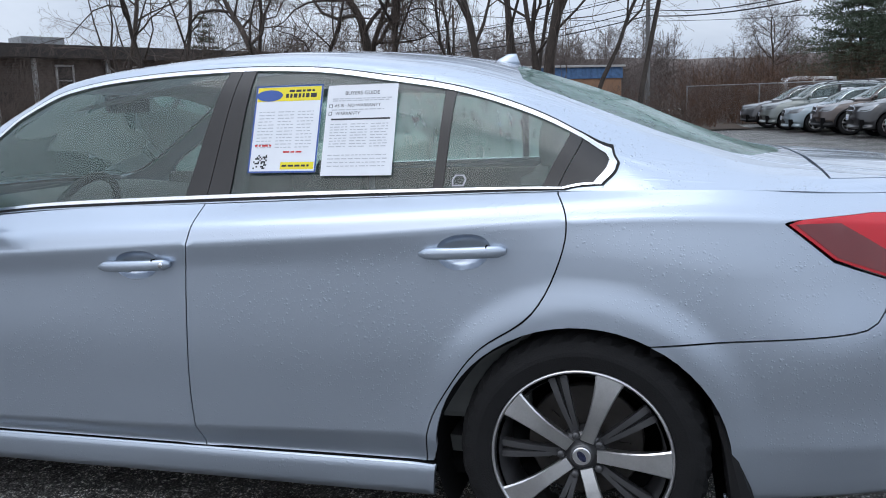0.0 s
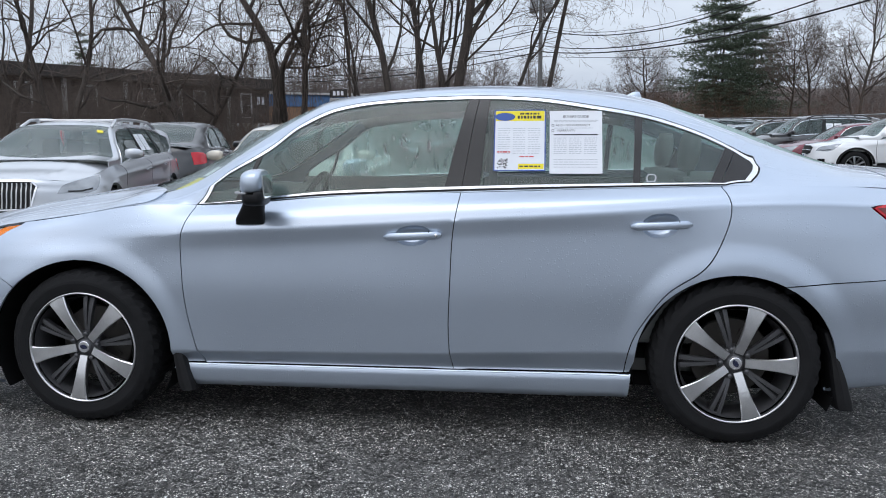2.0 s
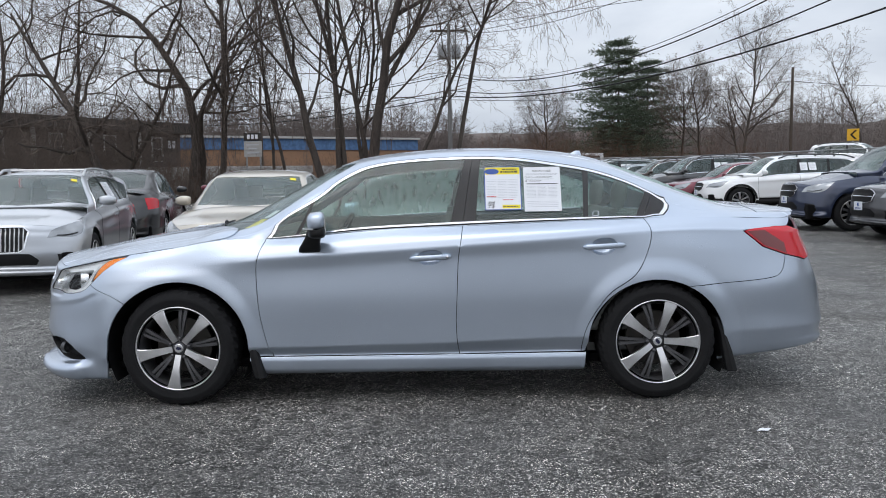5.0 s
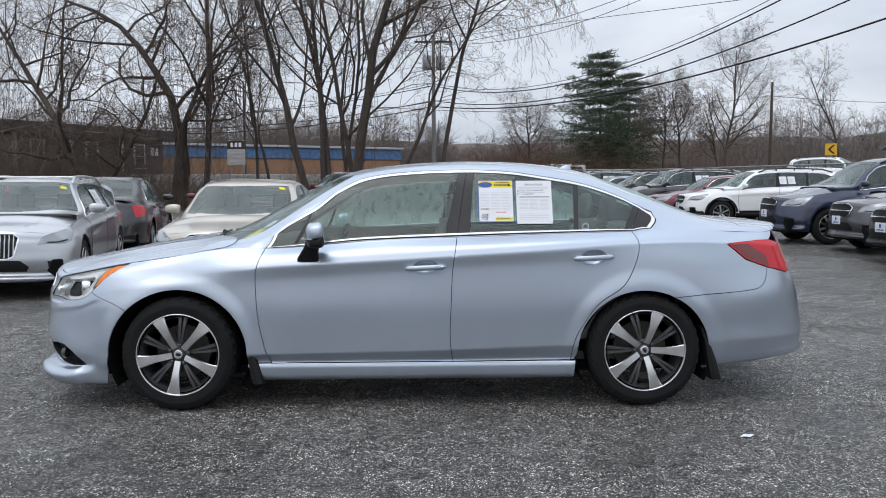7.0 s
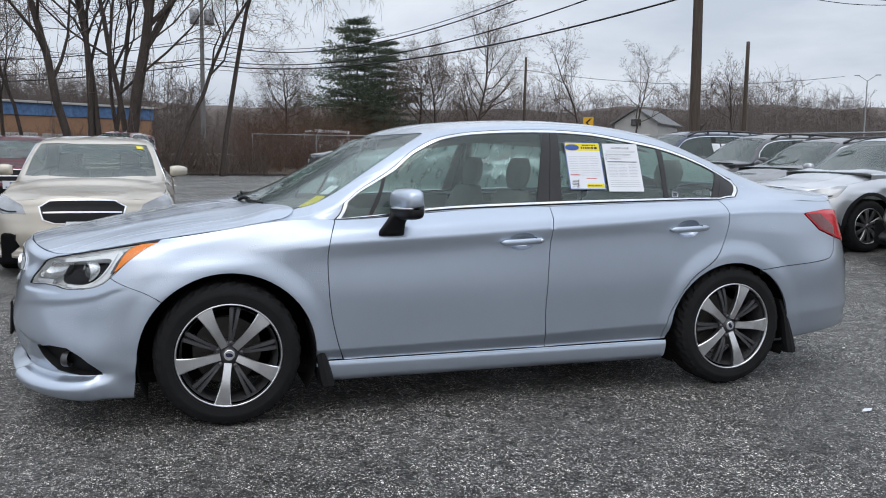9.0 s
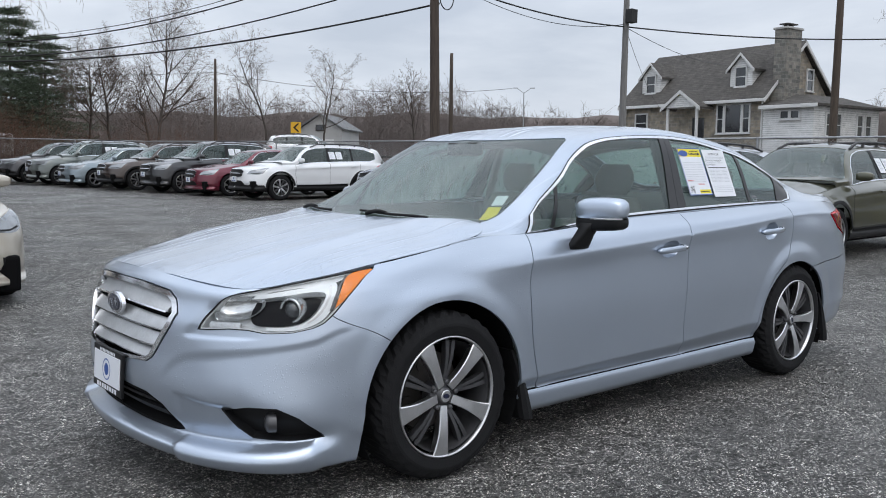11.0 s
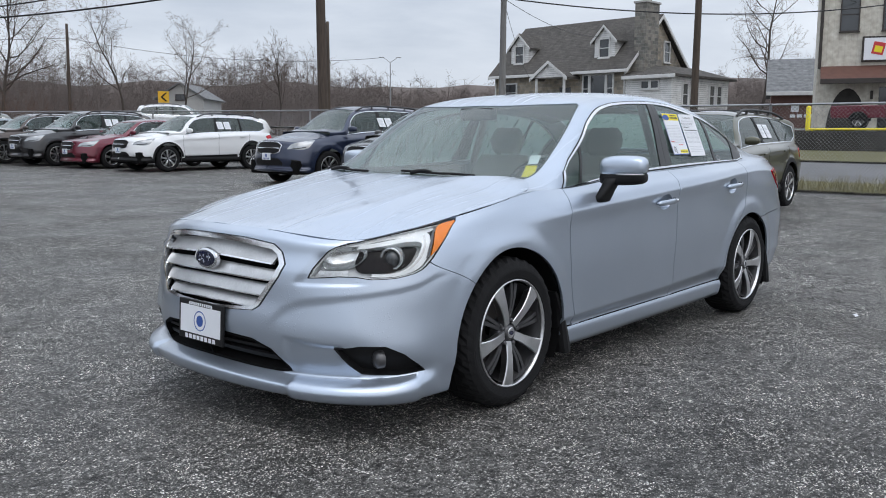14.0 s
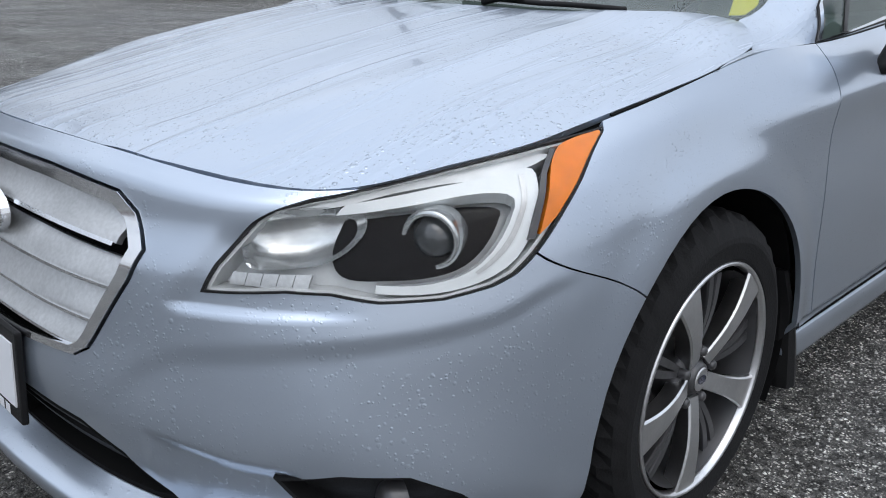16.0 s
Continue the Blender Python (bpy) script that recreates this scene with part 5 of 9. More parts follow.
def cabin(car):
    """Seats, dashboard, steering wheel and linings seen through the panes."""
    def seat(y, x, rear=False):
        w = .26 if not rear else .62
        bm = bmesh.new()
        loft(bm, [oval((x + dx, y, z), a, w, (1, 0, 0), (0, 1, 0), 18, 3.5) for dx, z, a in ((0, .36, .22), (0, .50, .26), (0, .56, .24))])
        s = part("seat_cushion", bm, SEAT, car, smooth=True)
        bm = bmesh.new()
        loft(bm, [oval((x + .26 + dx, y, z), a, w * b, (1, 0, 0), (0, 1, 0), 18, 3.0) for dx, z, a, b in ((0, .52, .09, .9), (.05, .75, .08, 1), (.11, .98, .065, .92), (.135, 1.08, .045, .7))])
        part("seat_back", bm, SEAT, s, smooth=True)
        for yy in ((y,) if not rear else (y - .38, y + .38)):
            bm = bmesh.new()
            loft(bm, [oval((x + .415 + .02 * t, yy, 1.09 + .17 * t), .042 * math.sin(math.pi * (.15 + .7 * t)) ** .5, .125 * math.sin(math.pi * (.15 + .7 * t)) ** .5, (1, 0, 0), (0, 1, 0), 16, 3) for t in np.linspace(0, 1, 6)])
            tube(bm, (x + .41, yy - .05, 1.02), (x + .42, yy - .05, 1.12), .007)
            tube(bm, (x + .41, yy + .05, 1.02), (x + .42, yy + .05, 1.12), .007)
            part("headrest", bm, SEAT, s, smooth=True)

    seat(-.37, 1.22)
    seat(.37, 1.22)
    seat(0, 2.20, True)
    bm = bmesh.new()
    loft(bm, [oval((x, 0, z), a, b, (0, 0, 1), (0, 1, 0), 20, 4) for x, z, a, b in ((.32, .93, .02, .66), (.50, .90, .10, .70), (.74, .87, .11, .72), (.80, .80, .05, .70))])
    part("dashboard", bm, INTERIOR, car, smooth=True)
    bm = bmesh.new()
    m = pose(.88, -.37, .90, 0, -65, 0)
    rows = []
    for k in range(36):
        a = 2 * math.pi * k / 36
        rows.append([bm.verts.new(m @ Vector(((.185 + .016 * math.cos(b)) * math.cos(a), (.185 + .016 * math.cos(b)) * math.sin(a), .016 * math.sin(b)))) for b in np.linspace(0, 2 * math.pi, 8, endpoint=False)])
    for k in range(36):
        for j in range(8):
            bm.faces.new((rows[k][j], rows[k][(j + 1) % 8], rows[(k + 1) % 36][(j + 1) % 8], rows[(k + 1) % 36][j]))
    box(bm, .12, .16, .04, m, .015)
    for a in (0, 90, 180):
        box(bm, .12, .03, .02, m @ pose(0, 0, 0, 0, 0, a + 90) @ pose(.11, 0, 0), .006)
    part("steering_wheel", bm, BLACK, car, smooth=True)
    bm = bmesh.new()
    box(bm, .05, .24, .07, pose(.86, 0, 1.33), .015)
    part("rear_view_mirror", bm, BLACK, car)
    for s in (-1, 1):
        bm = bmesh.new()
        for x0, x1 in ((.55, 1.60), (1.64, 2.60)):
            box(bm, x1 - x0, .06, .62, pose((x0 + x1) / 2, s * .755, .70), .02)
            box(bm, x1 - x0 - .2, .05, .06, pose((x0 + x1) / 2, s * .71, .80), .02)
        part("door_lining", bm, INTERIOR, car)
        bm = bmesh.new()
        box(bm, .05, .03, .62, pose(1.70, s * .67, 1.12, s * 18, 0, 0), .01)
        part("seat_belt_pillar", bm, INTERIOR, car)
    bm = bmesh.new()
    box(bm, 2.3, 1.4, .05, pose(1.6, 0, .28))
    box(bm, .75, 1.30, .03, pose(2.93, 0, 1.03, 0, 4, 0), .01)
    box(bm, .9, .22, .22, pose(1.2, 0, .55), .03)
    part("cabin_floor", bm, INTERIOR, car)
    bm = bmesh.new()
    rows = [[bm.verts.new((x, w, z - .035 - .25 * w * w)) for w in np.linspace(-.52, .52, 9)] for x, z in ((.98, 1.395), (1.3, 1.44), (1.75, 1.458), (2.2, 1.435), (2.42, 1.40))]
    for a, b in zip(rows, rows[1:]):
        for k in range(8):
            bm.faces.new((a[k], a[k + 1], b[k + 1], b[k]))
    part("headlining", bm, SEAT, car, smooth=True)


def stickers(car):
    """Two printed sheets on the rear door pane, inspection tags inside the windscreen, and the plate holder."""
    rng = random.Random(4)
    lean = math.degrees(math.atan2(.10, .25))

    def sheet(name, label, x0, x1, z0, z1):
        # plane of the pane, leaning in towards the roof
        zc = (z0 + z1) / 2
        w = TOP.at(TOP.find([((x0 + x1) / 2, zc)], (0, 2), (.3, 3.2, 0, .5)))[0][1] + .007
        o = tagged(new(name), label, "sign")
        o.matrix_basis = pose(0, YC, 0) @ pose((x0 + x1) / 2, -w, zc, -lean, 0, 0)
        W, H = (x1 - x0) / 2, (z1 - z0) / 2 / math.cos(math.radians(lean))
        bm = bmesh.new()
        box(bm, 2 * W, .0012, 2 * H)
        part("sheet", bm, WHITE_PAPER, o)
        return o, W, H

    def bars(o, mat, rows, name="print"):
        bm = bmesh.new()
        for x0, x1, z, h, n in rows:
            text_bars(bm, x0, x1, z, h, n, rng, -.0012)
        part(name, bm, mat, o)

    def block(o, mat, x0, x1, z0, z1, y=-.0010, name="print_block"):
        bm = bmesh.new()
        rect(bm, x0, x1, z0, z1, y)
        part(name, bm, mat, o)

    o, W, H = sheet("dealer_sheet", "dealer price sheet with yellow header and blue border", 1.772, 1.986, 1.100, 1.352)
    for a in ((-W, -W + .005, -H, H), (W - .005, W, -H, H), (-W, W, -H, -H + .005), (-W, W, H - .005, H)):
        block(o, BLUE_INK, *a)
    block(o, YELLOW, -W + .006, W - .006, H - .050, H - .006, -.0011)
    bm = bmesh.new()
    bm.faces.new([bm.verts.new((p.x, -.0015, p.z)) for p in oval((-.062, 0, H - .032), .042, .018, (1, 0, 0), (0, 0, 1), 24)])
    part("logo_oval", bm, BLUE_INK, o)
    bars(o, BLACK_INK, [(-.01, .095, H - .040, .013, 1), (.0, .08, H - .022, .007, 1)], "header_print")
    bars(o, GREY_INK, [(-.09 + c * .062, -.09 + c * .062 + .050, H - .085 - r * .010, .0026, 1) for r in range(12) for c in range(3)])
    bars(o, RED_INK, [(-.092, -.04, -.055, .006, 1), (.0, .06, -.075, .005, 1)])
    block(o, YELLOW, -.005, W - .008, -H + .010, -H + .032)
    bars(o, BLACK_INK, [(.0, .09, -H + .018, .006, 1)])
    bm = bmesh.new()
    for i in range(9):
        for j in range(9):
            if rng.random() < .5:
                rect(bm, -.092 + i * .0048, -.0872 + i * .0048, -H + .012 + j * .0048, -H + .0168 + j * .0048, -.0012)
    part("checker_block", bm, BLACK_INK, o)
    o, W, H = sheet("guide_sheet", "white buyers guide sheet with black print", 2.002, 2.216, 1.090, 1.346)
    letters("BUYERS GUIDE", .016, BLACK_INK, o, pose(0, -.0012, H - .026))
    letters("AS IS - NO WARRANTY", .0135, BLACK_INK, o, pose(-.012, -.0012, H - .064))
    letters("WARRANTY", .0135, BLACK_INK, o, pose(-.04, -.0012, H - .088))
    bars(o, GREY_INK, [(-.09, .09, H - .044, .003, 1), (-.09, .09, H - .050, .003, 1), (-.09, .07, H - .078, .003, 1)])
    for zz in (H - .070, H - .093):
        bm = bmesh.new()
        for a in ((-.099, -.089, zz, zz + .0015), (-.099, -.089, zz + .0095, zz + .011), (-.099, -.0975, zz, zz + .011), (-.0905, -.089, zz, zz + .011)):
            rect(bm, *a, -.0012)
        part("tick_box", bm, BLACK_INK, o)
    block(o, BLACK_INK, -.09, .09, H - .108, H - .103, -.0012, "rule_line")
    bars(o, GREY_INK, [(-.09 + c * .062, -.09 + c * .062 + .052, H - .122 - r * .0085, .0026, 1) for r in range(9) for c in range(3)])
    bars(o, GREY_INK, [(-.09, .09, -H + .060 - r * .011, .0026, 1) for r in range(4)])
    # tags inside the windscreen, lower driver corner
    for nm, mat, q in (("windscreen_tag", YELLOW, [(.447, .577), (.488, .531), (.396, .506), (.350, .540)]), ("windscreen_label", WHITE_PAPER, [(.526, .588), (.559, .545), (.500, .534), (.461, .573)])):
        skin_part(nm, [panel(TOP, q, step=.02, lift=-.006, lip=0, both=False)], mat, car)
    skin_part("pane_label", [panel(TOP, [(2.392, .030), (2.425, .030), (2.432, .055), (2.425, .075), (2.40, .075), (2.390, .055)], holes=[[(2.396, .036), (2.421, .036), (2.427, .055), (2.421, .069), (2.403, .069), (2.395, .055)]], step=.02, lift=.001, lip=0, both=False)], GREY_INK, car)
    # plate holder on the nose
    plate = tagged(new("plate_holder"), "white dealer plate in a black frame", "sign")
    plate.matrix_basis = pose(0, YC, 0) @ pose(-1.012, 0, .428, 0, 3, 0) @ pose(0, 0, 0, 0, 0, -90)
    bm = bmesh.new()
    box(bm, .318, .012, .170, None, .004)
    part("plate_frame", bm, BLACK, plate)
    bm = bmesh.new()
    box(bm, .285, .004, .118, pose(0, -.007, .004))
    part("plate_sheet", bm, WHITE_PAPER, plate)
    bm = bmesh.new()
    for r0, r1 in ((.043, .038), (.024, .0)):
        o1, o2 = oval((0, -.0095, .002), r0, r0, (1, 0, 0), (0, 0, 1), 28), oval((0, -.0095, .002), max(r1, .0005), max(r1, .0005), (1, 0, 0), (0, 0, 1), 28)
        va, vb = [bm.verts.new(p) for p in o1], [bm.verts.new(p) for p in o2]
        for k in range(28):
            bm.faces.new((va[k], va[(k + 1) % 28], vb[(k + 1) % 28], vb[k]))
    part("plate_crest", bm, BLUE_INK, plate)
    bm = bmesh.new()
    for k in range(8):
        rect(bm, -.108 + k * .028, -.108 + k * .028 + .021, -.080, -.062, -.0075)
    for k in range(11):
        rect(bm, -.082 + k * .0155, -.082 + k * .0155 + .011, .066, .078, -.0075)
    part("plate_print", bm, WHITE_PAPER, plate)




hero = saloon()


# ---- the other cars: the same skins stretched to other bodies ----
CAR_TYPES = {
    # front overhang, wheelbase, rear overhang, half width, sill height, belt, roof, wheel radius, roof line
    "wagon": (.99, 2.745, 1.10, .93, .26, 1.06, 1.60, .355, "long"),
    "low_wagon": (.92, 2.80, 1.00, .92, .20, .98, 1.46, .335, "long"),
    "suv": (.95, 2.67, 1.00, .905, .25, 1.10, 1.68, .35, "long"),
    "big_suv": (1.02, 2.89, 1.09, .965, .26, 1.16, 1.77, .37, "long"),
    "saloon": (.98, 2.72, 1.10, .90, .17, .97, 1.44, .32, "short"),
}
SHAPES = {}


def car_shape(kind):
    """Meshes of a car type, cut once: name, material slot, mesh data."""
    fo, wb, ro, hw, sill, belt, roof, R, line = CAR_TYPES[kind]
    xm = lambda x: np.interp(x, [-1.02, 0, 2.75, 3.88], [-fo, 0, wb, wb + ro])

    def warp(p):
        q = p.copy()
        q[:, 0] = xm(p[:, 0])
        q[:, 1] = p[:, 1] * hw / .90
        q[:, 2] = sill + (p[:, 2] - .15) * (belt - sill) / .88
        return q

    rings = saloon_rings()
    side = Side(rings, LEVELS, flare=.012, warp=warp)
    b = warp(np.array(rings[10][5:14] + [(3.60, .64, 1.045), (3.72, .50, 1.062)], float))
    k = roof - belt
    if line == "short":
        _, t0, _ = saloon_skins()
        lift = lambda c: [(float(xm(x)), w * hw / .90, belt + (z - 1.03) * k / .45) for x, w, z in c]
        top = Top(b, lift(t0.rail), lift(t0.edge), [(float(xm(x)), belt + (z - 1.03) * k / .45) for x, z in t0.centre])
    else:
        cen = [(.05, .0), (.14, .05), (.5, .40), (.95, .85), (1.2, .95), (1.7, 1.0), (2.5, .99), (3.1, .94), (3.45, .86), (3.64, .45), (3.76, .04)]
        rail = [(.05, -.04), (.45, -.01), (.75, .40), (1.05, .70), (1.4, .80), (2.0, .84), (2.6, .82), (3.1, .76), (3.42, .64), (3.62, .22), (3.76, .0)]
        kk = hw / .90
        rl = [(float(xm(x)), (.795 - .30 * max(h, 0) * k / .5) * kk if x < 3.4 else (.70 - .1 * (x - 3.4)) * kk, belt + h * k) for x, h in rail]
        ed = [(x, w - .055 * kk, z + .075 * k * (1 if .6 < x < 3.5 * wb / 2.75 else .5)) for x, w, z in rl]
        top = Top(b, rl, ed, [(float(xm(x)), belt + h * k) for x, h in cen])
    fe = warp(np.array(rings[10][:9], float))
    fe[0, 1] = .03
    # clip the front edge so that x always grows
    hood = Hood(fe, [(fe[0, 0] - .02, fe[0, 2] - .005), (fe[0, 0], fe[0, 2]), (-.65, fe[3, 2] + .055), (-.3, fe[4, 2] + .07), (0.0, belt - .012), (.12, belt - .008), (.3, belt - .02)])
    S = lambda pts: side.find(pts, (0, 2), FLANK)
    ar = R + .055
    aF = S(np.concatenate([[(-ar, sill + .005)], arc(0, R, ar, 180, 0, 18), [(ar, sill + .015)]]))
    aR = S(np.concatenate([[(wb - ar, sill + .015)], arc(wb, R, ar, 180, 0, 18), [(wb + ar, sill + .03)]]))
    aF[[0, -1], 1] = aR[[0, -1], 1] = .15
    out = []

    def keep(name, slot, pieces, pair=False):
        out.append((name, slot, pieces, pair))

    lower = [(u, .15) for u in np.linspace(0, aF[0][0] - .02, 14)] + [tuple(p) for p in aF] + [(u, .15) for u in np.linspace(aF[-1][0] + .05, aR[0][0] - .05, 10)] + [tuple(p) for p in aR] + [(u, .15) for u in np.linspace(aR[-1][0] + .05, side.end, 12)]
    keep("body", 0, [panel(side, lower + [(side.end, 1.0)] + [(u, 1.0) for u in np.linspace(side.end - .05, .05, 70)] + [(0, 1.0)], step=.055, lip=.01)])
    xs = np.linspace(fe[0, 0] + .006, .07, 26)
    hp = [(fe[0, 0] + .002, 0)] + [(x, curve(fe[:, 0], fe[:, 1], [x])[0] - .003) for x in xs] + [(.16, .78 * hw / .9), (.26, .72 * hw / .9), (.20, .45), (.105, 0)]
    keep("bonnet", 0, [panel(hood, hp, step=.06, lip=.01)])
    if line == "short":
        shield = [(.135, 1.1), (.20, .82), (.31, .62), (.43, .515), (.65, .506), (1.0, .512), (.95, .68), (.885, .9), (.87, 1.1)]
        rg = [(2.42, 1.1), (2.44, .80), (2.53, .56), (3.08, .56), (3.22, .80), (3.255, 1.1)]
        win = [(.58, .03), (1.5, .03), (2.6, .03), (2.74, .10), (2.70, .25), (2.5, .38), (2.0, .395), (1.2, .395), (.95, .385), (.75, .34)]
    else:
        shield = [(.135, 1.1), (.20, .82), (.31, .62), (.43, .515), (.65, .506), (1.08, .512), (1.03, .68), (.98, .9), (.97, 1.1)]
        rg = [(3.46, 1.1), (3.46, .80), (3.45, .60), (3.60, .58), (3.66, .80), (3.67, 1.1)]
        win = [(.58, .03), (1.5, .03), (2.6, .03), (3.10, .04), (3.30, .12), (3.30, .30), (3.0, .38), (2.0, .395), (1.3, .395), (.98, .385), (.78, .36)]
    mx = lambda c: [(float(xm(x)), v) for x, v in c]
    shield, rg, win = mx(shield), mx(rg), mx(win)
    x0, x1 = float(xm(.09)), float(xm(3.74 if line == "long" else 3.66))
    cover = [(x0, 0), (x1, 0), (x1, 1.1)] + rg[::-1] + shield[::-1] + [(x0, 1.1)]
    keep("roof", 0, [panel(top, cover, holes=[inset(win, .004)], step=.06, lip=.01)])
    keep("windscreen", 1, [panel(top, shield, step=.08, lift=-.004, lip=0)])
    keep("rear_window", 2, [panel(top, rg, step=.08, lift=.003, lip=0)])
    keep("side_window", 2, [panel(top, win, step=.06, lift=-.004, lip=0)], True)
    pil = [(float(xm(1.56)), float(xm(1.66)), .10), (float(xm(2.42)), float(xm(2.48)), .05)]
    keep("window_pillar", 3, [panel(top, [(a, .03), (b_, .03), (b_ + s, .39), (a + s, .39)], step=.06, lift=.002, lip=.004) for a, b_, s in pil], True)
    keep("window_trim", 4, [panel(top, inset(win, -.012), holes=[win], step=.05, lift=.004, lip=.006)], True)
    lamp = np.array([(.542, .759), (.60, .765), (.67, .775), (.805, .748), (.898, .740), (1.005, .768), (1.039, .798), (1.20, .955), (1.055, .984), (.83, .984), (.69, .982), (.59, .891)])
    keep("headlamp", 5, [panel(side, lamp, step=.05, lift=.004, lip=.01)], True)
    keep("headlamp_divider", 3, [band(side, [(.66, .80), (.80, .79), (.95, .80)], .018, .009, thick=.004)], True)
    grille = np.array([(0, .935), (.30, .93), (.40, .86), (.36, .66), (.25, .60), (0, .59)])
    keep("radiator_grille", 3, [panel(side, grille, step=.05, lift=.006, lip=.01)])
    keep("grille_frame", 4, [panel(side, centre_gap(grille, 0, 0.0, -.008), holes=[centre_gap(grille, 0, 0.0, .008)], step=.05, lift=.011, lip=.008)])
    keep("grille_bar", 4, [band(side, [(u, .78) for u in np.linspace(0, .36, 8)], .022, .012)])
    keep("lower_intake", 3, [panel(side, [(0, .45), (.35, .44), (.44, .36), (.40, .30), (0, .30)], step=.05, lift=.005, lip=.008)])
    keep("fog_lamp_pocket", 3, [panel(side, [(.62, .44), (.78, .42), (.84, .33), (.70, .31), (.64, .33)], step=.05, lift=.005, lip=.008)], True)
    uq = S([(xm(3.30), belt - .10), (xm(3.52), belt - .05), (xm(3.52), belt - .24), (xm(3.36), belt - .22)])
    tail = np.concatenate([uq[:2], [uq[1] + (.20, 0)], [uq[2] + (.20, 0)], uq[2:]])
    keep("tail_lamp", 6, [panel(side, tail, step=.05, lift=.005, lip=.01)], True)
    clad = [(u, .15) for u in np.linspace(0, aF[0][0] - .02, 10)] + [tuple(p) for p in aF] + [(u, .15) for u in np.linspace(aF[-1][0] + .05, aR[0][0] - .05, 10)] + [tuple(p) for p in aR] + [(u, .15) for u in np.linspace(aR[-1][0] + .05, side.end, 10)]
    bF, bR = np.array(aF), np.array(aR)
    def outer(a, x0):
        c = np.array([(a[1][0] + a[-2][0]) / 2, a[1][1]])
        return c + (a[1:-1] - c) * 1.14
    oF, oR = outer(aF, 0), outer(aR, wb)
    up = [(side.end, .33)] + [(u, .33) for u in np.linspace(side.end - .1, oR[-1][0] + .04, 8)] + [tuple(p) for p in oR[::-1]] + [(u, .34) for u in np.linspace(oR[0][0] - .06, oF[-1][0] + .06, 8)] + [tuple(p) for p in oF[::-1]] + [(u, .33) for u in np.linspace(oF[0][0] - .05, 0, 8)]
    keep("cladding", 7, [panel(side, clad + up, step=.05, lift=.008, lip=.008)])
    for i, (a, c) in enumerate(((.49, .93), (1.61, .93), (2.60, .93))):
        line_x = [(xm(.50), belt - .05), (xm(.47), belt - .35), (xm(.53), sill + .08)] if i == 0 else [(xm(1.63), belt - .02), (xm(1.60), belt - .3), (xm(1.61), sill + .08)] if i == 1 else [(xm(2.66), belt - .03), (xm(2.66), belt - .18), (xm(2.48), R + .32)]
        keep("door_joint", 3, [band(side, soft(S(line_x), 5), .007, .0015, thick=.0015)], True)
    keep("door_handle", 0, [band(side, soft(S([(xm(x) - .1, belt - .15 + dz), (xm(x) + .1, belt - .14 + dz)]), 4), .028, .028, thick=.03) for x, dz in ((1.42, 0), (2.42, .04))], True)
    return out, (fo, wb, ro, hw, sill, belt, roof, R, line), top, side


WHEELS = {}


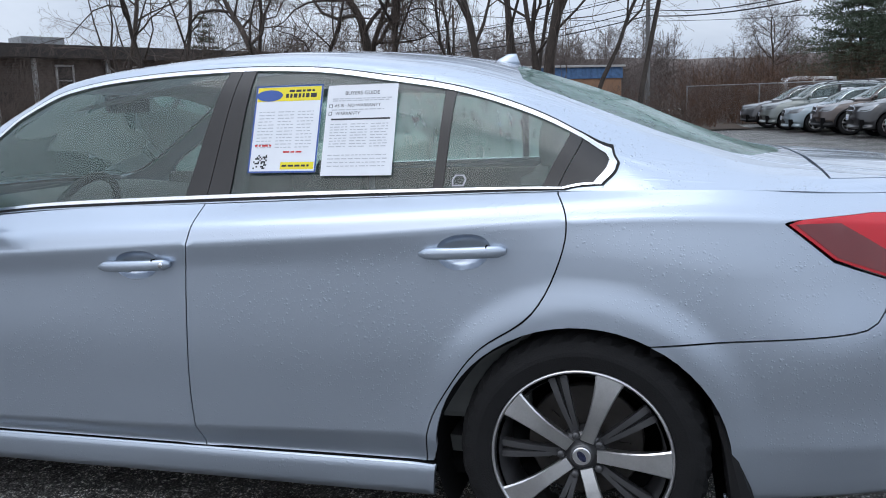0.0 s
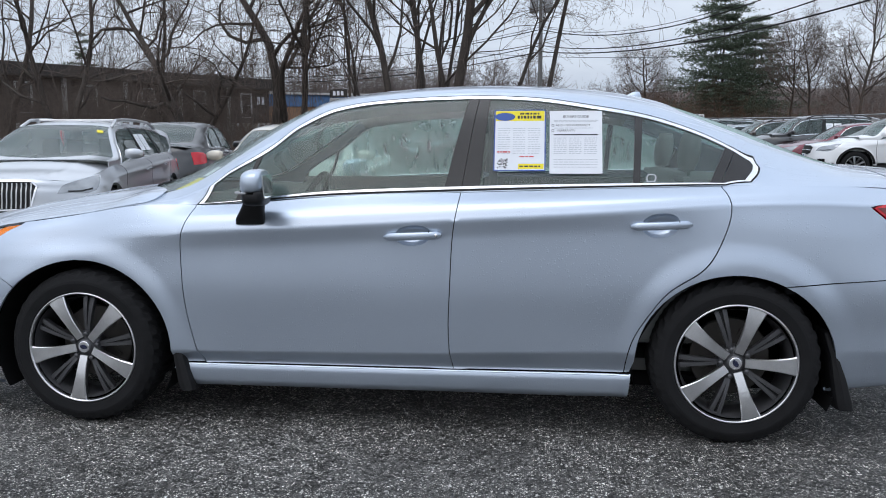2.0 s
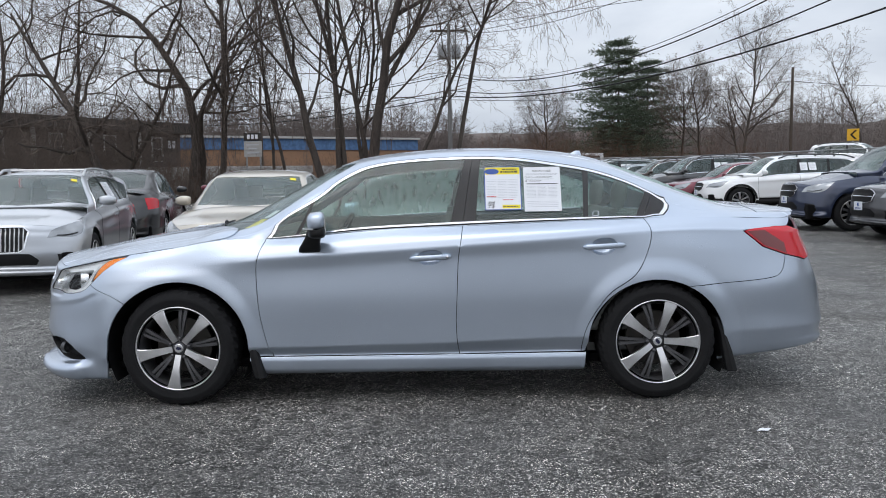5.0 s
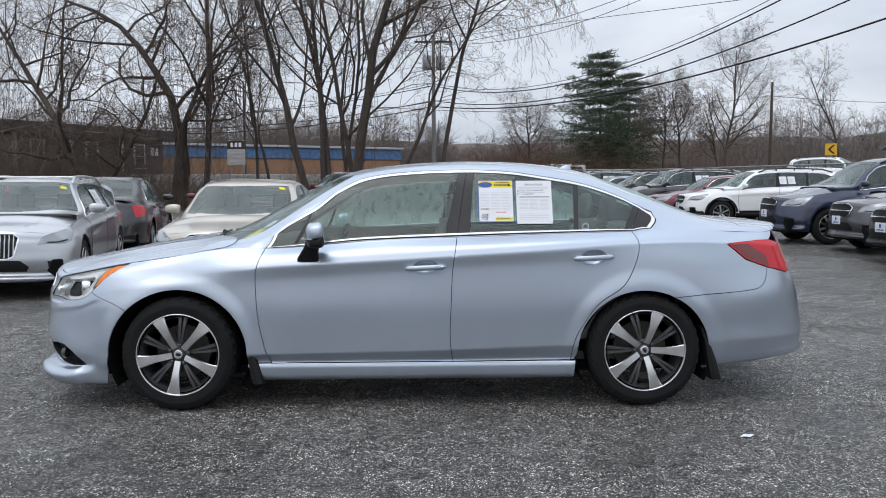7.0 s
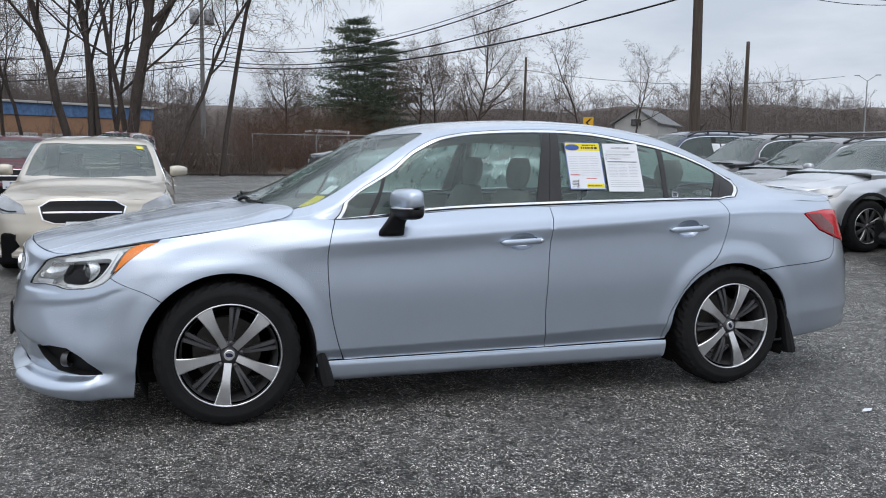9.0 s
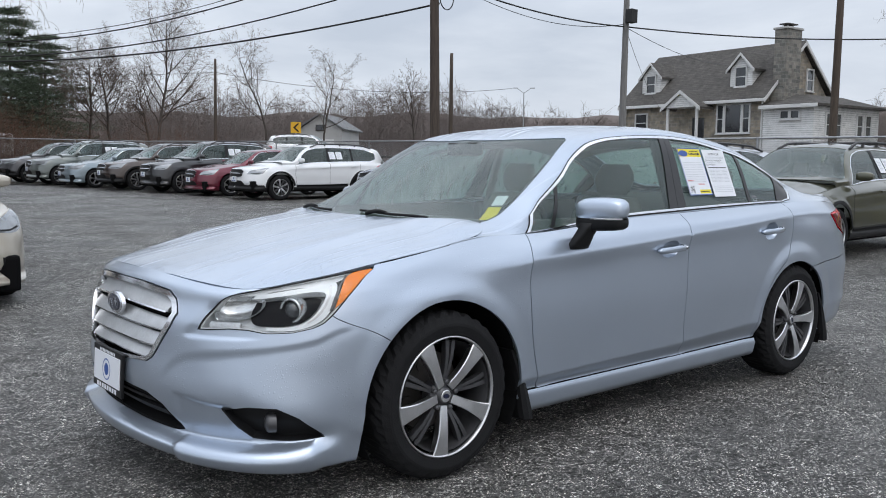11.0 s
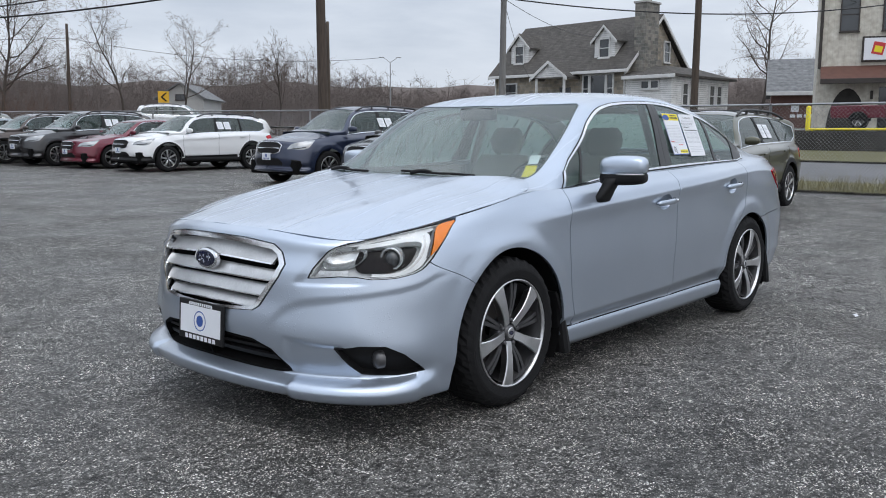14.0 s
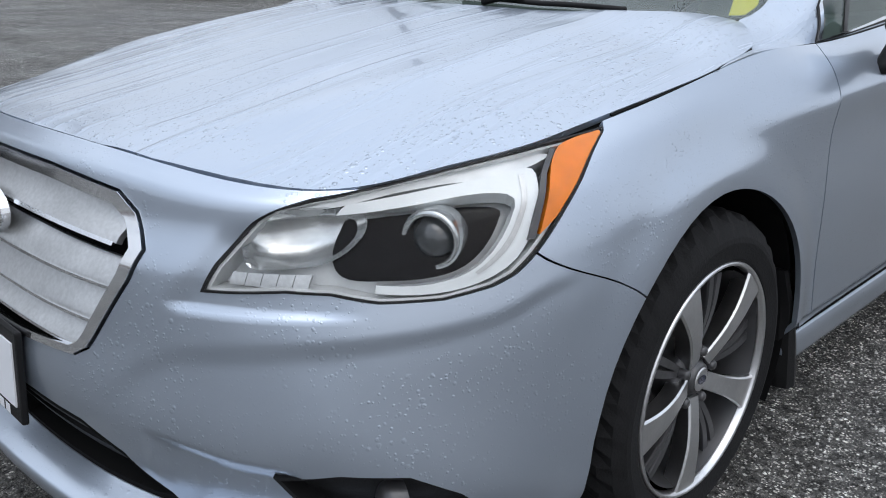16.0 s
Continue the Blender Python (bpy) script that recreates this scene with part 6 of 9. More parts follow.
def other_car(name, label, kind, paint, m, clad=False, rails=False, group="cars for sale in the lot", category="car", plate=True, mesh_glass=None, stickers_on=True, lamp_mat=None, tall_grille=False, tag=False, rail_mat=None):
    """A parked car of one of the types, nose towards -x of m."""
    if kind not in SHAPES:
        SHAPES[kind] = car_shape(kind)
    pieces, (fo, wb, ro, hw, sill, belt, roof, R, line), top, side = SHAPES[kind]
    car = thing(name, label, category, m, group)
    slots = [paint, mesh_glass or GLASS, GLASS_DARK, BLACK, CHROME, lamp_mat or LAMP_FAR, RED_LENS, BLACK]
    for nm, slot, geo, pair in pieces:
        if nm == "cladding" and not clad:
            continue
        if tall_grille and nm in ("radiator_grille", "grille_frame", "grille_bar"):
            continue
        o = skin_part(nm, geo, slots[slot], car, pair=pair)
        if slot in (1, 2):
            o.visible_shadow = False
            if pair:
                TWIN[o.name].visible_shadow = False
    if tall_grille:
        q = np.array([(0, .93), (.29, .93), (.34, .87), (.29, .52), (.24, .47), (0, .47)])
        g = skin_part("radiator_grille", [panel(side, q, step=.04, lift=.008, lip=.01)], BLACK, car, "tall grille with upright bars")
        skin_part("grille_frame", [panel(side, centre_gap(q, 0, 0.0, -.010), holes=[centre_gap(q, 0, 0.0, .008)], step=.04, lift=.014, lip=.01)], CHROME, g)
        for u in np.arange(.02, .31, .045):
            skin_part("grille_slat", [band(side, [(u, v) for v in np.linspace(.49, .91, 6)], .012, .016, thick=.008)], SATIN, g)
    if tag:
        skin_part("windscreen_tag", [panel(top, [(.84, .66), (.90, .66), (.92, .58), (.86, .58)], step=.05, lift=.002, lip=0, both=False)], YELLOW, car, "yellow tag")
    # wheels
    if R not in WHEELS:
        WHEELS[R] = wheel(car, pose(0, -(hw - .125), R), R, R * .66, .22, "plain", 5 if R < .34 else 10)
        todo = [(0, 1), (wb, -1), (wb, 1)]
    else:
        todo = [(0, -1), (0, 1), (wb, -1), (wb, 1)]
    for x, s in todo:
        copy_under(WHEELS[R], car, pose(x, s * (hw - .125), R, 0, 25 * (1 + x), 0 if s < 0 else 180))
    bm = bmesh.new()
    box(bm, wb + fo + ro - .35, 2 * hw - .28, .3, pose((wb + ro - fo) / 2, 0, sill + .12), .03)
    for x in (0, wb):
        box(bm, 2 * R + .04, 2 * hw - .20, .25, pose(x, 0, R + .22), .02)
    part("underbody", bm, CAVITY, car)
    # cabin
    bm = bmesh.new()
    for x, n in ((1.25, 2), (2.15, 2)):
        for y in (-.36, .36):
            loft(bm, [oval((x + dx, y, z), a, b, (1, 0, 0), (0, 1, 0), 12, 3) for dx, z, a, b in ((.0, sill + .2, .25, .24), (.22, belt - .3, .09, .24), (.30, belt + .02, .06, .2), (.33, belt + .06, .04, .11), (.35, belt + .24, .035, .11))])
    box(bm, .35, 1.3, .2, pose(.50, 0, belt - .12), .05)
    part("cabin", bm, INTERIOR, car)
    for s in (-1, 1):
        bm = bmesh.new()
        loft(bm, [oval((.62 + .03 * t, s * (hw - .06 + .20 * t), belt + .06), .055 * math.sin(math.pi * (.2 + .7 * t)) ** .5, .065 * math.sin(math.pi * (.2 + .7 * t)) ** .5, (1, 0, 0), (0, 0, 1), 12, 3) for t in np.linspace(0, 1, 6)])
        part("door_mirror", bm, paint, car, smooth=True)
    if rails:
        for s in (-1, 1):
            bm = bmesh.new()
            ws = [(x, top.at([(x, .50)])[0]) for x in np.linspace(1.15, wb + ro - .62, 9)]
            pts = [Vector((x, s * (p[1] + .012), p[2] + (.055 if 0 < i < 8 else .0))) for i, (x, p) in enumerate(ws)]
            loft(bm, [oval(p, .020, .020, (0, 1, 0), (0, 0, 1), 8) for p in pts])
            rail = part("roof_rail", bm, rail_mat or RAIL_MAT, car, smooth=True)
            for i in (2, 4, 6):
                bm = bmesh.new()
                tube(bm, pts[i], pts[i] - Vector((0, 0, .06)), .022, .026, 6)
                part("rail_foot", bm, rail_mat or RAIL_MAT, rail)
        for i in (2, 5):
            bm = bmesh.new()
            tube(bm, (ws[i][0], -(ws[i][1][1]), ws[i][1][2] + .05), (ws[i][0], ws[i][1][1], ws[i][1][2] + .05), .016, .016, 6)
            part("cross_bar", bm, rail_mat or RAIL_MAT, car)
    if plate:
        pz = sill + (.50 - .15) * (belt - sill) / .88
        p = part("plate", _card(.30, .15), WHITE_PAPER, car, "white dealer plate")
        p.matrix_basis = pose(-fo - .012 + .02, 0, pz, 0, 0, -90)
        bm = bmesh.new()
        for k in range(5):
            rect(bm, -.10 + k * .042, -.10 + k * .042 + .03, -.055, -.03, -.006)
        rect(bm, -.03, .03, -.01, .05, -.006)
        part("plate_print", bm, BLUE_INK, p)
    if stickers_on:
        for xx in (1.78, 2.02):
            uv = top.find([(xx, belt + .24 * (roof - belt) + .08)], (0, 2), (.3, 3.3, 0, .42))
            q, n = top.at(uv)[0], top.normal(uv)[0]
            st = part("window_sheet", _card(.20, .24), WHITE_PAPER, car, "white printed sheet")
            st.matrix_basis = pose(q[0], -q[1] - .012, q[2], -math.degrees(math.asin(min(1, n[2]))), 0, 0)
            bm = bmesh.new()
            for r in range(7):
                rect(bm, -.08, .02 + .05 * ((r * 7) % 3) / 2, .07 - r * .024, .078 - r * .024, -.004)
            part("print", bm, GREY_INK, st)
    return car


def _card(w, h, t=.006):
    bm = bmesh.new()
    box(bm, w, t, h, None, .001, 1)
    return bm


LAMP_FAR = material("headlamp_glass", (0.42, 0.44, 0.46), rough=0.15, metal=0.5, vary=0.6, scale=4, second=(0.12, 0.125, 0.13), coat=1.0)
RAIL_MAT = material("dark_roof_rail_plastic", (0.045, 0.045, 0.048), rough=0.5, vary=0.2, scale=10)


def stand(x, y, turn=0.0):
    return pose(x, y, slope(x, y), 0, 0, turn)


def car_paint(name, c, metal=.4):
    return wet_paint(name, c, metal=metal, rough=.30, drops=.08)


SILVER = car_paint("silver_car_paint", (.52, .54, .57), .7)
CREAM = car_paint("beige_car_paint", (.56, .51, .43), .4)
BLACKP = car_paint("black_car_paint", (.012, .012, .014), .1)
REDP = car_paint("dark_red_car_paint", (.13, .006, .022), .4)
WHITEP = car_paint("white_car_paint", (.80, .81, .82), .0)
NAVY = car_paint("navy_car_paint", (.020, .030, .065), .4)
CHARCOAL = car_paint("charcoal_car_paint", (.075, .075, .080), .6)
OLIVE = car_paint("olive_green_car_paint", (.075, .075, .045), .5)
BROWN = car_paint("brown_car_paint", (.060, .044, .038), .5)
BLUEGREY = car_paint("blue_grey_car_paint", (.22, .27, .30), .5)
GREYGREEN = car_paint("grey_green_car_paint", (.16, .18, .17), .5)

# facing the saloon's far side
other_car("parked_wagon", "silver estate car with roof rails parked on wet asphalt", "low_wagon", SILVER, stand(-3.72, 5.65, 101), rails=True, tall_grille=True, tag=True, plate=False, rail_mat=SATIN)
other_car("parked_dark_saloon", "black saloon car seen from its tail beside the silver estate", "saloon", BLACKP, stand(-4.85, 13.1, -79.5), plate=False, stickers_on=False)
other_car("parked_beige_saloon", "older beige saloon car facing the silver-blue saloon", "saloon", CREAM, stand(-1.02, 6.0, 90), stickers_on=False, tag=True)
other_car("parked_red_suv", "dark red sport utility car near the brush at the lot's edge", "suv", REDP, stand(-2.0, 26.5, 75), stickers_on=False)
other_car("parked_red_hatch", "red car half hidden behind the beige saloon", "saloon", REDP, stand(-3.0, 14.5, 95), stickers_on=False)
# the row along the fence, noses towards the lot
row = (
    ("parked_olive_wagon", "olive green estate car with roof rails by the fence", "wagon", OLIVE, 8.9, 3.5, True),
    ("parked_grey_wagon", "silver grey estate car with black cladding and roof rails", "wagon", SILVER, 8.75, 5.95, True),
    ("parked_charcoal_wagon", "charcoal estate car with white dealer plate by the fence", "wagon", CHARCOAL, 9.6, 8.2, True),
    ("parked_charcoal_suv", "charcoal sport utility car with yellow windscreen tag", "suv", CHARCOAL, 9.94, 10.4, False),
    ("parked_navy_suv", "dark navy sport utility car with roof rails", "big_suv", NAVY, 9.7, 12.9, True),
    ("parked_white_wagon", "white estate car with black cladding and window sheets", "wagon", WHITEP, 9.8, 19.5, True),
    ("parked_red_saloon", "dark red saloon car beside the white estate car", "saloon", REDP, 9.5, 21.95, False),
    ("parked_black_suv", "black sport utility car with white dealer plate", "suv", BLACKP, 8.95, 24.2, False),
    ("parked_brown_suv", "brown sport utility car in the row along the fence", "wagon", BROWN, 8.4, 26.5, False),
    ("parked_blue_grey_saloon", "blue-grey car in the row along the fence", "saloon", BLUEGREY, 7.8, 28.8, False),
    ("parked_grey_green_suv", "grey-green sport utility car in the row", "suv", GREYGREEN, 7.3, 31.1, False),
    ("parked_dark_wagon", "dark grey estate car at the row's end", "wagon", CHARCOAL, 6.9, 33.5, False),
)
for nm, lab, kind, paint, x, y, rl in row:
    other_car(nm, lab, kind, paint, stand(x, y, random.Random(nm).uniform(-2, 2)), clad=kind in ("wagon",), rails=rl or kind in ("suv", "wagon"))


# ---- ground ----
def asphalt(name):
    """Wet chip-sealed asphalt: dark binder, pale stone chips, damp patches and faint tyre tracks."""
    m = bpy.data.materials.new(name)
    m.use_nodes = True
    nt = m.node_tree
    p = nt.nodes["Principled BSDF"]
    co = nt.nodes.new("ShaderNodeTexCoord")

    def noise_tex(scale, detail=4.0, rough=.55, src=None):
        n = nt.nodes.new("ShaderNodeTexNoise")
        n.inputs["Scale"].default_value, n.inputs["Detail"].default_value, n.inputs["Roughness"].default_value = scale, detail, rough
        nt.links.new(src or co.outputs["Object"], n.inputs["Vector"])
        return n.outputs["Fac"]

    def ramp(src, a, b, lo=0.0, hi=1.0):
        r = nt.nodes.new("ShaderNodeMapRange")
        for k, v in (("From Min", a), ("From Max", b), ("To Min", lo), ("To Max", hi)):
            r.inputs[k].default_value = v
        nt.links.new(src, r.inputs["Value"])
        return r.outputs[0]

    def mix(fac, a, b, blend="MIX"):
        x = nt.nodes.new("ShaderNodeMix")
        x.data_type, x.blend_type = "RGBA", blend
        if isinstance(fac, float):
            x.inputs[0].default_value = fac
        else:
            nt.links.new(fac, x.inputs[0])
        for i, c in ((6, a), (7, b)):
            if isinstance(c, tuple):
                x.inputs[i].default_value = (*c, 1)
            else:
                nt.links.new(c, x.inputs[i])
        return x.outputs[2]

    def times(a, b, op="MULTIPLY"):
        x = nt.nodes.new("ShaderNodeMath")
        x.operation = op
        for i, c in ((0, a), (1, b)):
            if isinstance(c, float):
                x.inputs[i].default_value = c
            else:
                nt.links.new(c, x.inputs[i])
        return x.outputs[0]

    stretch = nt.nodes.new("ShaderNodeMapping")
    stretch.inputs["Scale"].default_value, stretch.inputs["Rotation"].default_value = (.35, 1.6, 1), (0, 0, radians(35))
    nt.links.new(co.outputs["Object"], stretch.inputs["Vector"])
    damp = ramp(noise_tex(.55, 5.0, .6), .40, .62)
    track = ramp(noise_tex(.9, 4.0, .6, stretch.outputs[0]), .45, .60)
    base = mix(damp, (.120, .1165, .110), (.047, .046, .044))
    base = mix(times(track, .5), base, (.150, .1455, .137))
    worn = nt.nodes.new("ShaderNodeMapping")
    worn.inputs["Scale"].default_value, worn.inputs["Rotation"].default_value = (.12, .9, 1), (0, 0, radians(-20))
    nt.links.new(co.outputs["Object"], worn.inputs["Vector"])
    lane = ramp(noise_tex(1.1, 5.0, .65, worn.outputs[0]), .42, .62)
    base = mix(times(lane, .45), base, (.182, .176, .165))
    base = mix(ramp(noise_tex(55.0, 3.0), .38, .62, 0.0, .75), base, (.021, .0205, .020))
    height = None
    for size, share, tone in ((210.0, .54, (.42, .405, .375)), (130.0, .66, (.86, .84, .79)), (78.0, .84, (.88, .86, .81))):
        v = nt.nodes.new("ShaderNodeTexVoronoi")
        v.inputs["Scale"].default_value = size
        nt.links.new(co.outputs["Object"], v.inputs["Vector"])
        sc = nt.nodes.new("ShaderNodeSeparateColor")
        nt.links.new(v.outputs["Color"], sc.inputs[0])
        pick = times(times(sc.outputs[0], share, "GREATER_THAN"), times(v.outputs["Distance"], .40, "LESS_THAN"))
        patchy = ramp(noise_tex(1.3, 4.0), .36, .56, .40, 1.0)
        base = mix(times(times(pick, patchy), ramp(lane, 0, 1, 1.0, .75)), base, tone)
        h = times(ramp(v.outputs["Distance"], 0.0, .5, 1.0, 0.0), sc.outputs[1])
        height = h if height is None else times(height, h, "ADD")
    clump = nt.nodes.new("ShaderNodeCombineColor")
    tone_of = times(ramp(noise_tex(9.0, 6.0, .75), .36, .64, .45, 1.6), ramp(noise_tex(42.0, 3.0, .6), .36, .64, .45, 1.6))
    for i in range(3):
        nt.links.new(tone_of, clump.inputs[i])
    base = mix(1.0, base, clump.outputs[0], "MULTIPLY")
    p.inputs["Specular IOR Level"].default_value = .22
    nt.links.new(base, p.inputs["Base Color"])
    nt.links.new(ramp(damp, 0, 1, .55, .28), p.inputs["Roughness"])
    b = nt.nodes.new("ShaderNodeBump")
    b.inputs["Strength"].default_value, b.inputs["Distance"].default_value = 1.0, .011
    nt.links.new(height, b.inputs["Height"])
    ruts = nt.nodes.new("ShaderNodeBump")
    ruts.inputs["Strength"].default_value, ruts.inputs["Distance"].default_value = 0.7, .05
    nt.links.new(noise_tex(7.0, 6.0, .7), ruts.inputs["Height"])
    nt.links.new(ruts.outputs[0], b.inputs["Normal"])
    nt.links.new(b.outputs[0], p.inputs["Normal"])
    return m


ASPHALT = asphalt("wet_chip_asphalt")
GRAVEL = material("pale_stone_chip", (.66, .645, .62), rough=.4, vary=.45, scale=30, second=(.10, .10, .10))
LITTER = material("brown_leaf_litter", (.10, .066, .040), rough=.9, vary=.6, scale=1.2, second=(.055, .042, .030), grain=.5, grain_scale=18, bump=.6, bump_scale=25)
TURF = material("winter_turf", (.13, .13, .045), rough=.9, vary=.6, scale=.9, second=(.16, .13, .060), grain=.5, grain_scale=25, bump=.6, bump_scale=40)
ROAD = material("grey_road_asphalt", (.15, .15, .155), rough=.6, vary=.3, scale=.8, grain=.3, grain_scale=40, bump=.2, bump_scale=90)
BARK = material("grey_brown_bark", (.098, .080, .068), rough=.9, vary=.6, scale=7, second=(.035, .028, .024), grain=.4, grain_scale=45, bump=.8, bump_scale=30, stretch=(1, 1, .25))
TWIG = material("dark_bare_twig", (.155, .120, .100), rough=.9, vary=.4, scale=3)
TWIG_RED = material("russet_brush_stem", (.13, .072, .045), rough=.9, vary=.5, scale=1.5, second=(.075, .045, .030))
WOODS = material("far_bare_wood", (.145, .120, .110), rough=.95, vary=.5, scale=.08, second=(.105, .085, .076))
NEEDLES = material("dark_pine_needles", (.068, .096, .062), rough=.8, vary=.5, scale=2.0, second=(.060, .078, .044))
CEDAR = material("dull_cedar_green", (.040, .040, .022), rough=.85, vary=.5, scale=2.5, second=(.06, .045, .025))
POLE = material("weathered_pole_wood", (.105, .080, .064), rough=.9, vary=.4, scale=2, grain=.4, grain_scale=20, bump=.5, bump_scale=25, stretch=(1, 1, .1))
GREY_POLE = material("silvered_pole_wood", (.24, .235, .23), rough=.9, vary=.3, scale=2, grain=.3, grain_scale=20, stretch=(1, 1, .1))
SIGN_YELLOW = material("amber_sign_sheeting", (.78, .44, .02), rough=.4, vary=.1, scale=6)
CABLE = material("black_cable", (.012, .012, .013), rough=.6)
STEEL = material("galvanised_steel", (.42, .43, .44), rough=.4, metal=.8, vary=.3, scale=8)


def sheet_on_slope(name, x0, x1, y0, y1, mat, lift, label, step=2.0, wave=0.0):
    xs, ys = np.arange(x0, x1 + .01, (x1 - x0) / max(1, round((x1 - x0) / step))), np.arange(y0, y1 + .01, (y1 - y0) / max(1, round((y1 - y0) / step)))
    v = [(x + (wave * noise.noise((x * .3, y * .3, 5)) if 0 < i < len(xs) - 1 or True else 0), y + wave * noise.noise((x * .3, y * .3, 9)), slope(x, y) + lift) for i, x in enumerate(xs) for y in ys]
    n = len(ys)
    f = [(i * n + j, (i + 1) * n + j, (i + 1) * n + j + 1, i * n + j + 1) for i in range(len(xs) - 1) for j in range(n - 1)]
    return tagged(mesh_object(name, v, f, mat), label, name.replace("_", " "), kind="structure")


def ground_grid():
    xs = np.concatenate([np.linspace(-900, -60, 15), np.linspace(-58, 80, 70), np.linspace(100, 900, 15)])
    ys = np.concatenate([np.linspace(-900, -60, 15), np.linspace(-58, 110, 85), np.linspace(130, 1200, 15)])
    n = len(ys)
    v = [(x, y, slope(x, y)) for x in xs for y in ys]
    f = [(i * n + j, (i + 1) * n + j, (i + 1) * n + j + 1, i * n + j + 1) for i in range(len(xs) - 1) for j in range(n - 1)]
    return tagged(mesh_object("ground", v, f, ASPHALT), "wet dark chip-sealed asphalt of the car lot", "asphalt", kind="structure")


ground_grid()
sheet_on_slope("verge", -90, 6, 31.5, 130, LITTER, .05, "brown leaf litter under the bare trees", 3, .8)
sheet_on_slope("field", 6, 60, 38, 140, LITTER, .04, "brown winter ground behind the row of cars", 4, .5)
sheet_on_slope("grass_strip", 14.6, 16.6, -14, 40, TURF, .06, "worn winter grass beyond the fence", 1.0, .15)
sheet_on_slope("road", 16.6, 22.8, -40, 60, ROAD, .03, "grey asphalt road beyond the fence", 3)
sheet_on_slope("lawn", 22.8, 31.7, -30, 60, TURF, .08, "dull green lawn across the road", 4)


def grit():
    """Loose stone chips on the asphalt where the camera walks."""
    rng = np.random.default_rng(11)
    V, F = [], []
    n = 34000
    x, y = rng.uniform(-5.5, 7.0, n), rng.uniform(-6.5, 6.0, n)
    s = rng.uniform(.0022, .0062, n) * np.where(rng.random(n) < .03, 1.7, 1)
    for i in range(n):
        k = len(V)
        a = rng.uniform(0, 6.28)
        h = s[i] * rng.uniform(.5, 1.1)
        for q in range(4):
            r = s[i] * rng.uniform(.7, 1.1)
            V.append((x[i] + r * math.cos(a + q * 1.57), y[i] + r * math.sin(a + q * 1.57), slope(x[i], y[i])))
        V.append((x[i], y[i], slope(x[i], y[i]) + h))
        F += [(k, k + 1, k + 4), (k + 1, k + 2, k + 4), (k + 2, k + 3, k + 4), (k + 3, k, k + 4)]
    tagged(mesh_object("loose_chips", V, F, GRAVEL, smooth=False), "loose pale stone chips strewn on the asphalt", "gravel", kind="stuff")


grit()


# ---- trees ----
def tube_mesh(segs, sides):
    """Tapered bars as one mesh: segs rows of start, end, two radii."""
    s = np.asarray(segs, float)
    a, b, ra, rb = s[:, :3], s[:, 3:6], s[:, 6], s[:, 7]
    d = b - a
    d /= np.linalg.norm(d, axis=1)[:, None] + 1e-9
    up = np.where(np.abs(d[:, 2:3]) > .9, [[1.0, 0, 0]], [[0, 0, 1.0]])
    e1 = np.cross(d, up)
    e1 /= np.linalg.norm(e1, axis=1)[:, None] + 1e-9
    e2 = np.cross(d, e1)
    t = 2 * np.pi * np.arange(sides) / sides
    ring = e1[:, None] * np.cos(t)[None, :, None] + e2[:, None] * np.sin(t)[None, :, None]
    V = np.concatenate([a[:, None] + ring * ra[:, None, None], b[:, None] + ring * rb[:, None, None]], 1).reshape(-1, 3)
    k = np.arange(sides)
    q = np.stack([k, (k + 1) % sides, sides + (k + 1) % sides, sides + k], 1)
    F = (q[None] + (np.arange(len(s)) * 2 * sides)[:, None, None]).reshape(-1, 4)
    return V, F


def fast_mesh(name, V, F, mat, smooth=True):
    me = bpy.data.meshes.new(name)
    V, F = np.asarray(V, np.float32), np.asarray(F, np.int32)
    n = F.shape[1]
    me.vertices.add(len(V))
    me.vertices.foreach_set("co", V.ravel())
    me.loops.add(F.size)
    me.loops.foreach_set("vertex_index", F.ravel())
    me.polygons.add(len(F))
    me.polygons.foreach_set("loop_start", np.arange(len(F), dtype=np.int32) * n)
    me.polygons.foreach_set("use_smooth", np.full(len(F), smooth))
    me.update(calc_edges=True)
    me.materials.append(mat)
    return new(name, me)


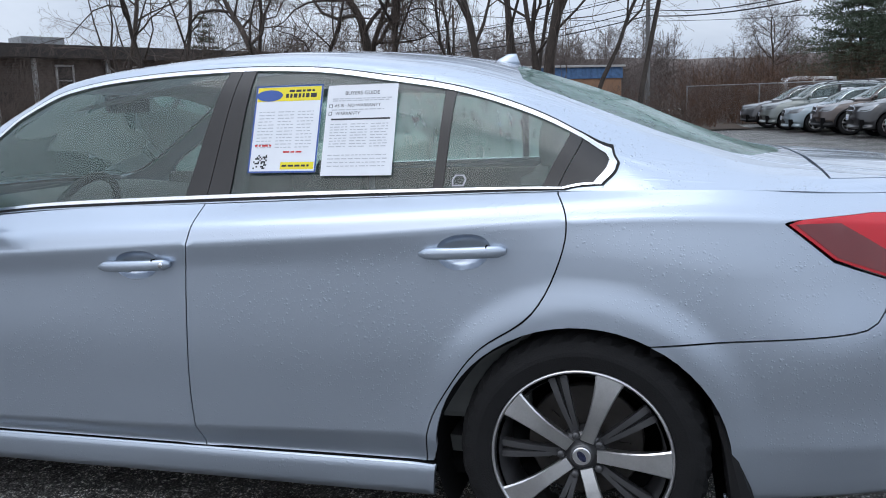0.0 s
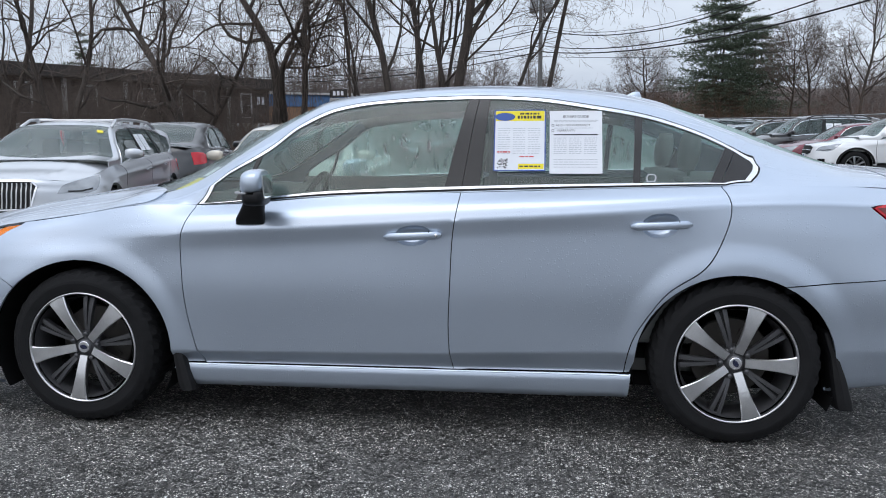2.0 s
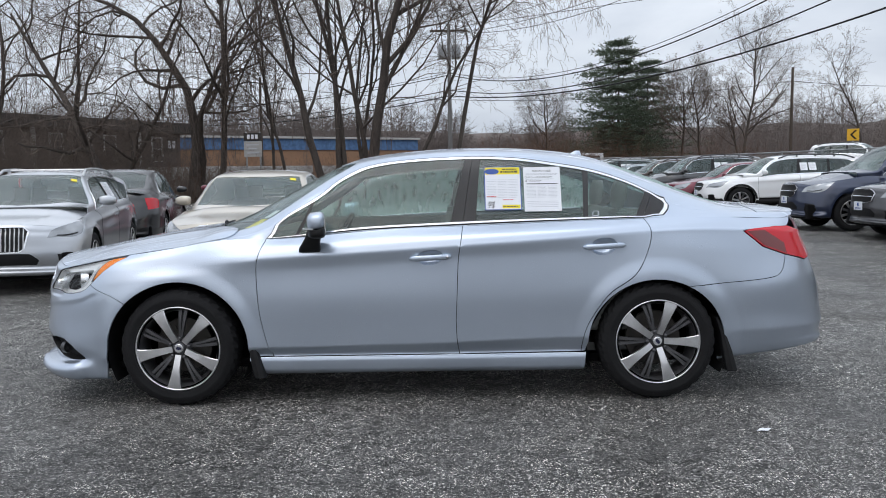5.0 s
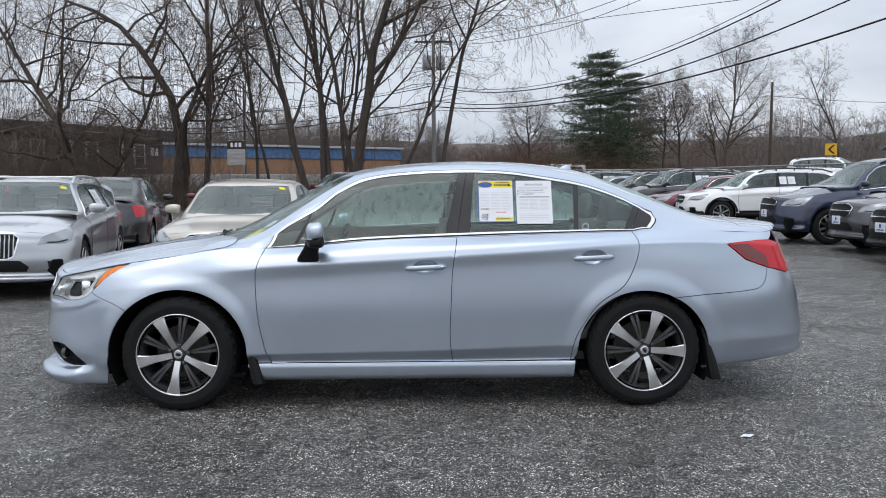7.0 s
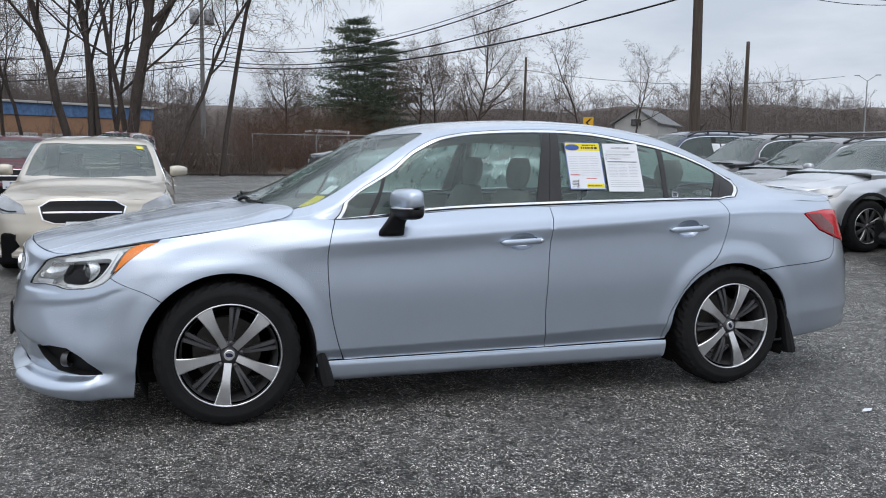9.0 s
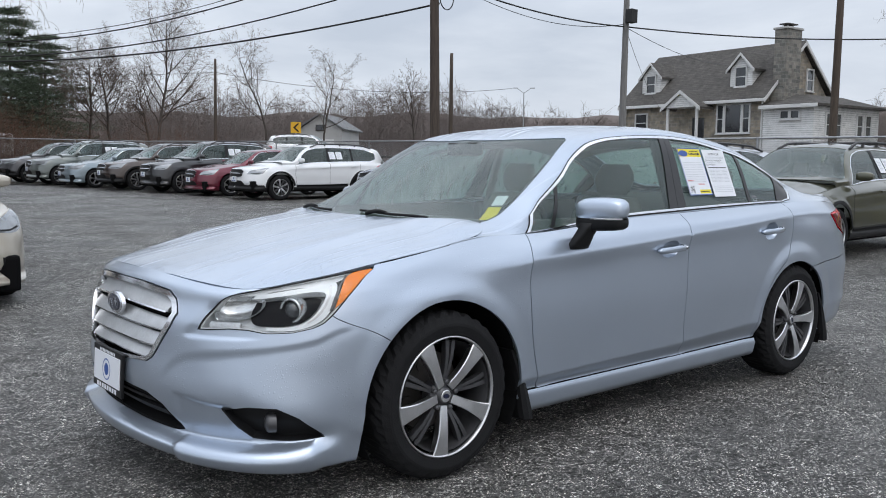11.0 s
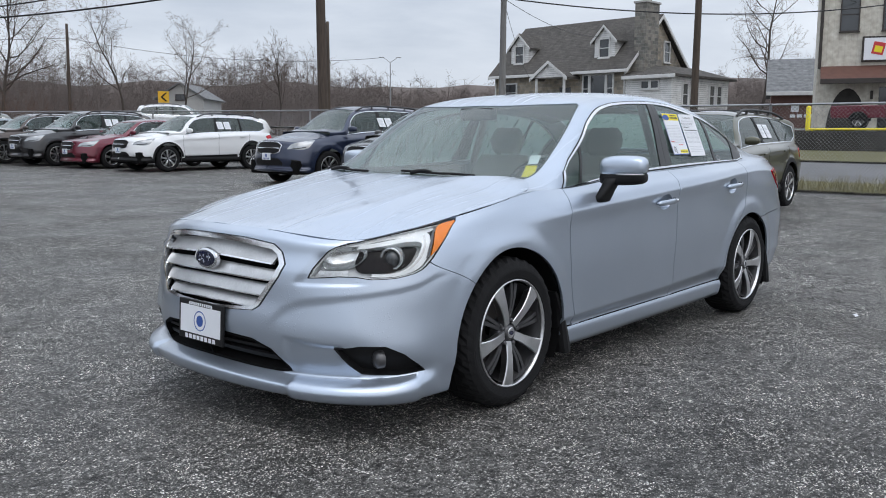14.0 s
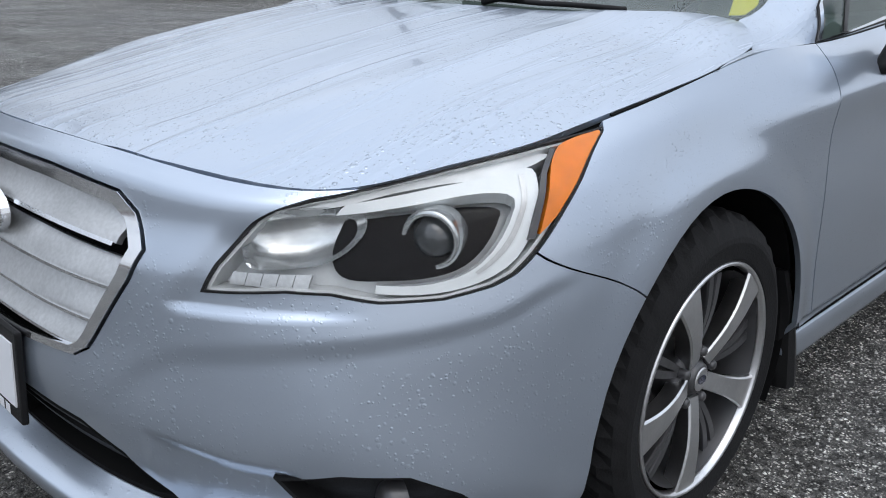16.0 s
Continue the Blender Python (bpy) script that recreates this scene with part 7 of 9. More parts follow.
def grow(rng, height, girth, stems=((0, 0),), spread=.55, droop=0.0, levels=4, kids=(9, 7, 6, 5), crown=.35, twist=.16, far=False, bend=(0, 0), vines=0):
    """Branches of a bare tree by level: rows of start, end and radii."""
    out = [[] for _ in range(levels)]

    def limb(p, d, length, r, lev):
        n = (9, 6, 4, 3, 3)[lev]
        pts, rad = [p], [r]
        d = d / np.linalg.norm(d)
        for i in range(n):
            t = (i + 1) / n
            pull = np.array([0, 0, (.10 if lev < 2 else 0) - droop * (lev - .5) * t if lev else .06])
            d = d + rng.normal(0, twist * (1 if lev else .55), 3) + pull
            if lev == 0 and t > .3:
                d = d + np.array([bend[0], 0, bend[1]]) * t
            d /= np.linalg.norm(d)
            p = p + d * length / n
            pts.append(p)
            rad.append(max(r * (1 - .78 * t), (.0075 if far else .005) if lev > 1 else .012))
        for i in range(n):
            out[lev].append((*pts[i], *pts[i + 1], rad[i], rad[i + 1]))
        if lev + 1 < levels:
            c = kids[lev]
            for j in range(c):
                t = (crown if lev == 0 else .2) + (1 - (crown if lev == 0 else .2)) * (j + rng.random()) / c
                i = min(int(t * n), n - 1)
                q = pts[i] + (pts[i + 1] - pts[i]) * (t * n - i)
                axis = pts[i + 1] - pts[i]
                axis /= np.linalg.norm(axis)
                side = np.cross(axis, rng.normal(0, 1, 3))
                side /= np.linalg.norm(side) + 1e-9
                nd = axis * (1 - spread) + side * spread * rng.uniform(.8, 1.4)
                limb(q, nd, length * rng.uniform(.36, .58) * (1.15 - .5 * t), rad[i] * rng.uniform(.42, .62), lev + 1)

    for sx, lean in stems:
        limb(np.array([sx, rng.uniform(-.2, .2), -.2]), np.array([lean, rng.uniform(-.08, .08), 1.0]), height * rng.uniform(.92, 1.05), girth, 0)
    # climbing vines: strands that hang from the limbs and sway
    for _ in range(vines):
        a = out[rng.integers(2)]
        q = np.array(a[rng.integers(len(a))][3:6])
        q = q + rng.normal(0, .12, 3)
        L = min(rng.uniform(1.0, 4.5), max(q[2] - .5, .5))
        for i in range(7):
            e = q + np.array([rng.normal(0, .09), rng.normal(0, .09), -L / 7])
            out[2].append((*q, *e, .011, .009))
            if i % 2:
                f = e + rng.normal(0, .22, 3)
                out[2].append((*e, *f, .007, .004))
            q = e
    return out


def bare_tree(name, label, x, y, height, girth, seed, group="bare trees", **kw):
    rng = np.random.default_rng(seed)
    seg = grow(rng, height, girth, **kw)
    tree = thing(name, label, "tree", pose(x, y, slope(x, y)), group)
    V, F = tube_mesh(seg[0], 9)
    under(fast_mesh("trunk", V, F, BARK), tree)
    V, F = tube_mesh(seg[1], 6)
    under(fast_mesh("branchwork", V, F, BARK), tree)
    fine = [s for lev in seg[2:] for s in lev]
    V, F = tube_mesh(fine, 3)
    under(fast_mesh("crown", V, F, TWIG), tree)
    return tree


# the stand behind the lot
stand_trees = (
    (-9.9, 34.0, 11.5, .27, dict(stems=((0, .03),), bend=(-.30, -.16), spread=.64, droop=.05, levels=5, kids=(12, 8, 6, 3), crown=.3, twist=.24, vines=120), "crooked vine-hung bare tree arching to one side"),
    (-9.7, 34.4, 10.5, .17, dict(stems=((0, .12),), bend=(.05, 0), spread=.60, droop=.05, levels=5, kids=(10, 7, 6, 3), crown=.4, twist=.26, vines=50), "crooked bare stem beside the arching tree"),
    (-8.3, 33.0, 15, .15, dict(stems=((0, .03),), spread=.42, droop=.03, levels=5, kids=(16, 8, 7, 4), crown=.2, twist=.16, vines=150), "slim bare tree shaggy with climbing vines"),
    (-3.05, 30.0, 15, .17, dict(stems=((0, -.20),), bend=(-.07, 0), spread=.42, levels=5, kids=(12, 8, 6, 4), crown=.25, vines=30), "bare tree with a long leaning stem"),
    (-2.75, 30.4, 15, .13, dict(stems=((0, -.06), (.35, .0)), spread=.38, levels=5, kids=(11, 8, 6, 4), crown=.25, vines=30), "bare tree with two upright stems"),
    (-2.0, 31.5, 15, .09, dict(stems=((0, .0), (.3, .02)), spread=.38, levels=5, kids=(10, 8, 6, 4), crown=.25), "pair of slim upright bare stems"),
    (-1.5, 30.0, 16, .24, dict(stems=((0, .07),), bend=(.07, 0), spread=.42, levels=5, kids=(13, 8, 6, 4), crown=.22, vines=40), "thick bare tree leaning out over the lot"),
    (-1.35, 30.3, 14, .12, dict(stems=((0, .10),), spread=.45, levels=5, kids=(12, 8, 6, 4), crown=.2), "forked bare stem beside the thick tree"),
    (.1, 30.0, 11, .10, dict(stems=((0, .05),), spread=.5, droop=.05, levels=5, kids=(13, 8, 6, 4), twist=.26), "small crooked bare tree with hanging twigs"),
    (-5.2, 33.0, 13, .08, dict(spread=.40, levels=5, kids=(12, 8, 6, 4), crown=.2), "slim bare tree behind the leaning one"),
    (-6.6, 37.0, 12, .09, dict(spread=.45, levels=5, kids=(12, 8, 6, 4), crown=.2), "slim bare tree in the thicket"),
    (-12.6, 31.5, 11, .22, dict(stems=((0, -.45),), bend=(-.08, .02), spread=.66, droop=.05, levels=5, kids=(11, 8, 6, 3), crown=.2, twist=.24, vines=80), "leaning bare tree with a long low limb"),
    (-13.2, 33.0, 8, .15, dict(stems=((0, .55),), bend=(.10, -.12), spread=.6, droop=.06, levels=5, kids=(12, 9, 7, 4), crown=.2, twist=.24, vines=60), "low bare limb sweeping through the thicket"),
    (-15.6, 36.0, 11, .14, dict(stems=((0, -.10),), spread=.6, droop=.04, levels=5, kids=(10, 7, 6, 3), crown=.2, twist=.24, vines=30), "bare tree with many limbs in the thicket"),
    (-19.0, 33.0, 12, .15, dict(stems=((0, .12), (-.5, -.25)), spread=.6, droop=.04, levels=5, kids=(9, 7, 6, 3), crown=.2, twist=.24, vines=30), "twin-stemmed bare tree in the thicket"),
    (-24.0, 36.0, 13, .18, dict(stems=((0, .05),), spread=.6, droop=.03, levels=5, kids=(9, 7, 6, 3), crown=.2, twist=.22), "bare tree at the thicket's end"),
    (2.0, 30.5, 15, .11, dict(stems=((0, .04),), spread=.62, droop=.34, levels=5, kids=(15, 11, 7, 4), crown=.45), "weeping bare tree with long hanging twigs"),
)
for i, (x, y, h, g, kw, lab) in enumerate(stand_trees):
    bare_tree("bare_tree", lab, x, y, h, g, 40 + i, "bare trees behind the lot", **kw)
# single trees across the field
for i, (x, y, h, g, kw, lab) in enumerate((
        (17.2, 120, 13.5, .25, dict(spread=.62, far=True, levels=5, kids=(22, 12, 7, 3), crown=.22), "broad bare tree across the field"),
        (37.6, 97, 16.5, .22, dict(spread=.50, far=True, levels=5, kids=(22, 10, 6, 3), crown=.22), "tall bare tree across the field"),
        (37.0, 110, 14, .22, dict(spread=.55, far=True, levels=5, kids=(20, 12, 7, 3)), "bare tree beside the pine"),
        (34.6, 113, 13, .22, dict(spread=.58, far=True, levels=5, kids=(20, 12, 7, 3)), "spreading bare tree behind the pine"),
        (40.5, 106, 11, .20, dict(spread=.55, far=True, levels=5, kids=(18, 11, 6, 3)), "low bare tree beside the pine"),
        (49.4, 92, 14, .18, dict(spread=.45, far=True, levels=5, kids=(12, 9, 5, 3)), "bare tree behind the road sign"),
        (56.0, 90, 12, .16, dict(spread=.45, far=True, levels=5, kids=(12, 8, 5, 3)), "small bare tree behind the road sign"),
        (61.0, 78, 10, .14, dict(spread=.30, far=True, levels=5, kids=(12, 8, 5, 3)), "narrow bare tree by the road"),
        (84.0, 30, 14, .22, dict(spread=.55, far=True, levels=5, kids=(12, 9, 5, 3)), "bare tree behind the stone house"))):
    bare_tree("bare_tree", lab, x, y, h, g, 80 + i, "bare trees across the field", **kw)


def needle_tree(name, label, x, y, height, width, seed, mat, tufts, open_=.5):
    """A conifer: trunk, whorls of boughs, and tufts of needle blades along them."""
    rng = np.random.default_rng(seed)
    tree = thing(name, label, "tree", pose(x, y, slope(x, y)))
    segs = [(0, 0, height * i / 10, 0, 0, height * (i + 1) / 10, .03 * height * (1 - i / 10.5) * .5, .03 * height * (1 - (i + 1) / 10.5) * .5) for i in range(10)]
    V, F = tube_mesh(segs, 8)
    under(fast_mesh("trunk", V, F, BARK), tree)
    boughs, blades = [], []
    for _ in range(tufts):
        tier = int(rng.integers(13))
        t = .13 + .86 * (tier + .5 + rng.normal(0, .10)) / 13
        t = min(max(t, .1), .99)
        a = rng.uniform(0, 2 * np.pi)
        # boughs of one tier differ in reach round the trunk
        reach = width * (1 - t) ** .52 * (.62 + .38 * math.sin(a * 2 + tier * 2.4)) * rng.uniform(.7, 1.05) + .2
        p = np.array([0, 0, height * t])
        tip = p + np.array([math.cos(a) * reach, math.sin(a) * reach, reach * rng.uniform(-.12, .22)])
        boughs.append((*p, *tip, .05 * (1.1 - t), .012))
        n = int(20 * reach / width * 3) + 8
        for k in range(n):
            f = rng.uniform(.35, 1.05)
            c = p + (tip - p) * f + rng.normal(0, .10 * reach + .12, 3) * [1, 1, .20]
            d = rng.normal(0, 1, 3) + (tip - p) / (reach + .1) * .9 + [0, 0, .25]
            d *= rng.uniform(.25, .6) * height / 20 / np.linalg.norm(d)
            blades.append((*c, *(c + d), .062 * height / 20, .012))
    V, F = tube_mesh(boughs, 5)
    under(fast_mesh("bough_frame", V, F, BARK), tree)
    V, F = tube_mesh(blades, 3)
    under(fast_mesh("crown", V, F, mat), tree)
    return tree


needle_tree("pine_tree", "tall dark green pine with open tiered boughs", 29.2, 128, 21.5, 12.5, 5, NEEDLES, 620)
needle_tree("pine_tree", "lower second pine grown into the tall one", 33.2, 126, 18.0, 10.5, 15, NEEDLES, 420)
needle_tree("pine_tree", "far dark green pine over the low building", -58.0, 105, 15, 4.5, 6, NEEDLES, 110)
for i in range(6):
    needle_tree("cedar_tree", "narrow dull green cedar in a hedge row", 24.2 + i * 1.0, 118 + (i % 2), 7.0 + (i * 37 % 5) * .5, 1.1, 20 + i, CEDAR, 60)


def thicket(name, label, places, n, height, mat, seed, category="brush", arch=.5):
    """Many thin arching stems."""
    rng = np.random.default_rng(seed)
    segs = []
    for _ in range(n):
        x0, x1, y0, y1, hh = places[rng.integers(len(places))]
        x, y = rng.uniform(x0, x1), rng.uniform(y0, y1)
        p = np.array([x, y, slope(x, y)])
        d = np.array([rng.normal(0, .35), rng.normal(0, .35), 1.0])
        L = height * hh * rng.uniform(.4, 1.15)
        r = rng.uniform(.005, .016)
        k = 6
        for i in range(k):
            d = d + rng.normal(0, .16, 3) + [0, 0, -arch * .35 * i / k]
            d /= np.linalg.norm(d)
            q = p + d * L / k
            segs.append((*p, *q, r * (1 - i / k * .8), r * (1 - (i + 1) / k * .8)))
            if i > 1:
                for _k in range(2):
                    e = d + rng.normal(0, .6, 3)
                    segs.append((*q, *(q + e * L * .10), r * .4, .002))
            p = q
    V, F = tube_mesh(segs, 3)
    return tagged(fast_mesh(name, V, F, mat), label, category, kind="stuff")


thicket("brush", "tangled grey-brown brush along the lot's edge", ((-32, -12, 31, 37, 1.3), (-12, 4, 31, 35, .5), (-40, -14, 33, 44, 1.4), (-24, -12, 36, 46, 1.2)), 5200, 3.4, TWIG, 3)
thicket("russet_brush", "russet thicket of bare shrubs beyond the lot", ((4, 9.5, 37.5, 47, 1.0), (6, 30, 60, 75, 1.2), (-12, 5, 33, 37, .6)), 3000, 3.2, TWIG_RED, 4)


def far_woods():
    """Bare woods closing the distance all round: low along the field, taller behind the warehouse."""
    rng = np.random.default_rng(21)
    segs = []

    def sapling(x, y, h, fork):
        base = np.array([x, y, 0.0])
        top = base + [rng.normal(0, .6), rng.normal(0, .6), h]
        w = .035 + .0045 * h
        segs.append((*base, *top, w, .02))
        for k in range(fork):
            t = rng.uniform(.25, .98)
            p = base + (top - base) * t
            d = np.array([rng.normal(0, .8), rng.normal(0, .8), rng.uniform(.2, 1.0)])
            d *= h * .26 * (1.25 - .8 * t) / np.linalg.norm(d) * rng.uniform(.6, 1.3)
            segs.append((*p, *(p + d), .03, .014))
            for _k in range(6):
                e = d * .35 + rng.normal(0, h * .06, 3)
                f = p + d * rng.uniform(.2, 1)
                segs.append((*f, *(f + e), .020, .009))

    for _ in range(4200):
        a = rng.uniform(-1.3, 1.45)
        dist = rng.uniform(140, 270)
        h = rng.uniform(7, 13) * (1 + .18 * math.sin(a * 7) + .12 * math.sin(a * 23)) * (1 + .35 * (dist - 140) / 130)
        sapling(dist * math.sin(a + .35), dist * math.cos(a + .35), h, 12)
    for _ in range(150):
        sapling(rng.uniform(-28, 4), rng.uniform(84, 112), rng.uniform(6, 11), 18)
    V, F = tube_mesh(segs, 3)
    tagged(fast_mesh("far_woods", V, F, WOODS), "grey-brown bare woods in the distance", "woods", kind="stuff")
    # the low wooded ridge behind them
    V, F = [], []
    n = 140
    for i in range(n + 1):
        a = -2.4 + 4.6 * i / n + .3
        hgt = 19 + 2 * min(max((a - .4) / .4, 0), 1) + 4 * noise.noise((a * 3, 0, 2)) + 2.5 * noise.noise((a * 14, 3, 2))
        for dd, z in ((285, -2), (290, hgt * .7), (330, hgt)):
            V.append((dd * math.sin(a), dd * math.cos(a), z))
    for i in range(n):
        for k in range(2):
            F.append((i * 3 + k, i * 3 + k + 1, i * 3 + 3 + k + 1, i * 3 + 3 + k))
    tagged(mesh_object("backdrop_ridge", V, F, WOODS), "low wooded ridge on the skyline", "hills", kind="structure")


far_woods()


# ---- poles and lines ----
def utility_pole(label, x, y, height, r=.15, lean=(0, 0), kit=(), mat=None):
    p = thing("utility_pole", label, "utility pole", pose(x, y, slope(x, y), lean[1], lean[0], 0), "utility poles")
    bm = bmesh.new()
    lathe(bm, [(r * (1 - .35 * i / 6), height * i / 6 - .3) for i in range(7)] + [(.001, height - .28)], 12)
    part("post", bm, mat or POLE, p, smooth=True)
    for kind, z in kit:
        bm = bmesh.new()
        if kind == "can":
            lathe(bm, [(.001, 0), (.26, 0), (.28, .05), (.28, .75), (.24, .85), (.05, .88), (.001, .88)], 20, pose(.42, 0, z))
            lathe(bm, [(.001, 0), (.24, 0), (.26, .05), (.26, .75), (.22, .85), (.05, .88), (.001, .88)], 20, pose(-.40, 0, z))
            part("transformer", bm, STEEL, p, "grey can transformer", smooth=True)
        elif kind == "arm":
            box(bm, 2.3, .1, .12, pose(0, .12, z), .01)
            part("cross_arm", bm, POLE, p)
            for k in (-1, -.5, .5, 1):
                b2 = bmesh.new()
                lathe(b2, [(.015, 0), (.05, .05), (.035, .08), (.05, .11), (.02, .15)], 10, pose(k, .12, z + .05))
                part("insulator", b2, STEEL, p, smooth=True)
        elif kind == "box":
            box(bm, .35, .3, .5, pose(0, -.25, z), .02)
            part("splice_box", bm, CABLE, p)
        elif kind == "coil":
            rows = []
            for k in range(28):
                a = 2 * math.pi * k / 28
                rows.append((.35 + .28 * math.cos(a), -.18, z + .38 * math.sin(a)))
            for a, b in zip(rows, rows[1:] + rows[:1]):
                tube(bm, a, b, .018, .018, 5, False)
            part("cable_coil", bm, CABLE, p)
    return p


def cable(a, b, sag, r=.018, label="black overhead line between poles"):
    a, b = Vector(a), Vector(b)
    n = 24
    pts = [a.lerp(b, i / n) - Vector((0, 0, sag * 4 * (i / n) * (1 - i / n))) for i in range(n + 1)]
    side = (b - a).cross(Vector((0, 0, 1))).normalized()
    bm = bmesh.new()
    loft(bm, [oval(p, r, r, side, (0, 0, 1), 5) for p in pts])
    return tagged(part("overhead_line", bm, CABLE, None, smooth=True), label, "cable", "overhead lines")


utility_pole("tall wooden pole with cable coil beside the fence", 15.2, 18.35, 11.2, .175, (-1.0, 0), (("box", 6.75), ("coil", 6.2)))
utility_pole("pale wooden pole across the road", 24.28, 18.1, 9.2, .15, (.4, 0), (("box", 6.3),), GREY_POLE)
utility_pole("dark wooden pole near the stone house", 31.43, 13.33, 11.5, .17, (.5, 0))
utility_pole("short wooden pole beyond the fence", 26.85, 31.13, 6.5, .13)
utility_pole("wooden pole in the field with climbing vine", 32.5, 70.7, 9.9, .17, (.6, 0))
utility_pole("grey pole with transformer cans behind the bare trees", 2.1, 47.0, 10.3, .15, (0, 0), (("can", 7.9), ("arm", 9.6)), GREY_POLE)
utility_pole("thin pole behind the thicket", -12.5, 62.0, 9.0, .12)
hi = Vector((15.3, 18.35, 6.98))
for za, zb, sag, r in ((6.25, 6.21, 1.05, .032), (7.35, 6.56, 1.5, .026), (8.64, 7.46, 2.0, .026), (8.83, 7.60, 2.0, .014), (10.6, 10.0, 1.7, .014), (10.25, 9.9, 1.05, .014), (10.4, 10.1, .6, .012), (7.0, 10.25, .0, .012)):
    cable((15.3, 18.35, za), (2.1, 47, zb), sag, r)
    cable((2.1, 47, zb), (-26, 63, zb), 1.0, r)
for dz, b, sag, r in ((0, (24.28, 18.1, 6.5), .25, .028), (.1, (24.28, 18.1, 6.6), .6, .012), (.6, (31.43, 13.33, 9.6), .8, .012), (1.9, (31.43, 13.33, 10.6), .6, .012)):
    cable(hi + Vector((0, 0, dz)), b, sag, r)
for b, sag, r in (((46.5, 6.5, 8.3), .8, .028), ((51, 29, 8.2), .5, .012), ((48, 33, 5.0), .5, .010)):
    cable((24.28, 18.1, 6.5), b, sag, r)
cable((31.43, 13.33, 10.4), (62, 12, 9.6), 1.0, .014)
cable((32.5, 70.7, 9.3), (60, 60, 9.0), 1.0, .02)
cable((32.5, 70.7, 9.3), (-12.5, 62, 8.6), 1.4, .02)


def chevron_sign():
    s = thing("road_sign", "yellow road sign with a black arrow on a post", "road sign", pose(24.7, 43.1, slope(24.7, 43.1) - .22, 0, 0, -28))
    bm = bmesh.new()
    box(bm, .07, .05, 2.9, pose(0, .04, 1.45), .005)
    part("post", bm, STEEL, s)
    bm = bmesh.new()
    box(bm, .62, .02, .66, pose(0, 0, 2.75), .01)
    part("panel", bm, SIGN_YELLOW, s)
    bm = bmesh.new()
    for f in ([(.09, 3.0), (.21, 3.0), (-.04, 2.75), (-.17, 2.75)], [(-.17, 2.75), (-.04, 2.75), (.21, 2.50), (.09, 2.50)]):
        bm.faces.new([bm.verts.new((x, -.016, z)) for x, z in f])
    part("arrow", bm, BLACK, s)


chevron_sign()


def street_lamp():
    s = thing("street_lamp", "twin-headed grey street lamp far across the road", "street lamp", pose(90, 87.7, 1.0))
    bm = bmesh.new()
    tube(bm, (0, 0, 0), (0, 0, 11), .12, .07, 8)
    part("post", bm, STEEL, s)
    for k in (-1, 1):
        bm = bmesh.new()
        tube(bm, (0, 0, 10.9), (k * .7, -k * .7, 11.6), .05, .05, 6)
        box(bm, .7, .28, .12, pose(k * .9, -k * .9, 11.66, 0, 0, -45), .03)
        part("lamp_head", bm, STEEL, s)


street_lamp()


# ---- fence ----
def fence():
    f = thing("chain_link_fence", "chain-link fence with steel rails and posts", "fence")
    path = [(14.3, -14.0), (14.3, 4.0), (14.5, 21.0), (13.2, 37.5), (4.0, 38.5)]
    H = 1.75
    wire = []
    for (x0, y0), (x1, y1) in zip(path, path[1:]):
        L = math.hypot(x1 - x0, y1 - y0)
        n = max(1, round(L / 3.0))
        for i in range(n + 1):
            x, y = x0 + (x1 - x0) * i / n, y0 + (y1 - y0) * i / n
            bm = bmesh.new()
            z = slope(x, y)
            tube(bm, (x, y, z - .1), (x, y, z + H + .03), .030, .030, 8)
            part("post", bm, STEEL, f)
        bm = bmesh.new()
        for i in range(n):
            a, b = ((x0 + (x1 - x0) * k / n, y0 + (y1 - y0) * k / n) for k in (i, i + 1))
            tube(bm, (*a, slope(*a) + H), (*b, slope(*b) + H), .021, .021, 8)
        part("top_rail", bm, STEEL, f)
        step = .075
        m = int(L / step)
        for i in range(-int(H / step), m):
            for sgn in (1, -1):
                a0, a1 = i * step, i * step + H
                lo, hi_ = max(a0, 0), min(a1, L)
                if hi_ - lo < .05:
                    continue
                def at(s):
                    x, y = x0 + (x1 - x0) * s / L, y0 + (y1 - y0) * s / L
                    h = (s - a0) if sgn > 0 else H - (s - a0)
                    return (x, y, slope(x, y) + h)
                wire.append((*at(lo), *at(hi_), .0022, .0022))
    V, F = tube_mesh(wire, 3)
    o = under(fast_mesh("wire_mesh", V, F, STEEL), f)
    tagged(o, kind="stuff")


fence()


def yellow_rail():
    s = thing("barrier_rail", "yellow painted barrier rail across the road", "barrier")
    bm = bmesh.new()
    tube(bm, (31.85, -6.0, 1.50), (31.85, 8.7, 1.50), .045, .045, 8)
    part("rail", bm, YELLOW, s)
    for y in (-4.5, -.2, 4.1, 8.6):
        bm = bmesh.new()
        tube(bm, (31.85, y, 1.40), (31.85, y, 1.53), .05, .05, 10)
        part("post", bm, YELLOW, s)

    b = thing("bollard", "yellow painted steel bollard on the forecourt", "bollard", pose(35.0, 9.75, 1.45))
    bm = bmesh.new()
    lathe(bm, [(.10, -.1), (.10, 1.0), (.07, 1.06), (.001, 1.08)], 14)
    part("post", bm, YELLOW, b, smooth=True)


yellow_rail()


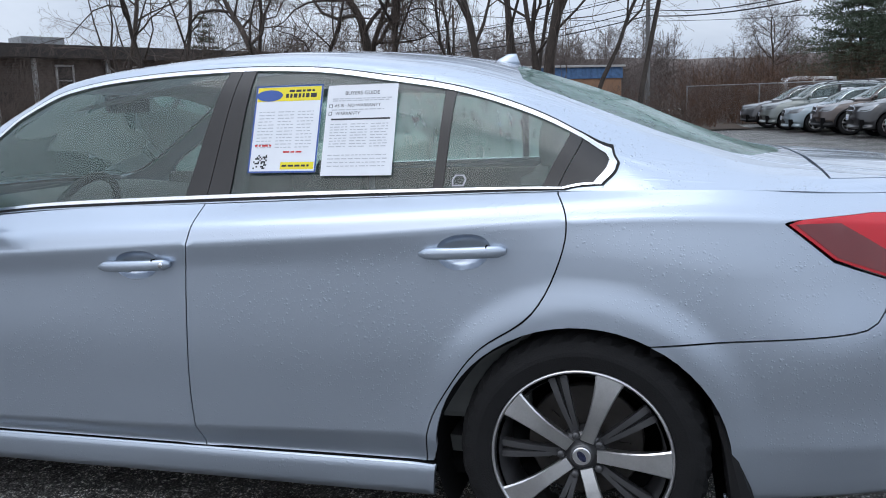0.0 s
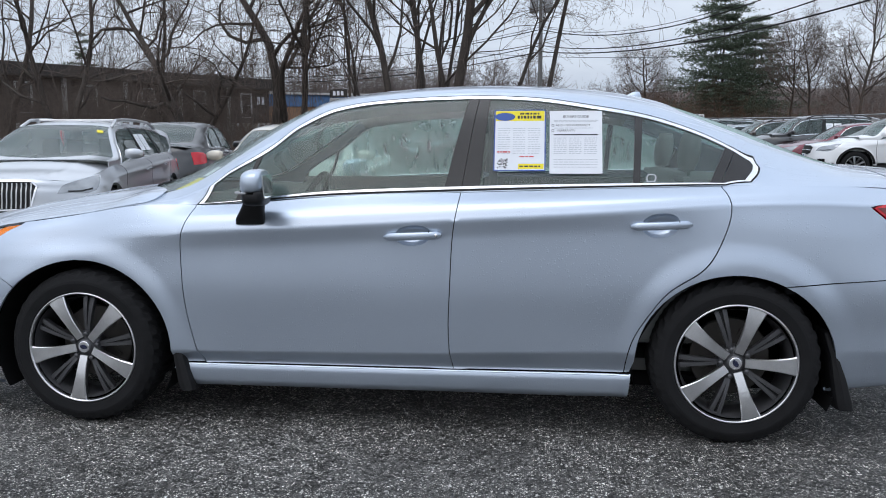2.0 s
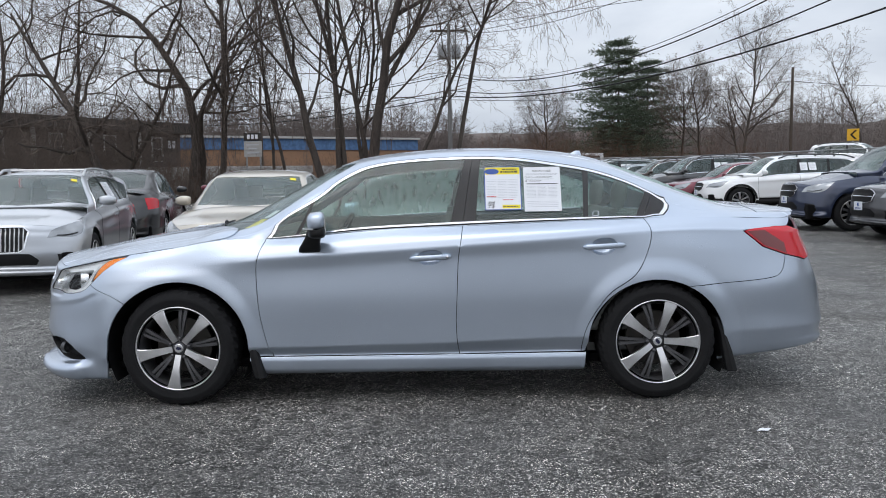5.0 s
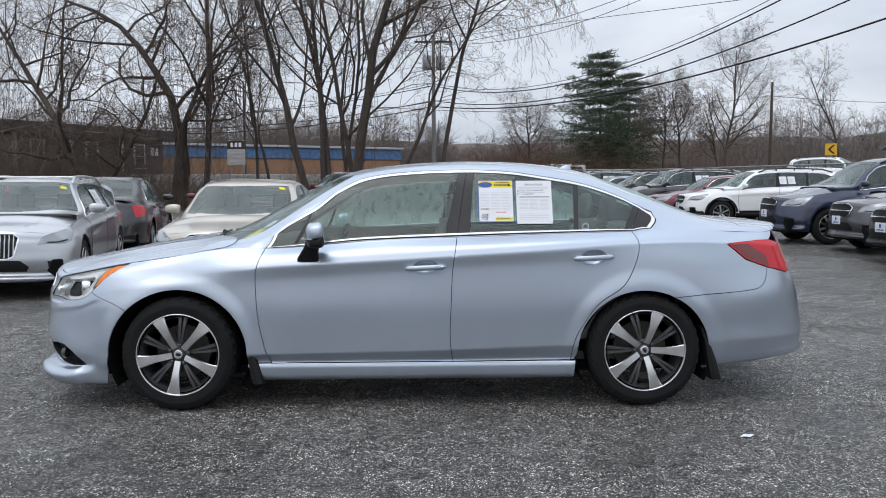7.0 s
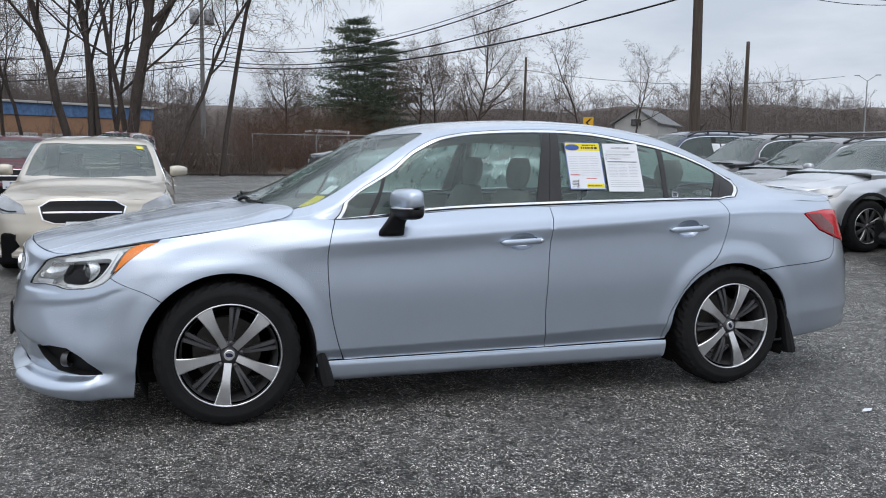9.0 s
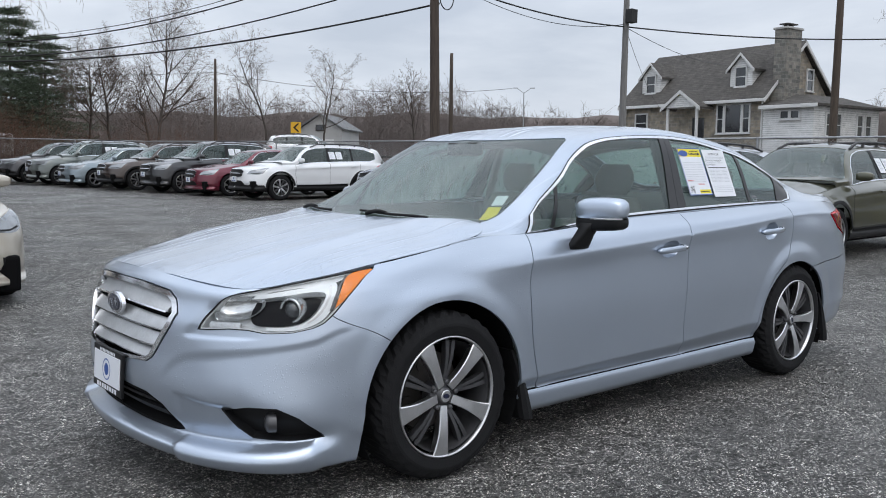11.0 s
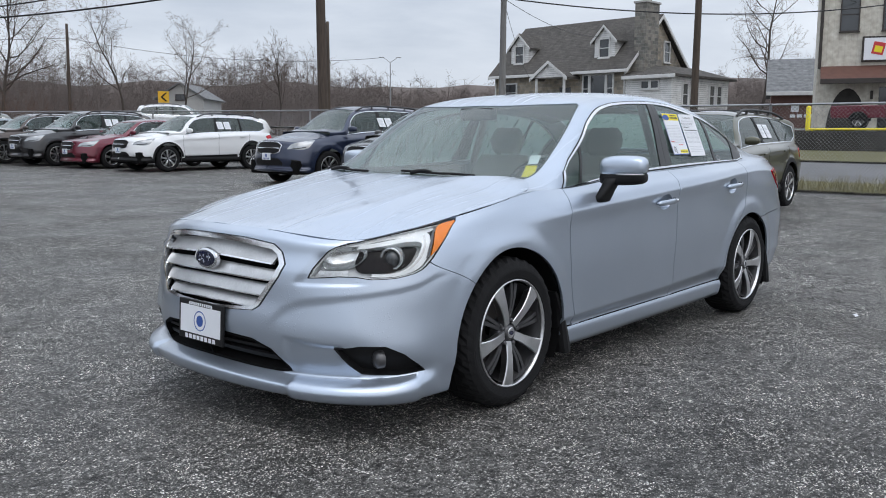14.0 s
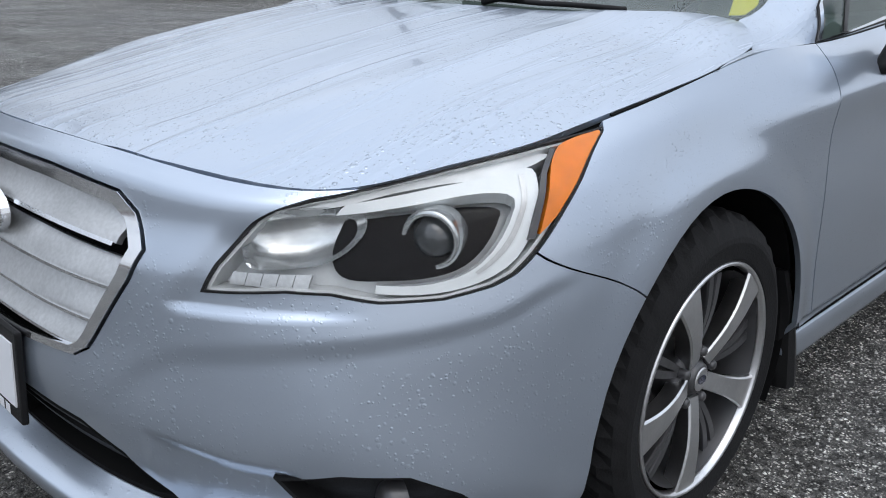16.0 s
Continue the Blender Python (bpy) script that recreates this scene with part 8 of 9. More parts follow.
# ---- buildings ----
def masonry(name, a, b, joint, w, h, bump=.5):
    m = bpy.data.materials.new(name)
    m.use_nodes = True
    nt = m.node_tree
    p = nt.nodes["Principled BSDF"]
    p.inputs["Roughness"].default_value = .85
    co, mp, br = nt.nodes.new("ShaderNodeTexCoord"), nt.nodes.new("ShaderNodeMapping"), nt.nodes.new("ShaderNodeTexBrick")
    # stand the courses up on walls that face any way: run along x + y, rise along z
    sep, add, com = nt.nodes.new("ShaderNodeSeparateXYZ"), nt.nodes.new("ShaderNodeMath"), nt.nodes.new("ShaderNodeCombineXYZ")
    nt.links.new(co.outputs["Object"], sep.inputs[0])
    nt.links.new(sep.outputs[0], add.inputs[0])
    nt.links.new(sep.outputs[1], add.inputs[1])
    nt.links.new(add.outputs[0], com.inputs[0])
    nt.links.new(sep.outputs[2], com.inputs[1])
    nt.links.new(com.outputs[0], br.inputs["Vector"])
    for k, v in (("Color1", (*a, 1)), ("Color2", (*b, 1)), ("Mortar", (*joint, 1)), ("Scale", 1.0), ("Mortar Size", .012), ("Brick Width", w), ("Row Height", h), ("Bias", .1)):
        br.inputs[k].default_value = v
    n = nt.nodes.new("ShaderNodeTexNoise")
    n.inputs["Scale"].default_value, n.inputs["Detail"].default_value = 3.0, 6.0
    nt.links.new(co.outputs["Object"], n.inputs["Vector"])
    mx = nt.nodes.new("ShaderNodeMix")
    mx.data_type, mx.blend_type, mx.inputs[0].default_value = "RGBA", "OVERLAY", .7
    nt.links.new(br.outputs["Color"], mx.inputs[6])
    nt.links.new(n.outputs["Fac"], mx.inputs[7])
    nt.links.new(mx.outputs[2], p.inputs["Base Color"])
    bp = nt.nodes.new("ShaderNodeBump")
    bp.inputs["Strength"].default_value, bp.inputs["Distance"].default_value = bump, .03
    nt.links.new(br.outputs["Fac"], bp.inputs["Height"])
    bp.invert = True
    nt.links.new(bp.outputs[0], p.inputs["Normal"])
    return m


STONE = masonry("tan_grey_house_stone", (.34, .29, .22), (.22, .20, .17), (.30, .28, .25), .42, .20)
CHIMNEY = masonry("grey_chimney_stone", (.25, .23, .20), (.13, .13, .12), (.24, .23, .21), .40, .22)
SHINGLE = masonry("brown_roof_shingle", (.092, .084, .076), (.070, .064, .058), (.050, .046, .042), .45, .14, .4)
BOARD = masonry("white_clapboard", (.74, .74, .73), (.70, .70, .69), (.40, .40, .40), 8.0, .13, .6)
WHITE_TRIM = material("white_painted_trim", (.66, .66, .65), rough=.5, vary=.12, scale=3)
DARK_PANE = material("dark_window_pane", (.035, .040, .045), rough=.06, vary=.4, scale=1.2, coat=1.0)
BEIGE = masonry("beige_metal_siding", (.56, .53, .46), (.55, .52, .455), (.48, .455, .395), .32, 30.0, .3)
BROWN_ROOF = material("red_brown_metal_roof", (.135, .060, .045), rough=.5, vary=.25, scale=3)
GREY_ROOF = masonry("grey_roof_shingle", (.20, .205, .21), (.16, .165, .17), (.13, .13, .13), .5, .16, .3)
BROWN_WALL = masonry("dark_brown_brick", (.085, .058, .046), (.066, .046, .038), (.10, .09, .08), .24, .08, .3)
DARK_BAND = material("dark_roof_fascia", (.048, .040, .036), rough=.7, vary=.3, scale=2)
BLUE_WALL = masonry("blue_metal_wall", (.085, .165, .31), (.075, .145, .28), (.06, .11, .22), .6, 30.0, .4)
TAN_WALL = material("rusty_tan_wall", (.30, .17, .10), rough=.8, vary=.5, scale=1.2, second=(.20, .13, .09))
CONCRETE = material("dirty_white_concrete", (.42, .42, .41), rough=.8, vary=.4, scale=1.0, second=(.30, .29, .28))
HEDGE = material("dark_retaining_wall", (.045, .042, .038), rough=.9, vary=.5, scale=2.0, bump=.6, bump_scale=12)


def block(name, parent, mat, x0, x1, y0, y1, z0, z1, label="", bevel=.02):
    bm = bmesh.new()
    box(bm, x1 - x0, y1 - y0, z1 - z0, pose((x0 + x1) / 2, (y0 + y1) / 2, (z0 + z1) / 2), bevel, 1)
    return part(name, bm, mat, parent, label)


def prism(name, parent, mat, ridge, eaves, y0, y1, thick=.18, label=""):
    """A pitched roof: ridge (x, z), eaves ((x, z), (x, z)), running from y0 to y1."""
    bm = bmesh.new()
    for (ex, ez) in eaves:
        d = Vector((ridge[0] - ex, 0, ridge[1] - ez))
        n = Vector((-d.z, 0, d.x)).normalized() * thick
        if n.z < 0:
            n = -n
        q = [Vector((ex, 0, ez)), Vector((ridge[0], 0, ridge[1])), Vector((ridge[0], 0, ridge[1])) + n, Vector((ex, 0, ez)) + n]
        loft(bm, [[Vector((p.x, y, p.z)) for p in q] for y in (y0, y1)])
    return part(name, bm, mat, parent, label)


def window(parent, m, w, h, sash=True, frame=WHITE_TRIM, fw=.09):
    """A framed window in the xz plane of m, facing -y."""
    bm = bmesh.new()
    for sx in (-1, 1):
        box(bm, fw, .10, h + 2 * fw, m @ pose(sx * (w / 2 + fw / 2), -.03, 0))
    for sz in (-1, 1):
        box(bm, w, .10, fw, m @ pose(0, -.03, sz * (h / 2 + fw / 2)))
    o = part("window", bm, frame, parent)
    bm = bmesh.new()
    box(bm, w, .03, h, m @ pose(0, -.005, 0))
    part("pane", bm, DARK_PANE, o)
    if sash:
        bm = bmesh.new()
        box(bm, w, .05, .05, m @ pose(0, -.025, 0))
        part("sash_bar", bm, frame, o)
    bm = bmesh.new()
    box(bm, w + 2 * fw + .08, .18, .05, m @ pose(0, -.06, -h / 2 - fw - .02))
    part("sill", bm, frame, o)
    return o


def stone_house():
    # local: facade along -x from the corner at the origin, depth along +y
    h = thing("stone_house", "stone cottage with brown shingle roof, white dormers and stone chimney", "house", pose(47.74, 25.44, .62, 0, 0, -94.75))
    L, D, base, eave, ridge = 11.4, 7.6, .2, 5.02, 8.65
    block("wall", h, STONE, -L, 0, .05, D, base, eave)
    # gable wall on the right
    bm = bmesh.new()
    q = [(0, .1, eave - .1), (0, D - .1, eave - .1), (0, D / 2, ridge - .1)]
    loft(bm, [[Vector((x, p[1], p[2])) for p in q] for x in (-.3, .0)])
    part("gable", bm, STONE, h)
    bm = bmesh.new()
    loft(bm, [[Vector((x, p[1], p[2])) for p in q] for x in (-L, -L + .3)])
    part("gable", bm, STONE, h)
    # roof slopes towards -y and +y
    bm = bmesh.new()
    for ey in (-.45, D + .45):
        n = .16
        sec = [(ey, eave - .22), (D / 2, ridge), (D / 2, ridge + n), (ey, eave - .22 + n)]
        loft(bm, [[Vector((x, y, z)) for y, z in sec] for x in (-L - .35, .35)])
    part("roof", bm, SHINGLE, h)
    for x in (-L - .36, .30):
        for ey in (-.47, D + .47):
            bm = bmesh.new()
            sec = [(ey, eave - .36), (D / 2, ridge - .14), (D / 2, ridge + .10), (ey, eave - .10)]
            loft(bm, [[Vector((xx, y, z)) for y, z in sec] for xx in (x, x + .08)])
            part("barge_board", bm, WHITE_TRIM, h)
    block("gutter", h, WHITE_TRIM, -L - .35, .35, -.52, -.38, eave - .30, eave - .10)
    for x in (-L + .05, -.05):
        block("downpipe", h, WHITE_TRIM, x - .05, x + .05, -.12, -.02, base, eave - .2)
    # dormers
    for x in (-9.55, -2.1):
        y0, z0, z1 = .55, 5.65, 7.0
        w = .82
        bm = bmesh.new()
        sec = [(x - w, z0), (x + w, z0), (x + w, z1), (x, z1 + .85), (x - w, z1)]
        loft(bm, [[Vector((p[0], y, p[1])) for p in sec] for y in (y0, 3.4)])
        d = part("dormer", bm, BOARD, h)
        bm = bmesh.new()
        for s in (-1, 1):
            sec = [(x + s * (w + .22), z1 - .22), (x, z1 + .88), (x, z1 + 1.0), (x + s * (w + .22), z1 - .08)]
            loft(bm, [[Vector((p[0], y, p[1])) for p in sec] for y in (y0 - .18, 3.6)])
        part("dormer_roof", bm, SHINGLE, d)
        for s in (-1, 1):
            bm = bmesh.new()
            sec = [(x + s * (w + .24), z1 - .30), (x, z1 + .80), (x, z1 + .98), (x + s * (w + .24), z1 - .10)]
            loft(bm, [[Vector((p[0], y, p[1])) for p in sec] for y in (y0 - .22, y0 - .16)])
            part("dormer_trim", bm, WHITE_TRIM, d)
        window(h, pose(x, y0 - .01, 6.45), .74, 1.15)
    # porch
    x = -5.3
    bm = bmesh.new()
    sec = [(x - 1.35, 4.55), (x + 1.35, 4.55), (x, 5.52)]
    loft(bm, [[Vector((p[0], y, p[1])) for p in sec] for y in (-1.35, .1)])
    po = part("porch_gable", bm, BOARD, h)
    bm = bmesh.new()
    for s in (-1, 1):
        sec = [(x + s * 1.6, 4.40), (x, 5.56), (x, 5.69), (x + s * 1.6, 4.55)]
        loft(bm, [[Vector((p[0], y, p[1])) for p in sec] for y in (-1.5, .9)])
    part("porch_roof", bm, SHINGLE, po)
    for s in (-1, 1):
        bm = bmesh.new()
        sec = [(x + s * 1.62, 4.30), (x, 5.46), (x, 5.68), (x + s * 1.62, 4.54)]
        loft(bm, [[Vector((p[0], y, p[1])) for p in sec] for y in (-1.54, -1.48)])
        part("porch_trim", bm, WHITE_TRIM, po)
        block("porch_post", h, WHITE_TRIM, x + s * 1.2 - .08, x + s * 1.2 + .08, -1.3, -1.14, 1.4, 4.5)
    block("porch_floor", h, CONCRETE, x - 1.5, x + 1.5, -1.5, .05, base, 1.7)
    block("front_door", h, DARK_PANE, x - .1, x + .85, -.02, .06, 1.7, 3.9)
    window(h, pose(-2.2, .04, 3.75), 1.15, 1.75, False)
    for s in (-1, 1):
        window(h, pose(-2.2 + s * .98, .04, 3.75), .42, 1.75)
    window(h, pose(-9.9, .04, 3.7), 1.0, 1.2)
    # chimney against the gable
    c = block("chimney", h, CHIMNEY, -.05, 1.0, .55, 2.75, base, 5.6)
    block("chimney_shaft", c, CHIMNEY, -.02, .85, .85, 2.45, 5.4, 9.25)
    block("chimney_cap", c, CONCRETE, -.10, .93, .77, 2.53, 9.2, 9.34)
    bm = bmesh.new()
    for y in (1.35, 1.95):
        tube(bm, (.4, y, 9.3), (.4, y, 9.52), .13, .13, 8)
    box(bm, .6, 1.1, .06, pose(.4, 1.65, 9.56))
    part("chimney_hood", bm, DARK_BAND, c)
    window(h, pose(.01, 4.9, 6.35, 0, 0, 90), .65, 1.3)
    # white lean-to at the gable
    a = block("side_room", h, BOARD, .05, 3.45, -.1, 7.4, base, 4.35)
    bm = bmesh.new()
    sec = [Vector(p) for p in ((.0, -.5, 4.32), (3.85, -.5, 4.32), (3.85, 7.8, 4.32), (.0, 7.8, 4.32))]
    top = [Vector(p) for p in ((.0, 1.6, 5.15), (1.9, 1.6, 5.15), (1.9, 5.6, 5.15), (.0, 5.6, 5.15))]
    loft(bm, [sec, [v + Vector((0, 0, .14)) for v in sec], top])
    part("side_roof", bm, SHINGLE, a)
    block("side_gutter", a, WHITE_TRIM, 0, 3.9, -.56, -.46, 4.22, 4.44)
    for x in (1.55, 2.25):
        window(h, pose(x, -.10, 3.85), .52, .42, False)
    for y in (1.5, 2.5, 5.0, 6.0):
        window(h, pose(3.47, y, 3.25, 0, 0, 90), .6, 1.3)
    return h


stone_house()


def commercial_block():
    h = thing("shop_building", "two-storey beige metal-clad shop with red-brown canopy and sign", "building", pose(50.55, 14.31, 0, 0, 0, -72))
    block("wall", h, BEIGE, 0, 14, 0, 10, 1.2, 11.6)
    bm = bmesh.new()
    sec = [(-.5, 11.3), (7.0, 13.0), (7.0, 13.25), (-.5, 11.55)]
    loft(bm, [[Vector((p[0], y, p[1])) for p in sec] for y in (-.5, 10.4)])
    sec = [(14.8, 11.3), (7.0, 13.0), (7.0, 13.25), (14.8, 11.55)]
    loft(bm, [[Vector((p[0], y, p[1])) for p in sec] for y in (-.5, 10.4)])
    part("roof", bm, BROWN_ROOF, h)
    block("corner_pipe", h, DARK_BAND, .05, .22, -.16, 0, 5.2, 11.3)
    bm = bmesh.new()
    sec = [(-1.3, 4.35), (0, 5.2), (0, 5.35), (-1.35, 4.5)]
    loft(bm, [[Vector((x, p[0], p[1])) for p in sec] for x in (.2, 14)])
    part("canopy", bm, BROWN_ROOF, h)
    block("canopy_fascia", h, DARK_BAND, .2, 14, -1.42, -1.34, 4.25, 4.55)
    for x in (1.62, 3.85, 6.6, 10.4):
        window(h, pose(x, -.01, 8.3), .90, 1.85, True, DARK_BAND, .07)
    # sign: white box with a dark frame; a red and yellow swash stands for the lettering
    s = block("sign_board", h, DARK_BAND, 2.35, 8.2, -.20, -.02, 5.55, 7.0)
    block("sign_face", s, WHITE_PAPER, 2.45, 8.1, -.215, -.19, 5.65, 6.9)
    bm = bmesh.new()
    for k in range(5):
        box(bm, .62, .02, .70 - .08 * (k % 2), pose(3.2 + k * .78, -.225, 6.30, 0, 12, 0), .008, 1)
    part("sign_swash", bm, RED_INK, s)
    bm = bmesh.new()
    for k in range(5):
        box(bm, .42, .02, .36, pose(3.2 + k * .78, -.232, 6.25, 0, 12, 0), .008, 1)
    part("sign_swash_core", bm, YELLOW, s)
    # arch in the ground storey
    bm = bmesh.new()
    loft(bm, [[Vector((1.75 + 1.10 * math.cos(a), y, 1.3 + 2.75 * math.sin(a))) for a in np.linspace(0, math.pi, 20)] for y in (-.06, .02)])
    part("arched_opening", bm, HEDGE, h)
    block("door", h, DARK_PANE, 3.4, 4.7, -.04, .02, 1.3, 4.1)
    block("wall_lamp", h, DARK_BAND, 2.95, 3.1, -.15, 0, 3.4, 3.9)
    return h


commercial_block()


def garage():
    h = thing("garage", "low garage with grey roof and red-brown doors", "garage", pose(68.0, 22.5, 0, 0, 0, -70))
    block("wall", h, BROWN_ROOF, -.6, 5, 0, 8, 1.0, 4.75)
    bm = bmesh.new()
    for ey in (-.7, 8.7):
        sec = [(ey, 4.6), (4, 7.6), (4, 7.75), (ey, 4.8)]
        loft(bm, [[Vector((x, y, z)) for y, z in sec] for x in (-1.0, 5.4)])
    part("roof", bm, GREY_ROOF, h)
    block("gutter", h, WHITE_TRIM, -1.0, 5.4, -.78, -.66, 4.5, 4.8)
    for x in (1.9,):
        d = block("garage_door", h, BROWN_ROOF, x - 1.25, x + 1.25, -.06, .01, 1.1, 3.8)
        for k in range(4):
            block("door_light", d, WHITE_PAPER, x - 1.0 + k * .52, x - .6 + k * .52, -.075, -.055, 2.75, 3.0)
    block("notice", h, WHITE_PAPER, .95, 1.55, -.10, -.07, 3.2, 3.75)


garage()


def low_offices():
    h = thing("office_building", "long dark brown two-storey office building behind the thicket", "building", pose(-17.5, 57.5, 0, 0, 0, 240))
    # local: facade runs along +x from the corner, facing +y
    L = 30
    block("wall", h, BROWN_WALL, 0, L, -12, 0, 0, 4.8)
    block("roof", h, DARK_BAND, -.7, L + .7, -12.8, .9, 4.75, 5.45)
    block("rooftop_unit", h, STEEL, 20, 22.5, -7, -5, 5.4, 6.4)
    for k in range(7):
        x = 2.2 + k * 4.0
        for z in (1.3, 3.6):
            window(h, pose(x, .02, z, 0, 0, 180), .8, 1.5, True, WHITE_TRIM, .10)
        block("pier", h, WHITE_TRIM, x + 1.5, x + 1.72, -.05, .22, 0, 4.75)
        block("balcony_rail", h, DARK_BAND, x - 1.2, x + 1.2, .10, .16, 2.4, 3.0)
    # number panel shown as bars
    s = block("number_panel", h, DARK_BAND, .35, 1.5, .03, .10, 3.4, 4.5)
    for k in range(2):
        bm = bmesh.new()
        box(bm, .28, .02, .55, pose(.72 + k * .40, .115, 3.95), .01, 1)
        part("number_bar", bm, WHITE_PAPER, s)


low_offices()


def blue_hall():
    h = thing("warehouse", "long low warehouse with blue upper wall and tan lower wall", "building", pose(-25.5, 68.2, 0, 0, 0, 30))
    block("upper_wall", h, BLUE_WALL, 0, 28.5, 0, 14, 4.1, 5.2)
    block("lower_wall", h, TAN_WALL, .1, 28.4, .1, 13.9, 0, 4.1)
    block("roof_edge", h, CONCRETE, -.2, 28.7, -.2, 14.2, 5.15, 5.35)
    for k in range(6):
        block("loading_door", h, CONCRETE, 2 + k * 4, 4.6 + k * 4, .02, .12, .2, 2.6)
    w = thing("boundary_wall", "dirty white concrete wall behind the brush", "wall", pose(-24, 52, 0, 0, 0, 18))
    block("wall_face", w, CONCRETE, 0, 17, 0, .3, 0, 2.3)
    s = thing("yard_sign", "black and white yard sign on two posts with unreadable print", "sign", pose(-10.2, 48.5, 0, 0, 0, -8))
    for x in (-.45, .45):
        block("post", s, STEEL, x - .05, x + .05, -.05, .05, 0, 4.3)
    block("header", s, DARK_BAND, -.58, .58, -.10, -.04, 3.75, 4.25)
    block("board", s, CONCRETE, -.58, .58, -.10, -.04, 2.75, 3.72)
    for k in range(3):
        bm = bmesh.new()
        box(bm, .17, .01, .26, pose(-.26 + k * .26, -.11, 4.0))
        part("header_bar", bm, WHITE_PAPER, s)
    for r in range(3):
        bm = bmesh.new()
        box(bm, .8 - .2 * (r % 2), .01, .07, pose(0, -.11, 3.5 - r * .25))
        part("board_bar", bm, GREY_INK, s)


blue_hall()


def gable_house():
    h = thing("small_house", "small pale house with a grey gable roof beyond the road", "house", pose(64.1, 109, 1.7, 0, 0, -48))
    block("wall", h, CONCRETE, 0, 6.5, 0, 11, -1.7, 4.6)
    bm = bmesh.new()
    q = [(0, 4.5), (6.5, 4.5), (3.25, 6.6)]
    loft(bm, [[Vector((p[0], y, p[1])) for p in q] for y in (0, 11)])
    part("gable", bm, CONCRETE, h)
    prism("roof", h, GREY_ROOF, (3.25, 6.65), ((-.5, 4.35), (7.0, 4.35)), -.5, 11.5)
    window(h, pose(3.25, -.01, 4.7), 1.3, .7, False, DARK_BAND)
    block("garage_door", h, WHITE_TRIM, 1.2, 5.3, -.05, .02, .2, 3.0)


gable_house()


def retaining_bank():
    w = thing("retaining_wall", "dark low retaining wall across the road", "wall")
    block("wall_face", w, HEDGE, 31.6, 32.1, -25, 30, .4, 1.43)
    sheet_on_slope("terrace", 32.0, 110, -40, 60, ASPHALT, .85, "wet asphalt forecourt above the road", 4)


retaining_bank()


def pickup():
    p = thing("pickup_truck", "dark red crew-cab pickup truck on the forecourt", "pickup", pose(43.35, 7.25, 1.58, 0, 0, 100))
    # local: nose towards -x; body drawn as side sections lofted across
    def slab(name, pts, w, mat, r=.03, label=""):
        bm = bmesh.new()
        loft(bm, [[Vector((x, y, z)) for x, z in inset(pts, r if abs(y) > w - .02 else 0)] for y in (-w, -w + .05, w - .05, w)])
        return part(name, bm, mat, p, label)

    slab("bed", [(1.35, .55), (3.75, .55), (3.82, .75), (3.80, 1.15), (1.35, 1.18)], .93, REDP)
    slab("cab", [(-.45, .50), (1.33, .50), (1.33, 1.18), (1.25, 1.72), (.95, 1.80), (-.05, 1.78), (-.62, 1.22), (-.70, 1.1)], .90, REDP)
    slab("nose", [(-1.85, .50), (-.40, .50), (-.40, 1.18), (-1.55, 1.10), (-1.85, .98)], .93, REDP)
    for x0, x1 in ((-.42, .32), (.42, 1.15)):
        for s in (-1, 1):
            bm = bmesh.new()
            bm.faces.new([bm.verts.new((x, s * .905, z)) for x, z in ((x0 + .05, 1.22), (x1, 1.22), (x1 - .08, 1.68), (x0 + .32 if x0 < 0 else x0, 1.68))])
            part("side_window", bm, DARK_PANE, p)
    for x in (-1.0, 2.55):
        for s in (-1, 1):
            copy_under(WHEELS[.37], p, pose(x, s * .80, .40, 0, 30, 0 if s < 0 else 180))
            bm = bmesh.new()
            loft(bm, [[Vector((x + .47 * math.cos(a), s * w, .42 + .45 * math.sin(a))) for a in np.linspace(0, math.pi, 14)] for w in (.70, .937)])
            part("wheel_arch", bm, CAVITY, p)


pickup()


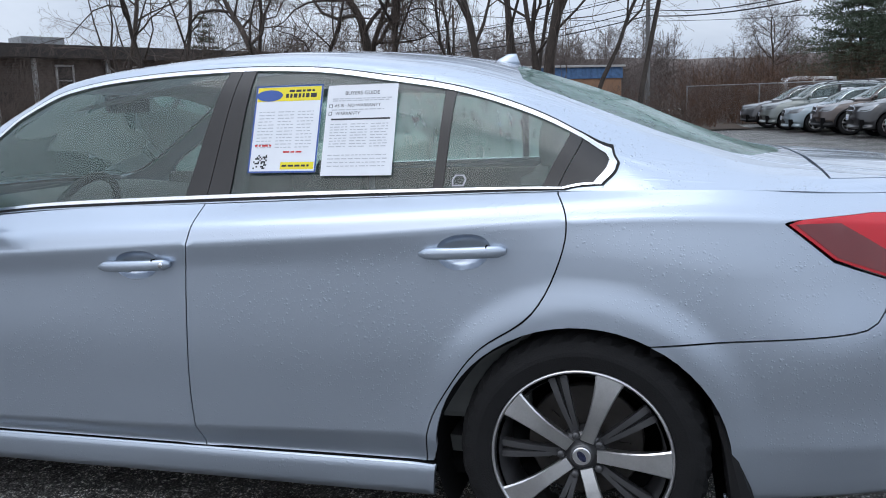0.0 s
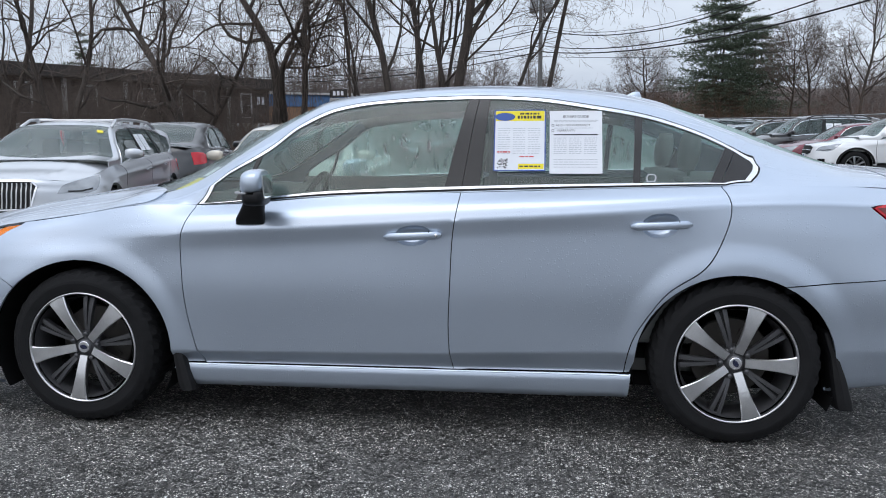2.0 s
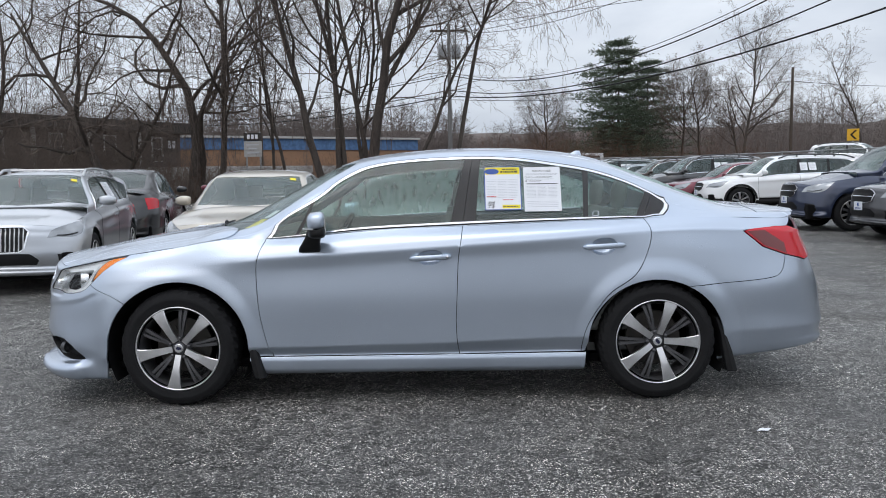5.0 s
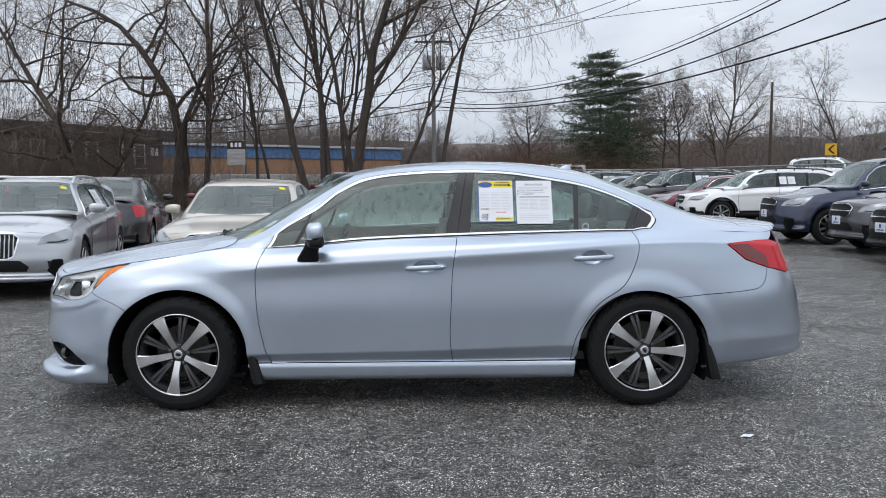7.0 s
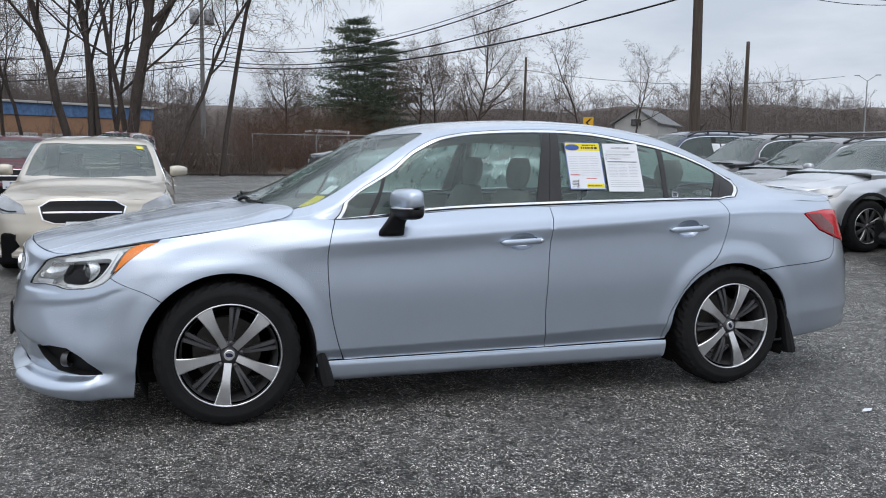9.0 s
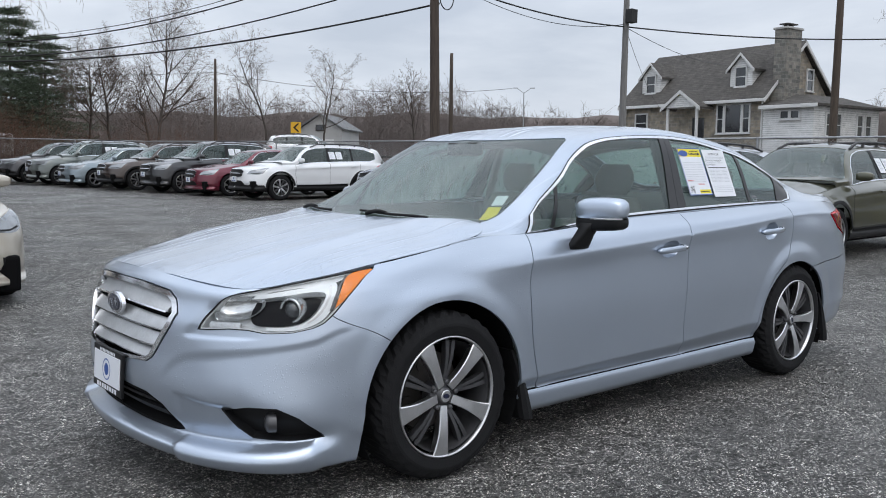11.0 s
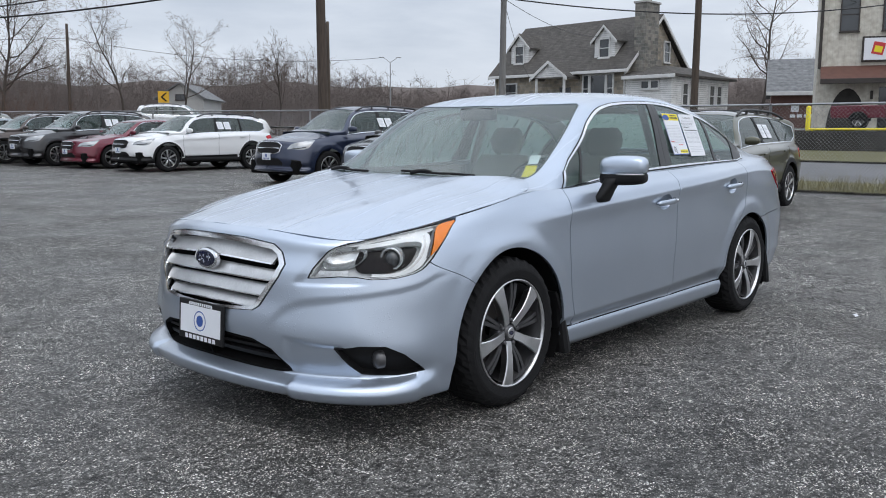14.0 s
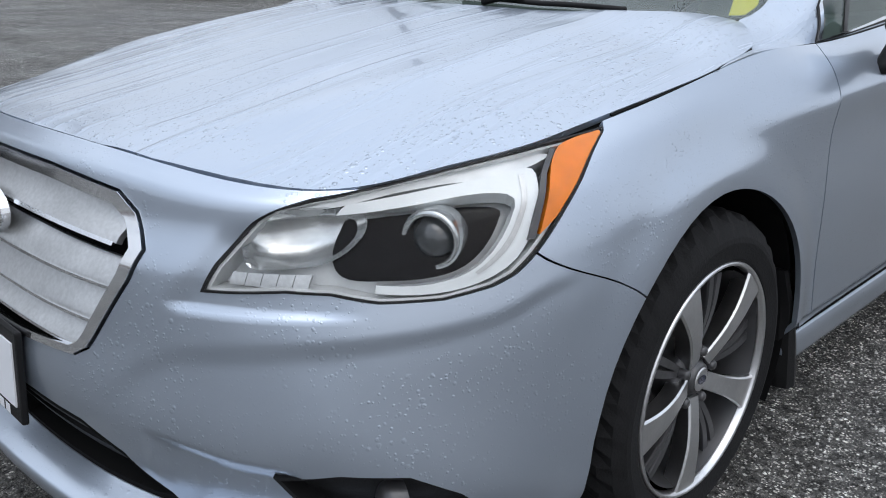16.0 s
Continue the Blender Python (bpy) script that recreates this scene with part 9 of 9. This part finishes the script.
def van():
    v = thing("parked_van", "white panel van beyond the lot", "van", pose(12.6, 79.5, 1.2, 0, 0, 12))
    bm = bmesh.new()
    sec = [(0, .4), (5.0, .4), (5.05, 1.2), (4.95, 2.25), (1.5, 2.35), (.9, 2.25), (.15, 1.35), (-.05, 1.1)]
    loft(bm, [[Vector((x, y, z)) for x, z in inset(sec, .06 if abs(y) > .95 else 0)] for y in (-.98, -.88, .88, .98)])
    part("body", bm, WHITEP, v)
    for x0, x1 in ((.75, 1.5), (1.7, 2.9), (3.1, 4.6)):
        bm = bmesh.new()
        box(bm, x1 - x0, .03, .62, pose((x0 + x1) / 2, -.985, 1.72), .02)
        part("side_window", bm, DARK_PANE, v)
    for x in (.9, 4.0):
        copy_under(WHEELS[.35], v, pose(x, -.85, .35))


van()
other_car("parked_white_suv", "white sport utility car beyond the fence", "suv", WHITEP, pose(23.2, 36.6, 1.05, 0, 0, 140), stickers_on=False, plate=False, rails=True)

# weeds along the fence and the worn grass edge
def weeds():
    rng = np.random.default_rng(8)
    segs = []
    for _ in range(9000):
        y = rng.uniform(-10, 36)
        x = 14.4 + abs(rng.normal(0, .7))
        h = rng.uniform(.05, .28) * (1.4 if x < 14.9 else 1)
        z = slope(x, y) + .05
        segs.append((x, y, z, x + rng.normal(0, .08), y + rng.normal(0, .08), z + h, .006, .001))
    V, F = tube_mesh(segs, 3)
    tagged(fast_mesh("grass_tufts", V, F, STRAW), "straw-coloured winter grass along the fence", "grass", kind="stuff")


STRAW = material("straw_grass", (.24, .20, .085), rough=.9, vary=.6, scale=1.5, second=(.13, .13, .045))
scrap = thing("paper_scrap", "small white scrap of paper on the wet asphalt", "litter", pose(3.127, -.632, .003, 0, 0, 30))
bm = bmesh.new()
rows = [[bm.verts.new((x * .038, y * .015, .004 + .006 * math.sin(3 * x + 2 * y))) for x in (-1, -.4, .3, 1)] for y in (-1, 0, 1)]
for a, b in zip(rows, rows[1:]):
    for k in range(3):
        bm.faces.new((a[k], a[k + 1], b[k + 1], b[k]))
part("paper", bm, WHITE_PAPER, scrap)
weeds()
